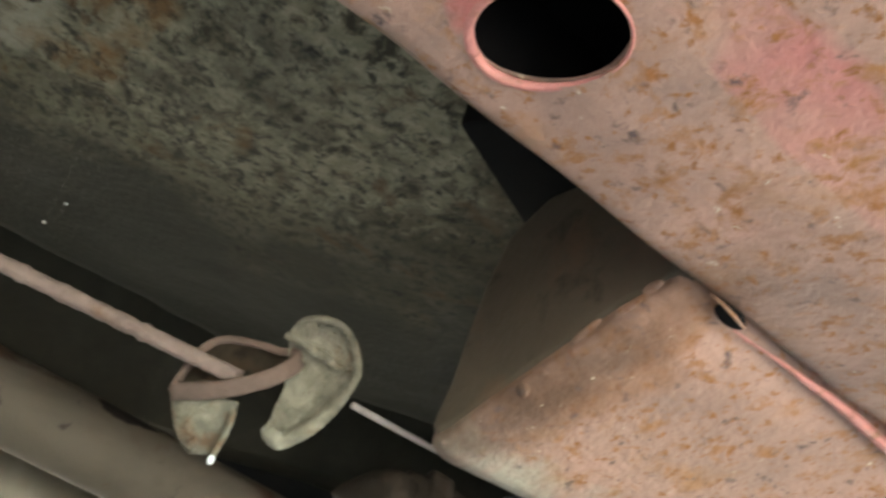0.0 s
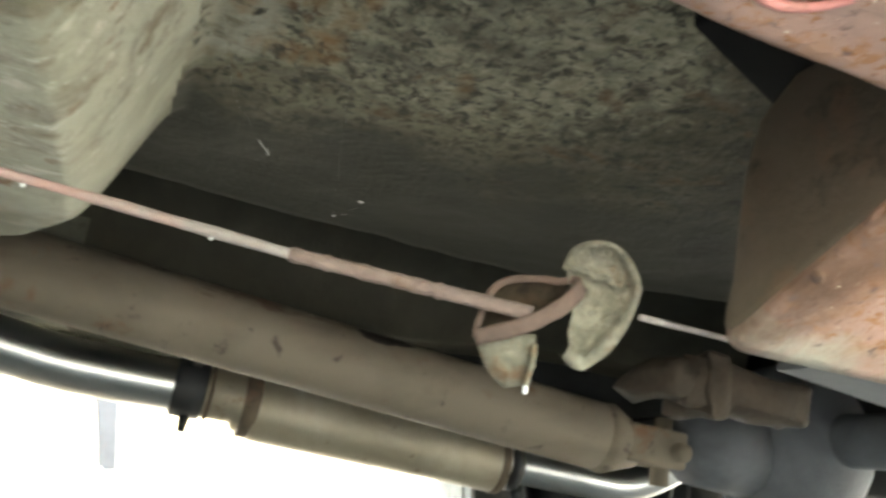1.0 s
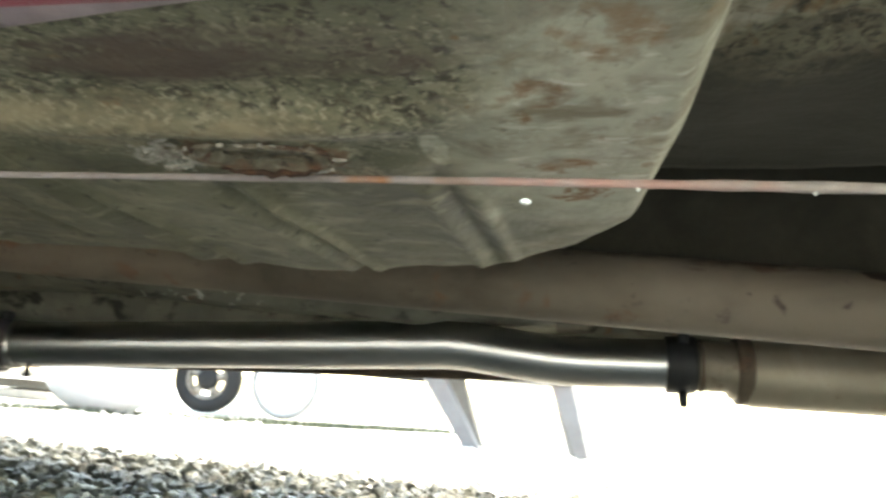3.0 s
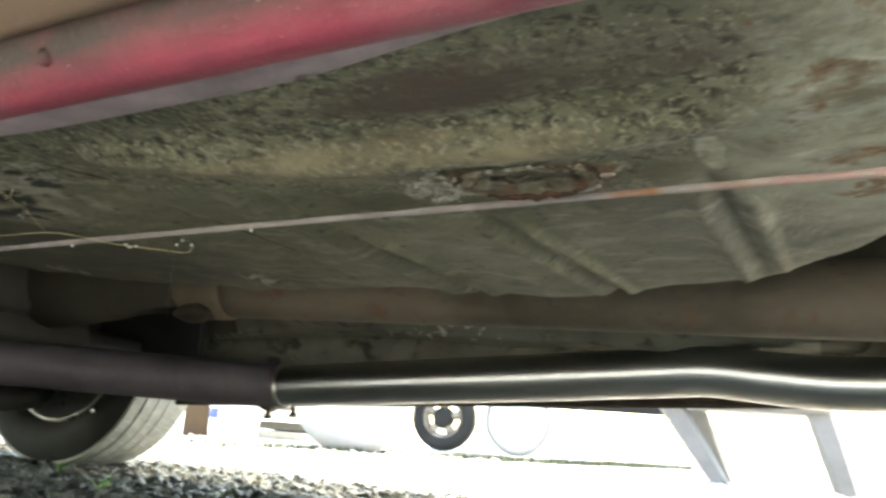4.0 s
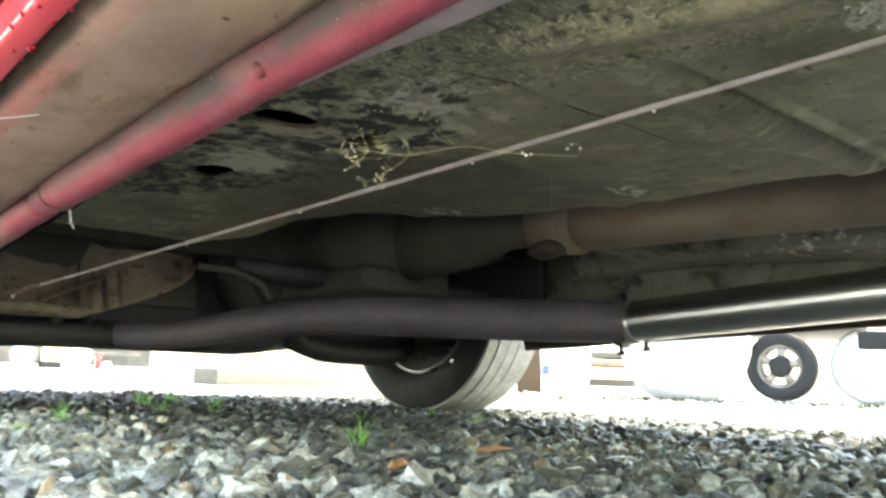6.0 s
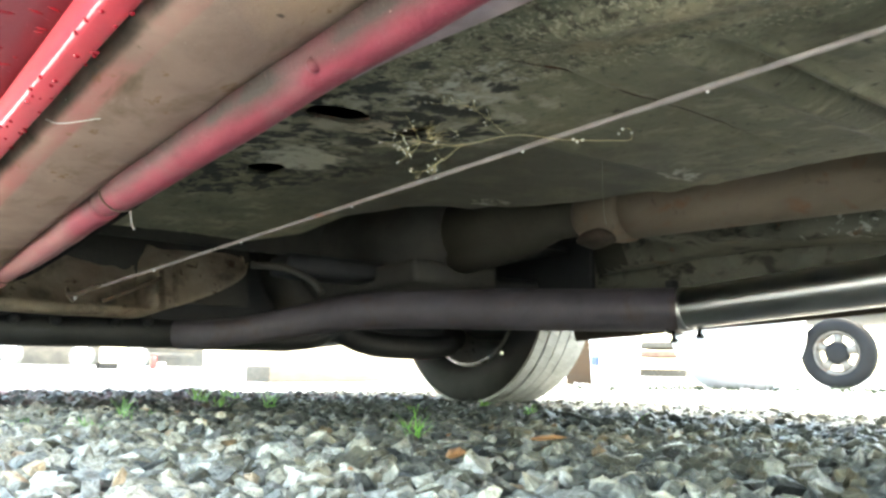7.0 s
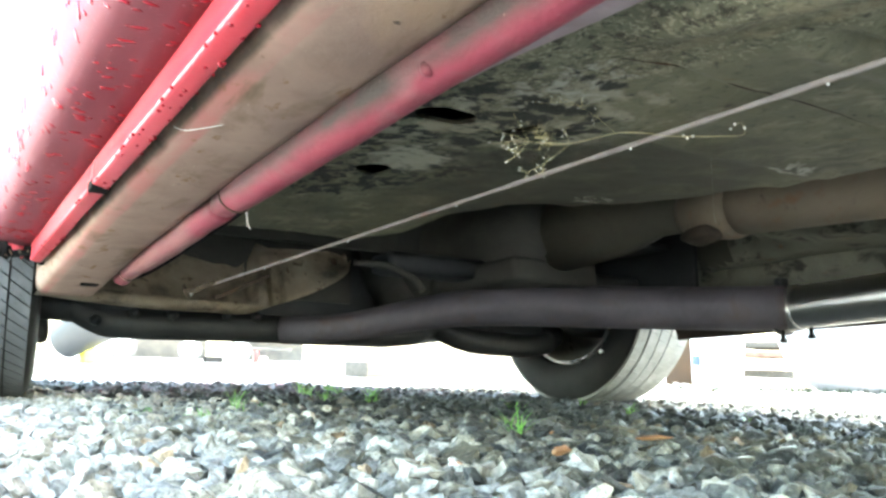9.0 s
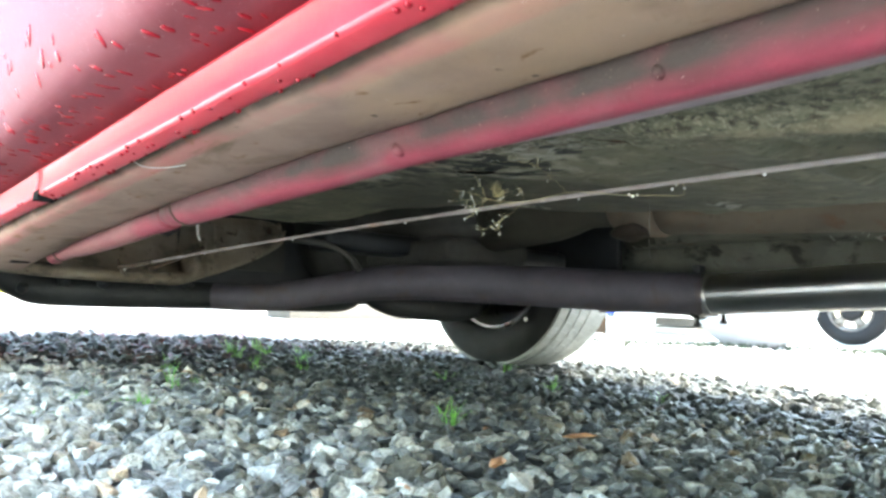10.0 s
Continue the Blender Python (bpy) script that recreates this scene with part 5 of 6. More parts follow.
sweep(bm, [(1.41, -0.1, 0.222), (1.405, -0.1, 0.197)], [0.009, 0.006], 8)
box(bm, (1.385, -0.108, 0.29), (1.40, -0.092, 0.312), 0.004)
part("exhaust_clamp", bm, M["black"], pipe, "black exhaust clamp with a bolt")
bm = bmesh.new()
sweep(bm, [(1.42, y, w) for y, w in ((-0.11, 0.26), (-0.165, 0.2585), (-0.178, 0.256), (-0.2, 0.25), (-0.6, 0.237), (-0.612, 0.237), (-0.616, 0.237))], [0.038, 0.038, 0.045, 0.05, 0.05, 0.046, 0.038], 36)
muf = part("muffler", bm, M["muffler"], car, "tan weathered tubular muffler")
for y0, y1, r in ((-0.176, -0.2, 0.0515), (-0.125, -0.131, 0.0405), (-0.596, -0.612, 0.0515)):
    bm = bmesh.new()
    sweep(bm, [(1.42, y, 0.2585 if y > -0.15 else 0.2545 if y > -0.3 else 0.237) for y in (y0, y0 - 0.002, y1 + 0.002, y1)], [r - 0.003, r, r, r - 0.003], 32)
    part("muffler_band", bm, M["plate"], muf, "dark brown band")
bm = bmesh.new()
sweep(bm, curve_through([(1.42, -0.61, 0.24), (1.42, -0.75, 0.237), (1.42, -0.86, 0.24), (1.40, -0.95, 0.29), (1.38, -1.05, 0.36)], 6), 0.032, 24)
part("tail_pipe", bm, M["steel"], car, "grey tail pipe")
bm = bmesh.new()
sweep(bm, [(1.42, y, 0.237) for y in (-0.622, -0.64)], [0.043, 0.043], 24)
sweep(bm, [(1.40, -0.64, 0.19), (1.44, -0.66, 0.19)], 0.008, 8)
part("tail_clamp", bm, M["black"], car)

# rear axle with springs
bm = bmesh.new()
sweep(bm, [(0.45, -0.92, 0.33), (1.7, -0.92, 0.33)], 0.036, 16)
bmesh.ops.create_uvsphere(bm, u_segments=20, v_segments=14, radius=0.12, matrix=Matrix.Translation((1.11, -0.92, 0.32)) @ Matrix.Diagonal((1, 0.9, 1, 1)))
sweep(bm, [(1.11, -0.74, 0.285), (1.11, -0.84, 0.305)], [0.045, 0.07], 16)
part("rear_axle", bm, M["axle"], car, "black rear axle with differential")
for x in (0.56, 1.5):
    bm = bmesh.new()
    for k in range(3):
        pts = curve_through([(x, -0.42 - 0.08 * k, 0.30 + 0.012 * k), (x, -0.65, 0.285 - 0.009 * k), (x, -0.92, 0.275 - 0.009 * k), (x, -1.2, 0.3 - 0.004 * k)], 6)
        rings = [[bm.verts.new(p + Vector((dx, 0, dz))) for dx, dz in ((-0.03, -0.004), (0.03, -0.004), (0.03, 0.004), (-0.03, 0.004))] for p in pts]
        for a, b in zip(rings, rings[1:]):
            for q in range(4):
                bm.faces.new((a[q], a[(q + 1) % 4], b[(q + 1) % 4], b[q]))
        bm.faces.new(rings[0][::-1])
        bm.faces.new(rings[-1])
    part("leaf_spring", bm, M["axle"], car, "leaf spring, tinted blue grey for lens haze", smooth=False)
    for y in (-0.86, -0.98):
        bm = bmesh.new()
        sweep(bm, curve_through([(x - 0.04, y, 0.22), (x - 0.04, y, 0.34), (x, y, 0.375), (x + 0.04, y, 0.34), (x + 0.04, y, 0.22)], 6), 0.006, 8)
        part("u_bolt", bm, M["dark"], car)


# brown bracket that holds the spring eye
bm = bmesh.new()
box(bm, (0.562, -0.43, 0.258), (0.6, -0.33, 0.286), 0.009)
box(bm, (0.557, -0.36, 0.252), (0.606, -0.342, 0.29), 0.007)
sweep(bm, [(0.555, -0.322, 0.27), (0.605, -0.322, 0.27)], 0.0125, 18)
bmesh.ops.subdivide_edges(bm, edges=bm.edges[:], cuts=2, use_grid_fill=True)
for v in bm.verts:
    v.co += Vector((noise.noise(v.co * 70), noise.noise(v.co * 70 + Vector((5, 0, 0))), noise.noise(v.co * 70 + Vector((0, 9, 0))))) * 0.006
part("spring_hanger", bm, M["hanger"], car, "lumpy brown spring hanger")

# unseen block added to keep light out at the tail
bm = bmesh.new()
box(bm, (0.4, -1.72, 0.27), (1.5, -1.12, 0.56), 0.04)
part("fuel_tank", bm, M["black"], car)

# wheels
def wheel(center, r, width, flip, name_label, rim="rim", tread="tread", steer=0.0, blocks=False):
    w = thing("wheel", name_label, "")
    w.parent = car
    w.matrix_basis = Matrix.Translation(center) @ Matrix.Rotation((0 if flip > 0 else math.pi) + steer, 4, "Z")
    h = width / 2
    bm = bmesh.new()
    lathe(bm, [(-h * 0.72, r * 0.63), (-h * 0.95, r * 0.7), (-h * 1.04, r * 0.82), (-h * 0.97, r * 0.93), (-h * 0.84, r * 0.982), (h * 0.84, r * 0.982), (h * 0.97, r * 0.93), (h * 1.04, r * 0.82), (h * 0.95, r * 0.7), (h * 0.72, r * 0.63)], 64)
    tyre = part("tyre", bm, M["tyre"], w, "dusty black tyre")
    bm = bmesh.new()
    nb = 84 if blocks else 64
    gap, slant = (0.86, 1.1) if blocks else (0.97, 0.35)
    for row, (a0, a1, sh) in enumerate(((-0.88, -0.56, 0.0), (-0.53, -0.2, 0.35), (-0.165, 0.165, 0.1), (0.2, 0.53, 0.6), (0.56, 0.88, 0.5))):
        for k in range(nb):
            t0, t1 = 2 * math.pi * (k + sh) / nb, 2 * math.pi * (k + sh + gap) / nb
            sk = (slant if row < 3 or not blocks else -slant) * 2 * math.pi / nb
            vs = []
            for rr in (r * 0.965, r * (1.0 if 0 < row < 4 else 0.99)):
                for a, t in ((a0, t0), (a1, t0 + sk), (a1, t1 + sk), (a0, t1)):
                    vs.append(bm.verts.new((a * h, rr * math.cos(t), rr * math.sin(t))))
            for f in ((0, 1, 2, 3), (4, 5, 6, 7), (0, 1, 5, 4), (1, 2, 6, 5), (2, 3, 7, 6), (3, 0, 4, 7)):
                bm.faces.new([vs[q] for q in f])
    part("tread", bm, M[tread], tyre, "worn grey tread blocks", smooth=False)
    bm = bmesh.new()
    lathe(bm, [(-h * 0.8, r * 0.655), (-h * 0.86, r * 0.635), (-h * 0.8, r * 0.615), (-h * 0.45, r * 0.58), (-h * 0.2, r * 0.5), (h * 0.45, r * 0.49), (h * 0.6, r * 0.4), (h * 0.5, r * 0.2), (h * 0.55, 0.02),
               (h * 0.62, 0.02), (h * 0.58, r * 0.2), (h * 0.7, r * 0.42), (h * 0.62, r * 0.58), (h * 0.82, r * 0.63), (h * 0.8, r * 0.655), (0, r * 0.63)], 48)
    part("rim", bm, M[rim], w, "worn bright steel rim" if rim == "rim" else "black rim")
    bm = bmesh.new()
    lathe(bm, [(-h * 0.62, 0.02), (-h * 0.55, r * 0.36), (-h * 0.3, r * 0.4), (h * 0.3, r * 0.4), (h * 0.3, 0.02)], 32)
    part("brake_drum", bm, M["black"], w, "black brake drum")
    bm = bmesh.new()
    for k in range(5):
        bm = bmesh.new()
        a = 2 * math.pi * k / 5 + 0.5
        sweep(bm, [(-h * 0.7, r * 0.26 * math.cos(a), r * 0.26 * math.sin(a)), (-h * 0.5, r * 0.26 * math.cos(a), r * 0.26 * math.sin(a))], 0.009, 8)
        part("wheel_bolt", bm, M[rim], w)
    return w


def in_car(x, y, z):
    return to_car((x, y, z))


wheel(in_car(1.625, 1.79, 0.288), 0.292, 0.2, 1, "far front wheel with a worn tyre")
wheel(in_car(0.188, 1.93, 0.298), 0.302, 0.2, -1, "front wheel with a grooved grey tyre", tread="shaded_tread", steer=-0.11, blocks=True)
# unseen wheel: completes the car and blocks light on the sill side
wheel(in_car(0.15, -0.93, 0.30), 0.304, 0.2, -1, "rear wheel on the sill side", "black")
wheel(in_car(1.68, -0.92, 0.30), 0.304, 0.2, 1, "rear wheel beyond the muffler", "black")

# white bead added in place of a bright glint on the far wheel
bm = bmesh.new()
bmesh.ops.create_uvsphere(bm, u_segments=10, v_segments=8, radius=0.0055, matrix=Matrix.Translation(to_car((1.5, 1.616, 0.132))))
part("wheel_weight", bm, M["white"], car, "white bead standing in for a bright glint on the wheel")

# far sill and outer body, closing the car above
bm = bmesh.new()
extrude(bm, [(1.545, 0.262), (1.56, 0.2585), (1.585, 0.26), (1.6, 0.264), (1.66, 0.34), (1.70, 0.45), (1.71, 0.8), (1.69, 0.8), (1.6, 0.42), (1.545, 0.4)], -0.56, 1.42, 20, 0.001)
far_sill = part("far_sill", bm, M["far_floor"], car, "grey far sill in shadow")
bm = bmesh.new()
extrude(bm, [(1.556, 0.2585), (1.562, 0.236), (1.566, 0.2345), (1.57, 0.236), (1.576, 0.2585)], -0.56, 1.42, 30, 0.0012)
part("flange", bm, M["hanger"], far_sill, "dim rusty lower flange")
bm = bmesh.new()
box(bm, (0.25, 1.6, 0.40), (1.62, 1.615, 0.78), 0.003)
box(bm, (0.25, 1.695, 0.30), (0.86, 1.705, 0.46), 0.002)
part("firewall", bm, M["dark"], car)
bm = bmesh.new()
box(bm, (1.485, 1.3, 0.30), (1.5, 2.3, 0.66), 0.003)
box(bm, (1.2, 1.36, 0.43), (1.5, 1.62, 0.44), 0.003)
part("inner_wing", bm, M["black"], car)


def body_shell():
    bm = bmesh.new()
    rows = []
    for y, lo, hi in ((-1.75, 0.55, 0.95), (-1.7, 0.5, 1.0), (-1.3, 0.72, 1.02), (-0.6, 0.72, 1.08), (-0.3, 0.72, 1.4), (0.3, 0.72, 1.48), (0.8, 0.72, 1.45), (1.3, 0.72, 1.05), (1.6, 0.72, 1.02), (2.4, 0.72, 0.98), (2.75, 0.5, 0.93), (2.85, 0.5, 0.85)):
        cab = hi > 1.2
        inset = 0.2 if cab else 0.06
        rows.append([bm.verts.new(p) for p in ((0.15, y, lo), (0.148, y, 0.8), (0.16, y, 0.92), (0.15 + inset * 0.6, y, hi - 0.06), (0.15 + inset, y, hi), (0.93, y, hi + 0.03),
                                               (1.71 - inset, y, hi), (1.71 - inset * 0.6, y, hi - 0.06), (1.70, y, 0.92), (1.712, y, 0.8), (1.71, y, lo))])
    for a, b in zip(rows, rows[1:]):
        for k in range(10):
            bm.faces.new((a[k], a[k + 1], b[k + 1], b[k]))
    bm.faces.new(rows[0])
    bm.faces.new(rows[-1][::-1])
    bmesh.ops.solidify(bm, geom=bm.faces[:], thickness=0.006)
    part("body_shell", bm, M["red"], car, "red painted upper body")


body_shell()
# front fender end beside the sill, and inner wings
bm = bmesh.new()
extrude(bm, [(0.222, 0.318), (0.2, 0.34), (0.18, 0.375), (0.165, 0.43), (0.155, 0.55), (0.15, 0.8), (0.165, 0.8), (0.18, 0.44), (0.225, 0.345)], 1.512, 1.585, 4, 0.0006)
fender = part("fender_end", bm, M["red"], car, "red lower end of the front fender")
# near-black lumps in place of the shaded ragged gap
bm = bmesh.new()
rnd = random.Random(31)
for k in range(16):
    r = rnd.uniform(0.006, 0.013)
    m = Matrix.Translation((rnd.uniform(0.172, 0.236), 1.502 + rnd.uniform(-0.012, 0.008), 0.3235 + rnd.uniform(-0.012, 0.01))) @ Euler((rnd.uniform(0, 3), rnd.uniform(0, 3), rnd.uniform(0, 3))).to_matrix().to_4x4() @ Matrix.Diagonal((r * 1.6, r, r * 0.35, 1))
    bmesh.ops.create_icosphere(bm, subdivisions=1, radius=1, matrix=m)
part("torn_seam", bm, M["shade_black"], fender, "ragged black rusted-out seam", smooth=False)
bm = bmesh.new()
for k in range(5):
    c = Vector((0.185 + 0.012 * k, 1.492 + 0.004 * math.sin(k * 2), 0.3175 + 0.003 * math.sin(k * 3.1)))
    sweep(bm, [c, c + Vector((0.004, 0.006, -0.006)), c + Vector((0.01, 0.004, -0.009))], [0.0022, 0.0016, 0.0005], 5)
part("rust_shards", bm, M["plate"], fender, "curled rusty shards", kind="stuff")
bm = bmesh.new()
box(bm, (0.26, 1.62, 0.62), (1.6, 2.4, 0.64), 0.004)
box(bm, (0.27, 1.6, 0.40), (0.29, 2.35, 0.63), 0.004)
part("inner_wing", bm, M["black"], car)


# water drops on the sill panel
def drops():
    rnd = random.Random(5)
    bm = bmesh.new()
    for k in range(250):
        y = rnd.uniform(0.34, 1.46)
        f = rnd.uniform(0.15, 2.7) if rnd.random() < 0.5 else rnd.uniform(2.0, 7.6)
        i = min(int(f), len(SILL_UNDER) - 2)
        (x0, w0), (x1, w1) = SILL_UNDER[i], SILL_UNDER[i + 1]
        ang = math.atan2(w1 - w0, x1 - x0)
        r = rnd.uniform(0.0012, 0.0029)
        m = Matrix.Translation((x0 + (x1 - x0) * (f - i), y, w0 + (w1 - w0) * (f - i) + sill_drop(y))) @ Matrix.Rotation(-ang, 4, "Y") @ Matrix.Rotation(rnd.gauss(0.15, 0.25), 4, "Z") @ Matrix.Diagonal((r * rnd.uniform(1.2, 3.0), r * rnd.uniform(0.7, 1.0), r * 0.45, 1))
        bmesh.ops.create_uvsphere(bm, u_segments=8, v_segments=5, radius=1, matrix=m)
    part("rain_spatter", bm, M["water"], sill, "beaded rain drops", kind="stuff")
    bm = bmesh.new()
    for k in range(75):
        y = rnd.uniform(0.36, 1.42)
        x, w = rnd.choice(((0.223, 0.308), (0.226, 0.3068), (0.231, 0.3057), (0.2365, 0.3046), (0.2385, 0.305)))
        r = rnd.uniform(0.0007, 0.0016)
        bmesh.ops.create_uvsphere(bm, u_segments=8, v_segments=5, radius=1, matrix=Matrix.Translation((x, y, w + sill_drop(y))) @ Matrix.Diagonal((r * 1.3, r, r, 1)))
    part("flange_spatter", bm, M["water"], sill, "rain drops on the flange", kind="stuff")


drops()


# ---------------------------------------------------------------- dry weed on the cable
def weed():
    rnd = random.Random(11)
    root = thing("dry_weed", "dried pale straw-coloured weed caught on the brake cable", "plant")
    inv = CAR
    bm = bmesh.new()
    stem = [(0.606, 0.536, 0.298), (0.56, 0.56, 0.296), (0.535, 0.566, 0.2955), (0.514, 0.575, 0.294), (0.483, 0.592, 0.285), (0.455, 0.605, 0.285)]
    pts = curve_through(stem, 6)
    sweep(bm, [inv @ v for v in pts], [0.0003 - 0.00013 * k / 31 for k in range(len(pts))], 6)
    hook = curve_through([(0.606, 0.536, 0.298), (0.611, 0.5345, 0.3), (0.6115, 0.534, 0.306), (0.607, 0.535, 0.3085), (0.6035, 0.537, 0.3055)], 4)
    sweep(bm, [inv @ v for v in hook], 0.0002, 5)
    part("stem", bm, M["straw"], root)
    tips = []
    hairs = bmesh.new()
    node, fork, end = Vector((0.514, 0.575, 0.294)), Vector((0.483, 0.592, 0.285)), Vector((0.455, 0.605, 0.285))
    up1, low1 = (0.49, 0.585, 0.313), (0.465, 0.6, 0.269)
    branches = [(end, (0.43, 0.61, 0.281), (0, 0, 1)), (end, (0.427, 0.612, 0.289), (0, 0, 2)), (end, (0.438, 0.61, 0.277), (0, 0, -1)), (end, (0.445, 0.61, 0.273), (0, 0, -1)),
                (end, (0.448, 0.61, 0.302), (-1, 0, 2)), (node, up1, (0, 0, 1)), (up1, (0.486, 0.585, 0.34), (2, 0, 0)), (up1, (0.476, 0.6, 0.323), (0, 0, 1)), (up1, (0.464, 0.6, 0.315), (0, 0, 2)),
                (fork, low1, (0, 0, -1)), (low1, (0.451, 0.605, 0.261), (0, 0, -1)), (low1, (0.465, 0.605, 0.261), (1, 0, 0)), (fork, (0.477, 0.59, 0.295), (0, 0, 1)), (fork, (0.46, 0.605, 0.279), (0, 0, 1))]
    for a, end, mid in branches:
        a, end = Vector(a), Vector(end)
        mid = a.lerp(end, 0.5) + Vector(mid) * 0.001
        pts = curve_through([a, mid, end], 4)
        bm = bmesh.new()
        sweep(bm, [CAR @ v for v in pts], [0.00015 - 0.00001 * q for q in range(9)], 5)
        part("branchlet", bm, M["straw"], root)
        for q in range(5):
            p = pts[rnd.randrange(4, 9)]
            tip = p + Vector((rnd.uniform(-0.008, 0.004), rnd.uniform(-0.004, 0.004), rnd.uniform(-0.006, 0.006)))
            sweep(hairs, [CAR @ p, CAR @ tip], [0.0001, 0.00008], 4)
            if rnd.random() < 0.85:
                tips.append((CAR @ tip, (tip - p).normalized()))
    for k in range(34):
        an = rnd.uniform(-0.5, 2.4)
        base = Vector((0.462 + rnd.gauss(0, 0.002), 0.601, 0.287))
        tip = base + Vector((0.017 * math.cos(an), -0.004 * math.cos(an), 0.012 * math.sin(an) + 0.004)) * rnd.uniform(0.5, 1.0)
        sweep(hairs, [CAR @ base, CAR @ (base.lerp(tip, 0.5) + Vector((0, 0, 0.0012))), CAR @ tip], [0.00007, 0.00006, 0.00005], 3)
    part("fine_hairs", hairs, M["straw"], root, "hair-thin stalks", kind="stuff")
    bm = bmesh.new()
    for p, d in tips:
        m = Matrix.Translation(p) @ (CAR.to_3x3() @ d).to_track_quat("X", "Z").to_matrix().to_4x4() @ Matrix.Diagonal((0.0013, 0.00034, 0.00032, 1))
        bmesh.ops.create_uvsphere(bm, u_segments=6, v_segments=4, radius=1, matrix=m)
    for p in ((0.575, 0.554, 0.297), (0.571, 0.556, 0.2955), (0.568, 0.557, 0.297), (0.6115, 0.534, 0.305), (0.6, 0.538, 0.303), (0.604, 0.537, 0.3075)):
        bmesh.ops.create_icosphere(bm, subdivisions=1, radius=0.0013, matrix=Matrix.Translation(CAR @ Vector(p)))
    part("seed_spray", bm, M["web"], root, "tiny pale seed heads", kind="stuff")


weed()

# lint, threads and drops that hang below the car
def thread(pts, r, label, name="hanging_thread", drop=0.0):
    bm = bmesh.new()
    sweep(bm, [CAR @ Vector(p) for p in curve_through(pts, 4)], r, 5)
    p = CAR @ Vector(pts[-1])
    bmesh.ops.create_uvsphere(bm, u_segments=8, v_segments=6, radius=drop or r * 2.5, matrix=Matrix.Translation(p) @ Matrix.Diagonal((1.3, 1.3, 0.6, 1)))
    return tagged(part(name, bm, M["web"]), label, "lint")


thread([(0.688, 0.625, 0.33), (0.688, 0.626, 0.27), (0.689, 0.625, 0.256)], 0.00005, "pale lint thread hanging below the floor")
thread([(0.249, 0.80, 0.314), (0.2535, 0.785, 0.3075), (0.262, 0.768, 0.3055), (0.276, 0.757, 0.3082)], 0.00038, "bent dry twig stuck under the sill", "dry_twig", 0.0005)
thread([(0.44, -0.01, 0.385), (0.432, -0.034, 0.31), (0.4292, -0.045, 0.293)], 0.000009, "cobweb strand under the rear pan", "cobweb")
thread([(0.4292, -0.0485, 0.289), (0.4294, -0.05, 0.2872), (0.4288, -0.0515, 0.2862), (0.4292, -0.0525, 0.2849)], 0.00009, "bright lint scrap on a cobweb strand", "cobweb")
thread([(0.51, -0.085, 0.385), (0.507, -0.09, 0.32), (0.5044, -0.0921, 0.293)], 0.000009, "cobweb strand under the rear pan", "cobweb", 0.0006)
thread([(0.5044, -0.0921, 0.293), (0.48, -0.094, 0.2885), (0.4574, -0.0933, 0.2867)], 0.000015, "sagging cobweb strand under the rear pan", "cobweb", 0.0005)
thread([(0.345, 0.09, 0.292), (0.333, 0.082, 0.25), (0.3297, 0.0786, 0.2162)], 0.00001, "bright drop on a cobweb strand", "cobweb", 0.0011)
bm = bmesh.new()
for y in (0.62, 0.86, 1.08, 1.3, 0.05, -0.03, 0.45):
    p = cable_at(y)
    bmesh.ops.create_uvsphere(bm, u_segments=8, v_segments=6, radius=0.0011, matrix=Matrix.Translation(to_car((p.x, p.y, p.z - 0.003))))
part("bead_row", bm, M["white"], cable, "hanging water beads", kind="stuff")


# ---------------------------------------------------------------- yard behind the car
M["charcoal"] = material("dark_scrap_metal", ((0.3, (0.009, 0.009, 0.01)), (0.7, (0.02, 0.02, 0.02))), 3, 6, (0.5, 0.8), 0.1, 0.2, 60)
M["charcoal"].node_tree.nodes["Principled BSDF"].inputs["Specular IOR Level"].default_value = 0.1
M["slate"] = material("grey_scrap_metal", ((0.3, (0.028, 0.029, 0.031)), (0.7, (0.05, 0.05, 0.05))), 3, 6, (0.5, 0.8), 0.1, 0.2, 60)
M["far"] = material("dull_scrap_panels", ((0.3, (0.022, 0.022, 0.021)), (0.5, (0.045, 0.042, 0.038)), (0.7, (0.075, 0.068, 0.058))), 5, 6, (0.6, 0.85), 0, 0.2, 60)
M["pale_rubber"] = material("pale_tyre_rubber", ((0.3, (0.17, 0.17, 0.17)), (0.7, (0.25, 0.25, 0.248))), 8, 6, (0.6, 0.85), 0, 0.2, 60)
M["far_rubber"] = material("weathered_grey_rubber", ((0.3, (0.035, 0.035, 0.036)), (0.7, (0.075, 0.075, 0.074))), 8, 6, (0.6, 0.85), 0, 0.2, 60)
M["pale_rim"] = material("dusty_pale_rim", ((0.3, (0.06, 0.052, 0.044)), (0.5, (0.12, 0.108, 0.094)), (0.7, (0.22, 0.205, 0.185))), 9, 6, (0.4, 0.7), 0.2, 0.2, 60,
                       spots=(((0.1, 0.06, 0.035), 14, 0.55, 0.14, S1),))
M["pale_board"] = material("weathered_pale_board", ((0.3, (0.08, 0.081, 0.083)), (0.7, (0.13, 0.131, 0.133))), 6, 6, (0.6, 0.85), 0, 0.2, 60)
M["lamp_red"] = material("red_lens", ((0.3, (0.3, 0.006, 0.008)), (0.7, (0.4, 0.012, 0.014))), 8, 3, (0.2, 0.3), 0, 0)


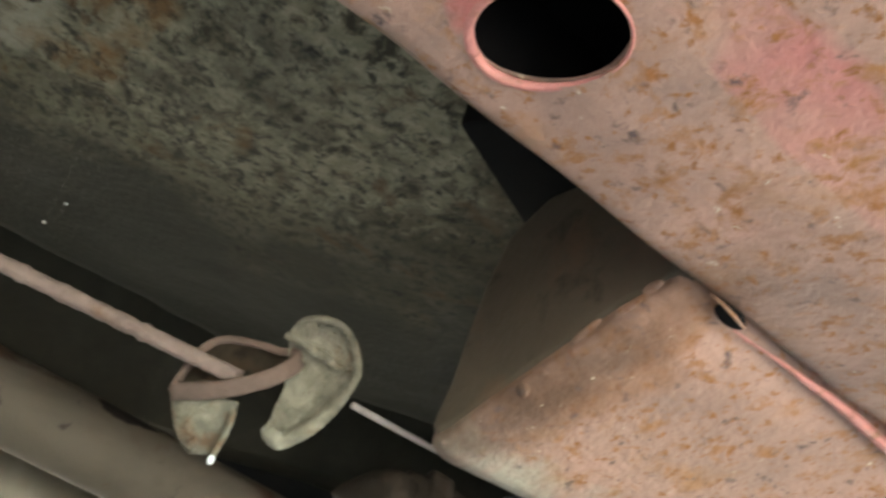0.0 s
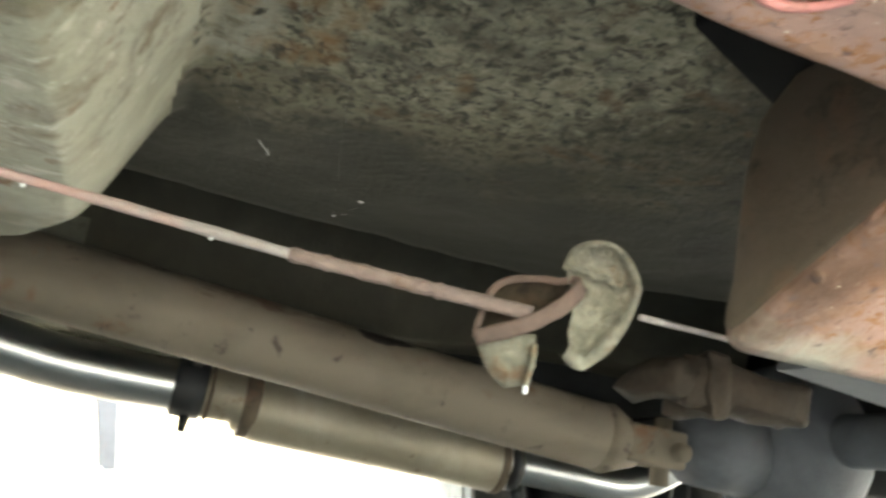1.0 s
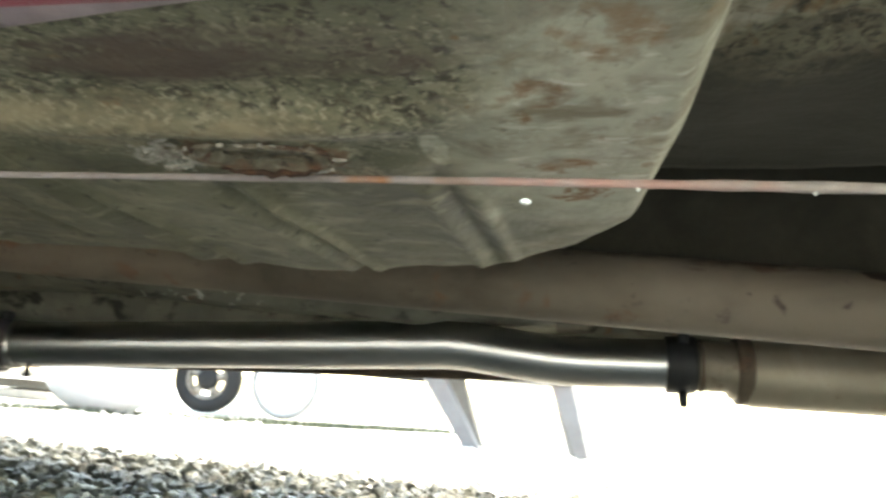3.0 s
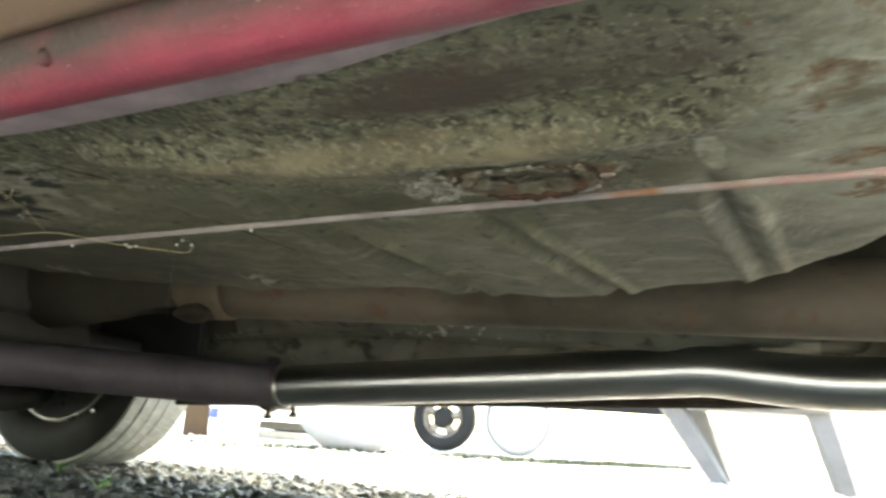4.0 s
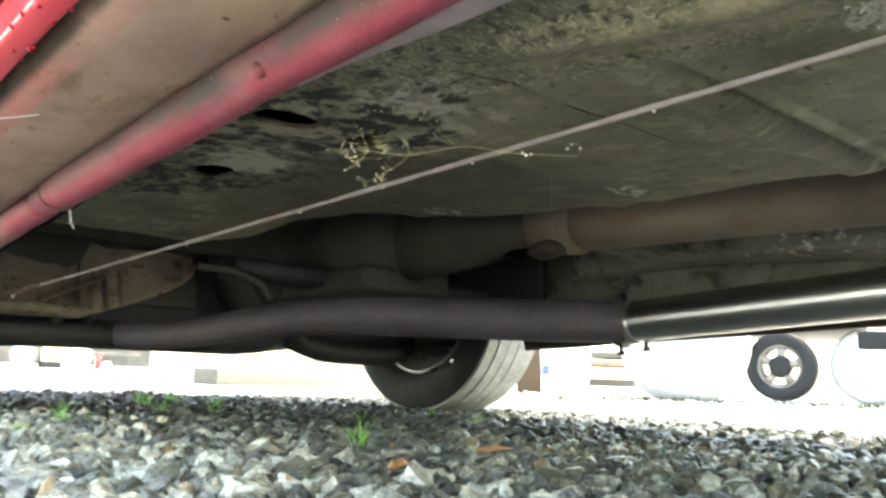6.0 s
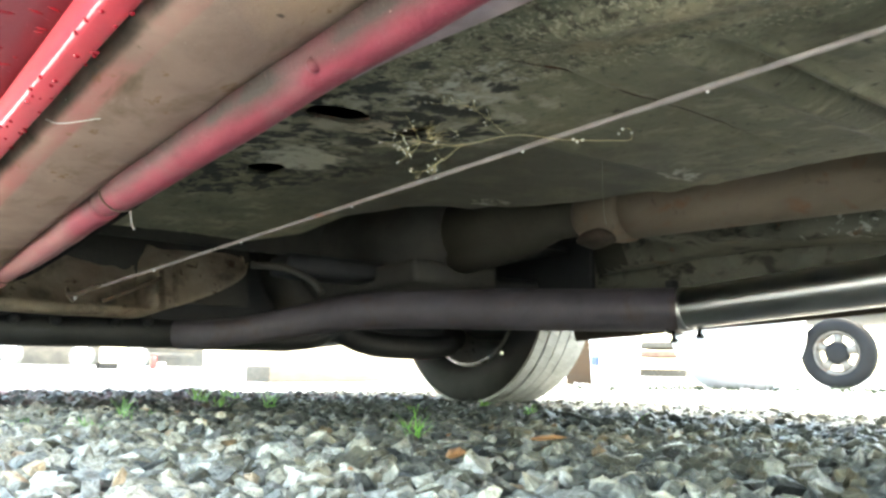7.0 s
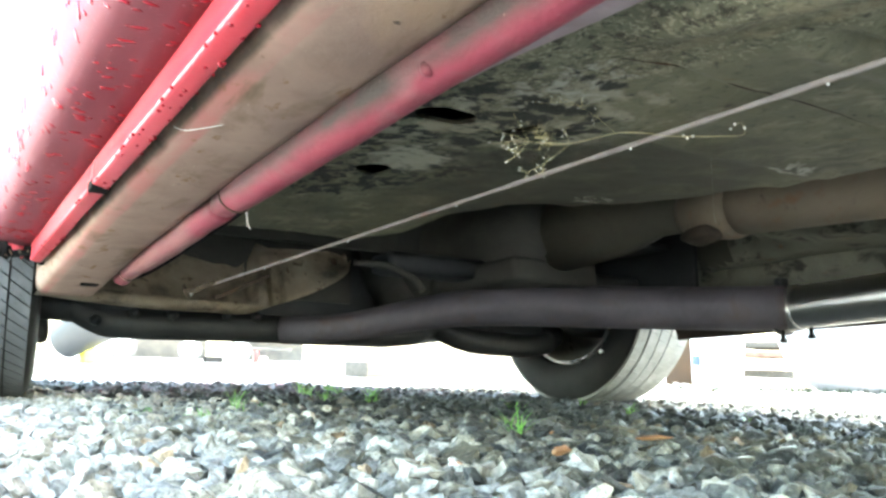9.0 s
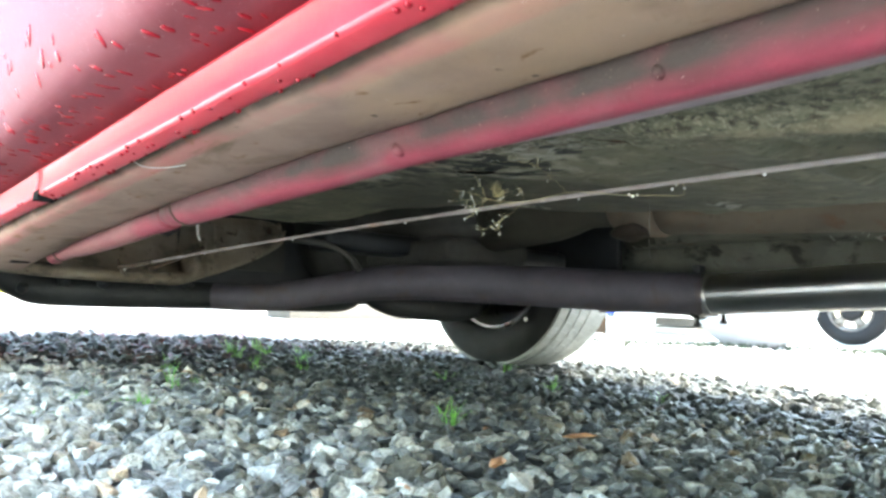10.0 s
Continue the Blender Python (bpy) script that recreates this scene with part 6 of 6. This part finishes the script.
def yard_wheel(center, r, width, turn, label, white=False, rubber="pale_rubber"):
    root = thing("loose_wheel", label, "wheel", Matrix.Translation(center) @ Matrix.Rotation(turn, 4, "Z"))
    h = width / 2
    q = 0.83 if white else 0.6
    bm = bmesh.new()
    lathe(bm, [(-h * 0.7, r * q), (-h, r * (q + 0.08)), (-h * 0.9, r * 0.95), (-h * 0.5, r), (h * 0.5, r), (h * 0.9, r * 0.95), (h, r * (q + 0.08)), (h * 0.7, r * q)], 40)
    part("tyre", bm, M[rubber if white else "charcoal"], root)
    bm = bmesh.new()
    if white:
        lathe(bm, [(-h * 0.75, r * (q + 0.01)), (-h * 0.6, r * (q - 0.06)), (-h * 0.2, r * 0.42), (-h * 0.35, r * 0.2), (-h * 0.4, 0.004), (h * 0.2, 0.004), (h * 0.3, r * 0.45), (h * 0.75, r * (q + 0.01))], 32)
    else:
        lathe(bm, [(-h * 0.8, r * (q + 0.02)), (-h * 0.85, r * q), (-h * 0.6, r * (q - 0.05)), (-h * 0.1, r * 0.5), (h * 0.6, r * 0.52), (h * 0.75, r * (q + 0.02))], 32)
    part("rim", bm, M["white" if white else "pale_rim"], root)
    bm = bmesh.new()
    sweep(bm, [(-h * 1.1, 0, 0), (-h * 0.95, 0, 0), (-h * 0.2, 0, 0)], [r * 0.12, r * 0.2, r * 0.34] if white else [r * 0.16, r * 0.3, r * 0.35], 18)
    part("hub", bm, M["white" if white else "charcoal"], root)
    if not white:
        for k in range(5):
            a = 2 * math.pi * k / 5 + 0.4
            bm = bmesh.new()
            sweep(bm, [(-h * 0.3, r * q * math.cos(a), r * q * math.sin(a)) for q in (0.22, 0.36, 0.53)], [r * 0.16, r * 0.12, r * 0.16], 10)
            part("spoke", bm, M["pale_rim"], root)
    return root


yard_wheel((5.72, 2.68, 0.24), 0.24, 0.13, 0.15, "small trailer wheel with a pale rim on gravel")
yard_wheel((6.05, 2.205, 0.262), 0.262, 0.14, 0.15, "pale wheel behind the trailer", True)
for x, y, r in ((2.52, 13.2, 0.2), (2.78, 13.25, 0.2), (3.82, 13.3, 0.19), (4.65, 13.3, 0.2)):
    yard_wheel((x, y, r), r, 0.18, 1.2, "weathered grey wheel of a parked trailer", True, "far_rubber")

# low trailer above the yard wheels
trailer = thing("trailer", "low rusty trailer frame parked behind the car", "trailer")
bm = bmesh.new()
box(bm, (5.6, 1.06, 0.355), (5.72, 2.13, 0.47), 0.01)
part("side_beam", bm, M["charcoal"], trailer)
bm = bmesh.new()
box(bm, (5.8, 2.2, 0.5), (7.2, 3.4, 0.56), 0.01)
part("deck", bm, M["wood"], trailer)
bm = bmesh.new()
box(bm, (5.56, 2.84, 0.3), (5.62, 2.95, 0.47), 0.012)
part("bracket", bm, M["brown"], trailer, "rusty bracket")

# white drum lying on its side, pail, boxes
M["drum"] = material("chalky_white_plastic", ((0.3, (0.3, 0.31, 0.32)), (0.7, (0.36, 0.37, 0.375))), 5, 5, (0.4, 0.6), 0, 0.05, 100)
bm = bmesh.new()
lathe(bm, [(-0.25, 0.0001), (-0.255, 0.2), (-0.24, 0.27), (-0.2, 0.31), (-0.14, 0.325), (0.14, 0.325), (0.2, 0.31), (0.24, 0.27), (0.25, 0.0001)], 48, closed=False)
tank = part("plastic_drum", bm, M["drum"], None, "white rounded plastic drum lying on gravel", m=pose(3.98, 2.42, 0.31, 0, 0, 30))
tagged(tank, category="drum")
for y, z in ((-0.21, 0.12), (-0.1, 0.14)):
    bm = bmesh.new()
    box(bm, (-0.27, y, z), (-0.24, y + 0.025, z + 0.03), 0.004)
    part("plug", bm, M["charcoal"], tank, "dark grey plug")
bm = bmesh.new()
sweep(bm, [(0, 0, 0), (0, 0, 0.01), (0, 0, 0.33), (0, 0, 0.35), (0, 0, 0.36)], [0.12, 0.125, 0.14, 0.148, 0.14], 32)
pail = part("pail", bm, M["white"], None, "white plastic pail on gravel", m=pose(3.62, 2.93, 0.0))
tagged(pail, category="bucket")
bm = bmesh.new()
box(bm, (-0.148, 0.005, 0.12), (-0.125, 0.045, 0.17), 0.003)
part("sticker", bm, M["blue"], pail, "blue sticker")
for x, y, sx, sy, sz, k, lab in ((3.79, 3.27, 0.16, 0.2, 0.34, "brown", "brown cardboard box standing on gravel"), (4.2, 6.0, 0.5, 0.35, 0.2, "block", "tan concrete block on the gravel"),
                                 (3.1, 5.0, 1.4, 0.2, 0.1, "wood", "bleached timber lying on the gravel")):
    bm = bmesh.new()
    box(bm, (-sx / 2, -sy / 2, 0), (sx / 2, sy / 2, sz), 0.008)
    tagged(part("box" if k == "brown" else "block" if k == "block" else "timber", bm, M[k], None, lab, m=pose(x, y, -0.008, 0, 0, 20)), category="box" if k == "brown" else "block" if k == "block" else "timber")
stack = thing("timber_stack", "bleached timber stack on the gravel", "timber", pose(5.4, 3.83, -0.008, 0, 0, 20))
for k in range(5):
    bm = bmesh.new()
    o = 0.05 * math.sin(k * 2.3)
    box(bm, (-0.36 + o, -0.2 - o * 0.4, 0.066 * k + (0.0 if k < 2 else 0.012)), (0.36 + o * 0.6, 0.2, 0.066 * k + 0.056), 0.004)
    part("board", bm, M["block" if k in (0, 2) else "wood" if k != 3 else "brown_beam"], stack)
bm = bmesh.new()
sweep(bm, [(0, 0, 0), (0, 0, 0.01), (0, 0, 0.5), (0, 0, 0.52)], [0.17, 0.18, 0.24, 0.25], 28)
tagged(part("grey_bucket", bm, M["slate"], None, "grey bucket tipped over in the yard", m=pose(1.35, 9.1, 0.19, 60, 0, 40)), category="bucket")
bm = bmesh.new()
box(bm, (-0.09, -0.06, 0), (0.09, 0.06, 0.16), 0.02)
tagged(part("fuel_can", bm, M["yellow"], None, "small yellow can on gravel", m=pose(1.6, 9.0, -0.01, 0, 0, 20)), category="can")

# parked frame with a red lamp in the row at the back
rack = thing("parked_frame", "pale parked trailer frame with a red lamp", "trailer")
for name, lo, hi, k in (("beam", (1.9, 13.6, 0.42), (6.2, 13.75, 0.5), "charcoal"), ("lamp", (5.28, 13.25, 0.37), (5.53, 13.32, 0.41), "lamp_red"), ("chock", (4.05, 13.2, 0.0), (4.35, 13.35, 0.1), "charcoal"), ("panel", (4.9, 13.8, 0.05), (6.0, 13.9, 0.38), "far"), ("panel", (2.4, 14.0, 0.05), (4.3, 14.1, 0.36), "far"), ("jack", (4.9, 13.3, 0.0), (4.98, 13.38, 0.22), "lamp_red"), ("foot", (5.02, 13.3, 0.0), (5.14, 13.38, 0.12), "white"), ("drawbar", (4.5, 13.35, 0.22), (5.6, 13.45, 0.28), "far")):
    bm = bmesh.new()
    box(bm, lo, hi, 0.01)
    part(name, bm, M[k], rack, "red tail lamp" if name == "lamp" else "")

# pale plastic chair with splayed, broad legs
def garden_chair():
    """A stacking chair: splayed channel-shaped legs under a seat with a skirt."""
    root = thing("garden_chair", "white plastic garden chair standing on sunlit gravel", "chair", pose(4.3, 0.42, 0))
    seat = [(-0.22, -0.3), (-0.2, -0.34), (0.2, -0.34), (0.22, -0.3), (0.22, 0.36), (0.2, 0.4), (-0.2, 0.4), (-0.22, 0.36)]
    bm = bmesh.new()
    rings = [[bm.verts.new((x * k, y * k, z)) for x, y in seat] for z, k in ((0.345, 1.0), (0.4, 1.02), (0.415, 0.98))]
    for a, c in zip(rings, rings[1:]):
        for k in range(8):
            bm.faces.new((a[k], a[(k + 1) % 8], c[(k + 1) % 8], c[k]))
    bm.faces.new(rings[0][::-1])
    bm.faces.new(rings[-1])
    part("seat", bm, M["pale_board"], root)
    bm = bmesh.new()
    box(bm, (0.2, -0.3, 0.4), (0.23, 0.36, 0.85), 0.01)
    part("backrest", bm, M["pale_board"], root)
    for (x0, y0), (x1, y1), half in (((-0.16, 0.36), (-0.2, 0.11), 0.06), ((0.16, 0.3), (0.24, 0.14), 0.06), ((-0.16, -0.29), (-0.2, -0.41), 0.055), ((0.18, -0.28), (0.24, -0.38), 0.045)):
        bm = bmesh.new()
        rows = []
        for t in (0.0, 0.12, 0.5, 0.88, 1.0):
            c = Vector((x0 + (x1 - x0) * t, y0 + (y1 - y0) * t, 0.37 * (1 - t)))
            wd = half * (1.15 - 0.4 * t)
            rows.append([bm.verts.new(c + Vector(q)) for q in ((0, -wd, 0), (-0.03, -wd * 0.7, 0), (-0.03, wd * 0.7, 0), (0, wd, 0), (0.008, wd * 0.9, 0), (-0.02, wd * 0.6, 0), (-0.02, -wd * 0.6, 0), (0.008, -wd * 0.9, 0))])
        for a, c in zip(rows, rows[1:]):
            for k in range(8):
                bm.faces.new((a[k], a[(k + 1) % 8], c[(k + 1) % 8], c[k]))
        bm.faces.new(rows[0])
        bm.faces.new(rows[-1][::-1])
        part("leg", bm, M["pale_board"], root, smooth=False)


garden_chair()


# ---------------------------------------------------------------- grass tufts
def tuft(x, y, n, h, seed):
    rnd = random.Random(seed)
    bm = bmesh.new()
    for k in range(n):
        a, lean, ln = rnd.uniform(0, 6.28), rnd.uniform(0.3, 1.1), h * rnd.uniform(0.45, 1.0)
        d, s = Vector((math.cos(a), math.sin(a), 0)), Vector((-math.sin(a), math.cos(a), 0))
        b = Vector((rnd.uniform(-0.012, 0.012), rnd.uniform(-0.012, 0.012), -0.006))
        rows = []
        for j in range(4):
            t = j / 3
            c = b + d * lean * ln * t * t + Vector((0, 0, ln * t * (1 - 0.25 * lean * t)))
            wd = 0.0015 * (1 - 0.85 * t)
            rows.append((bm.verts.new(c - s * wd), bm.verts.new(c + s * wd)))
        for p, q in zip(rows, rows[1:]):
            bm.faces.new((p[0], p[1], q[1], q[0]))
    return tagged(part("grass_tuft", bm, M["grass"], None, "small fresh green grass tuft between the stones", m=pose(x, y, 0)), category="grass", group="grass tufts")


for k, (x, y, n, h) in enumerate(((0.772, 1.03, 12, 0.058), (0.79, 1.05, 6, 0.04), (0.447, 1.318, 18, 0.036), (0.42, 1.34, 10, 0.022), (0.386, 1.389, 12, 0.026), (0.365, 1.4, 8, 0.02), (0.287, 1.27, 9, 0.02), (0.32, 1.242, 7, 0.022), (0.549, 1.477, 5, 0.055), (0.6, 1.5, 10, 0.03),
                                  (0.58, 1.566, 8, 0.05), (0.805, 1.69, 14, 0.045), (0.85, 1.8, 14, 0.045), (0.928, 1.729, 12, 0.035), (1.01, 1.88, 20, 0.06), (1.0, 2.04, 20, 0.06), (0.9, 2.0, 18, 0.055), (0.95, 2.15, 20, 0.06), (1.06, 2.22, 20, 0.06), (0.72, 1.95, 12, 0.035), (1.065, 1.372, 10, 0.03), (1.2, 1.23, 10, 0.042), (1.275, 1.3, 9, 0.04), (1.33, 1.08, 8, 0.035), (1.15, 1.5, 10, 0.035),
                                  (0.64, 1.75, 12, 0.03), (1.12, 2.1, 14, 0.045), (2.3, 1.7, 14, 0.05), (1.45, 1.62, 10, 0.04))):
    tuft(x, y, n, h, 40 + k)


def grass_strip():
    """Low weeds in a thin line across the yard, darkened to stand for a shadow."""
    rnd = random.Random(77)
    bm = bmesh.new()
    for k in range(4200):
        t = rnd.random()
        b = Vector((2.9 + 4.2 * t, 2.62 - 1.5 * t + rnd.gauss(0, 0.05), -0.01))
        a, ln = rnd.uniform(0, 6.28), rnd.uniform(0.015, 0.05)
        d, s = Vector((math.cos(a), math.sin(a), 0)), Vector((-math.sin(a), math.cos(a), 0)) * 0.006
        tip = b + d * ln * 0.5 + Vector((0, 0, ln))
        bm.faces.new([bm.verts.new(p) for p in (b - s, b + s, tip)])
    tagged(part("weed_strip", bm, M["weeds"], None, "thin line of low weeds, darkened for a shadow on gravel", kind="stuff"), category="grass")


# green darkened so the strip carries the shadow line in its colour
M["weeds"] = material("shadow_dark_weeds", ((0.3, (0.012, 0.02, 0.008)), (0.7, (0.03, 0.045, 0.016))), 60, 3, (0.5, 0.7), 0, 0)
grass_strip()


# ---------------------------------------------------------------- crushed stone
def stone_shape(seed, fine=True):
    """A broken, angular stone; the fine ones carry chipped relief."""
    rnd = random.Random(seed)
    bm = bmesh.new()
    for k in range(12):
        v = Vector([rnd.gauss(0, 1) for _ in range(3)]).normalized()
        bm.verts.new((v.x * rnd.uniform(0.8, 1.15), v.y * rnd.uniform(0.55, 0.95), v.z * rnd.uniform(0.34, 0.66)))
    r = bmesh.ops.convex_hull(bm, input=bm.verts[:])
    bmesh.ops.delete(bm, geom=[g for g in r["geom_interior"] if isinstance(g, bmesh.types.BMVert)], context="VERTS")
    if fine:
        bmesh.ops.subdivide_edges(bm, edges=bm.edges[:], cuts=1, use_grid_fill=True)
        for v in bm.verts:
            v.co *= 1 + 0.13 * noise.noise(v.co * 1.7 + Vector((seed * 3.1, 0, 0))) + 0.07 * noise.noise(v.co * 4.5 + Vector((0, seed * 2.3, 0)))
        bmesh.ops.triangulate(bm, faces=bm.faces[:])
    me = bpy.data.meshes.new("stone")
    bmesh.ops.recalc_face_normals(bm, faces=bm.faces[:])
    bm.to_mesh(me)
    bm.free()
    me.materials.append(M["stone_piece"])
    return me


SHAPES = [stone_shape(s) for s in range(18)]
COARSE = [stone_shape(s, False) for s in range(18)]
PALE = [me.copy() for me in SHAPES]
for me in PALE:
    me.materials.clear()
    me.materials.append(M["pale_piece"])
CO = [[np.array([v.co[:] for v in me.vertices]) for me in kind] for kind in (SHAPES, COARSE)]
FA = [[[tuple(p.vertices) for p in me.polygons] for me in kind] for kind in (SHAPES, COARSE)]


def stone_pose(rnd, x, y, r, z):
    return Matrix.Translation((x, y, z)) @ Euler((rnd.gauss(0, 0.42), rnd.gauss(0, 0.42), rnd.uniform(0, 6.28))).to_matrix().to_4x4() @ Matrix.Diagonal((r, r, r, 1))


def stones():
    rnd = random.Random(3)
    heaps = ([[], [], 0], [[], [], 0], [[], [], 0], [[], [], 0])
    single = 0

    def add(k, m):
        edge = rnd.random()
        px, py = m.translation.x, m.translation.y
        # tone by painted light: sunlit, under-engine shade, open side, else plain
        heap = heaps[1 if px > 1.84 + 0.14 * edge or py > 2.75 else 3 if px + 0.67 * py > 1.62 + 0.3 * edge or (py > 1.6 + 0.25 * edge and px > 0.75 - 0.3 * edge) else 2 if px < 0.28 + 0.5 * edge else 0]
        far = int(m.translation.x > 1.2 or m.translation.y > 1.5)
        a = CO[far][k] @ np.array(m.to_3x3()).T + np.array(m.translation)
        heap[0].append(a)
        heap[1].extend(tuple(i + heap[2] for i in f) for f in FA[far][k])
        heap[2] += len(a)
    for x0, x1, y0, y1, step, r0, r1 in ((-0.45, -0.1, 0.2, 2.1, 0.03, 0.012, 0.02), (-0.1, 1.35, 0.45, 2.1, 0.0182, 0.0095, 0.0182), (1.35, 2.6, 0.0, 2.6, 0.026, 0.012, 0.02), (-0.1, 1.35, 2.1, 3.2, 0.034, 0.014, 0.022), (2.6, 4.2, -0.4, 3.2, 0.05, 0.018, 0.03)):
        y = y0
        while y < y1:
            x = x0
            while x < x1:
                px, py = x + rnd.uniform(-0.45, 0.45) * step, y + rnd.uniform(-0.45, 0.45) * step
                r = rnd.uniform(r0, r1) * (rnd.uniform(1.15, 1.5) if rnd.random() < 0.14 else 1)
                k = rnd.randrange(len(SHAPES))
                m = stone_pose(rnd, px, py, r, rnd.uniform(-0.008, 0.004))
                if 0.3 < px < 0.9 and 0.58 < py < 0.82 and single < 300 and r > 0.0125:
                    ob = new("stone", (PALE if px < 0.28 + 0.5 * rnd.random() else SHAPES)[k])
                    ob.matrix_basis = m
                    ob.parent = ground
                    single += 1
                else:
                    add(k, m)
                x += step
            y += step
    for heap, mat, label in zip(heaps, ("stone", "sunlit_stone", "pale_stone", "shaded_stone"), ("loose grey crushed stone", "crushed stone lightened for the sunlit yard", "crushed stone lightened for daylight at the open side", "crushed stone darkened for shade under the engine")):
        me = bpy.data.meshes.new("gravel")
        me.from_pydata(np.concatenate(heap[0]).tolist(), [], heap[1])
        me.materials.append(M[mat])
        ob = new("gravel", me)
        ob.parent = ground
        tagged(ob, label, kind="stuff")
    for x, y, r, a, thin in ((0.617, 0.762, 0.018, 0.5, 0.62), (0.828, 0.84, 0.026, -0.35, 0.3), (0.47, 0.72, 0.008, 1.4, 0.4), (0.75, 0.93, 0.008, 0.7, 0.5)):
        me = SHAPES[2].copy()
        me.materials.clear()
        me.materials.append(M["orange_stone"])
        ob = new("stone", me)
        ob.matrix_basis = Matrix.Translation((x, y, 0.011)) @ Matrix.Rotation(a, 4, "Z") @ Matrix.Diagonal((r, r * thin, r * thin, 1))
        ob.parent = ground


stones()
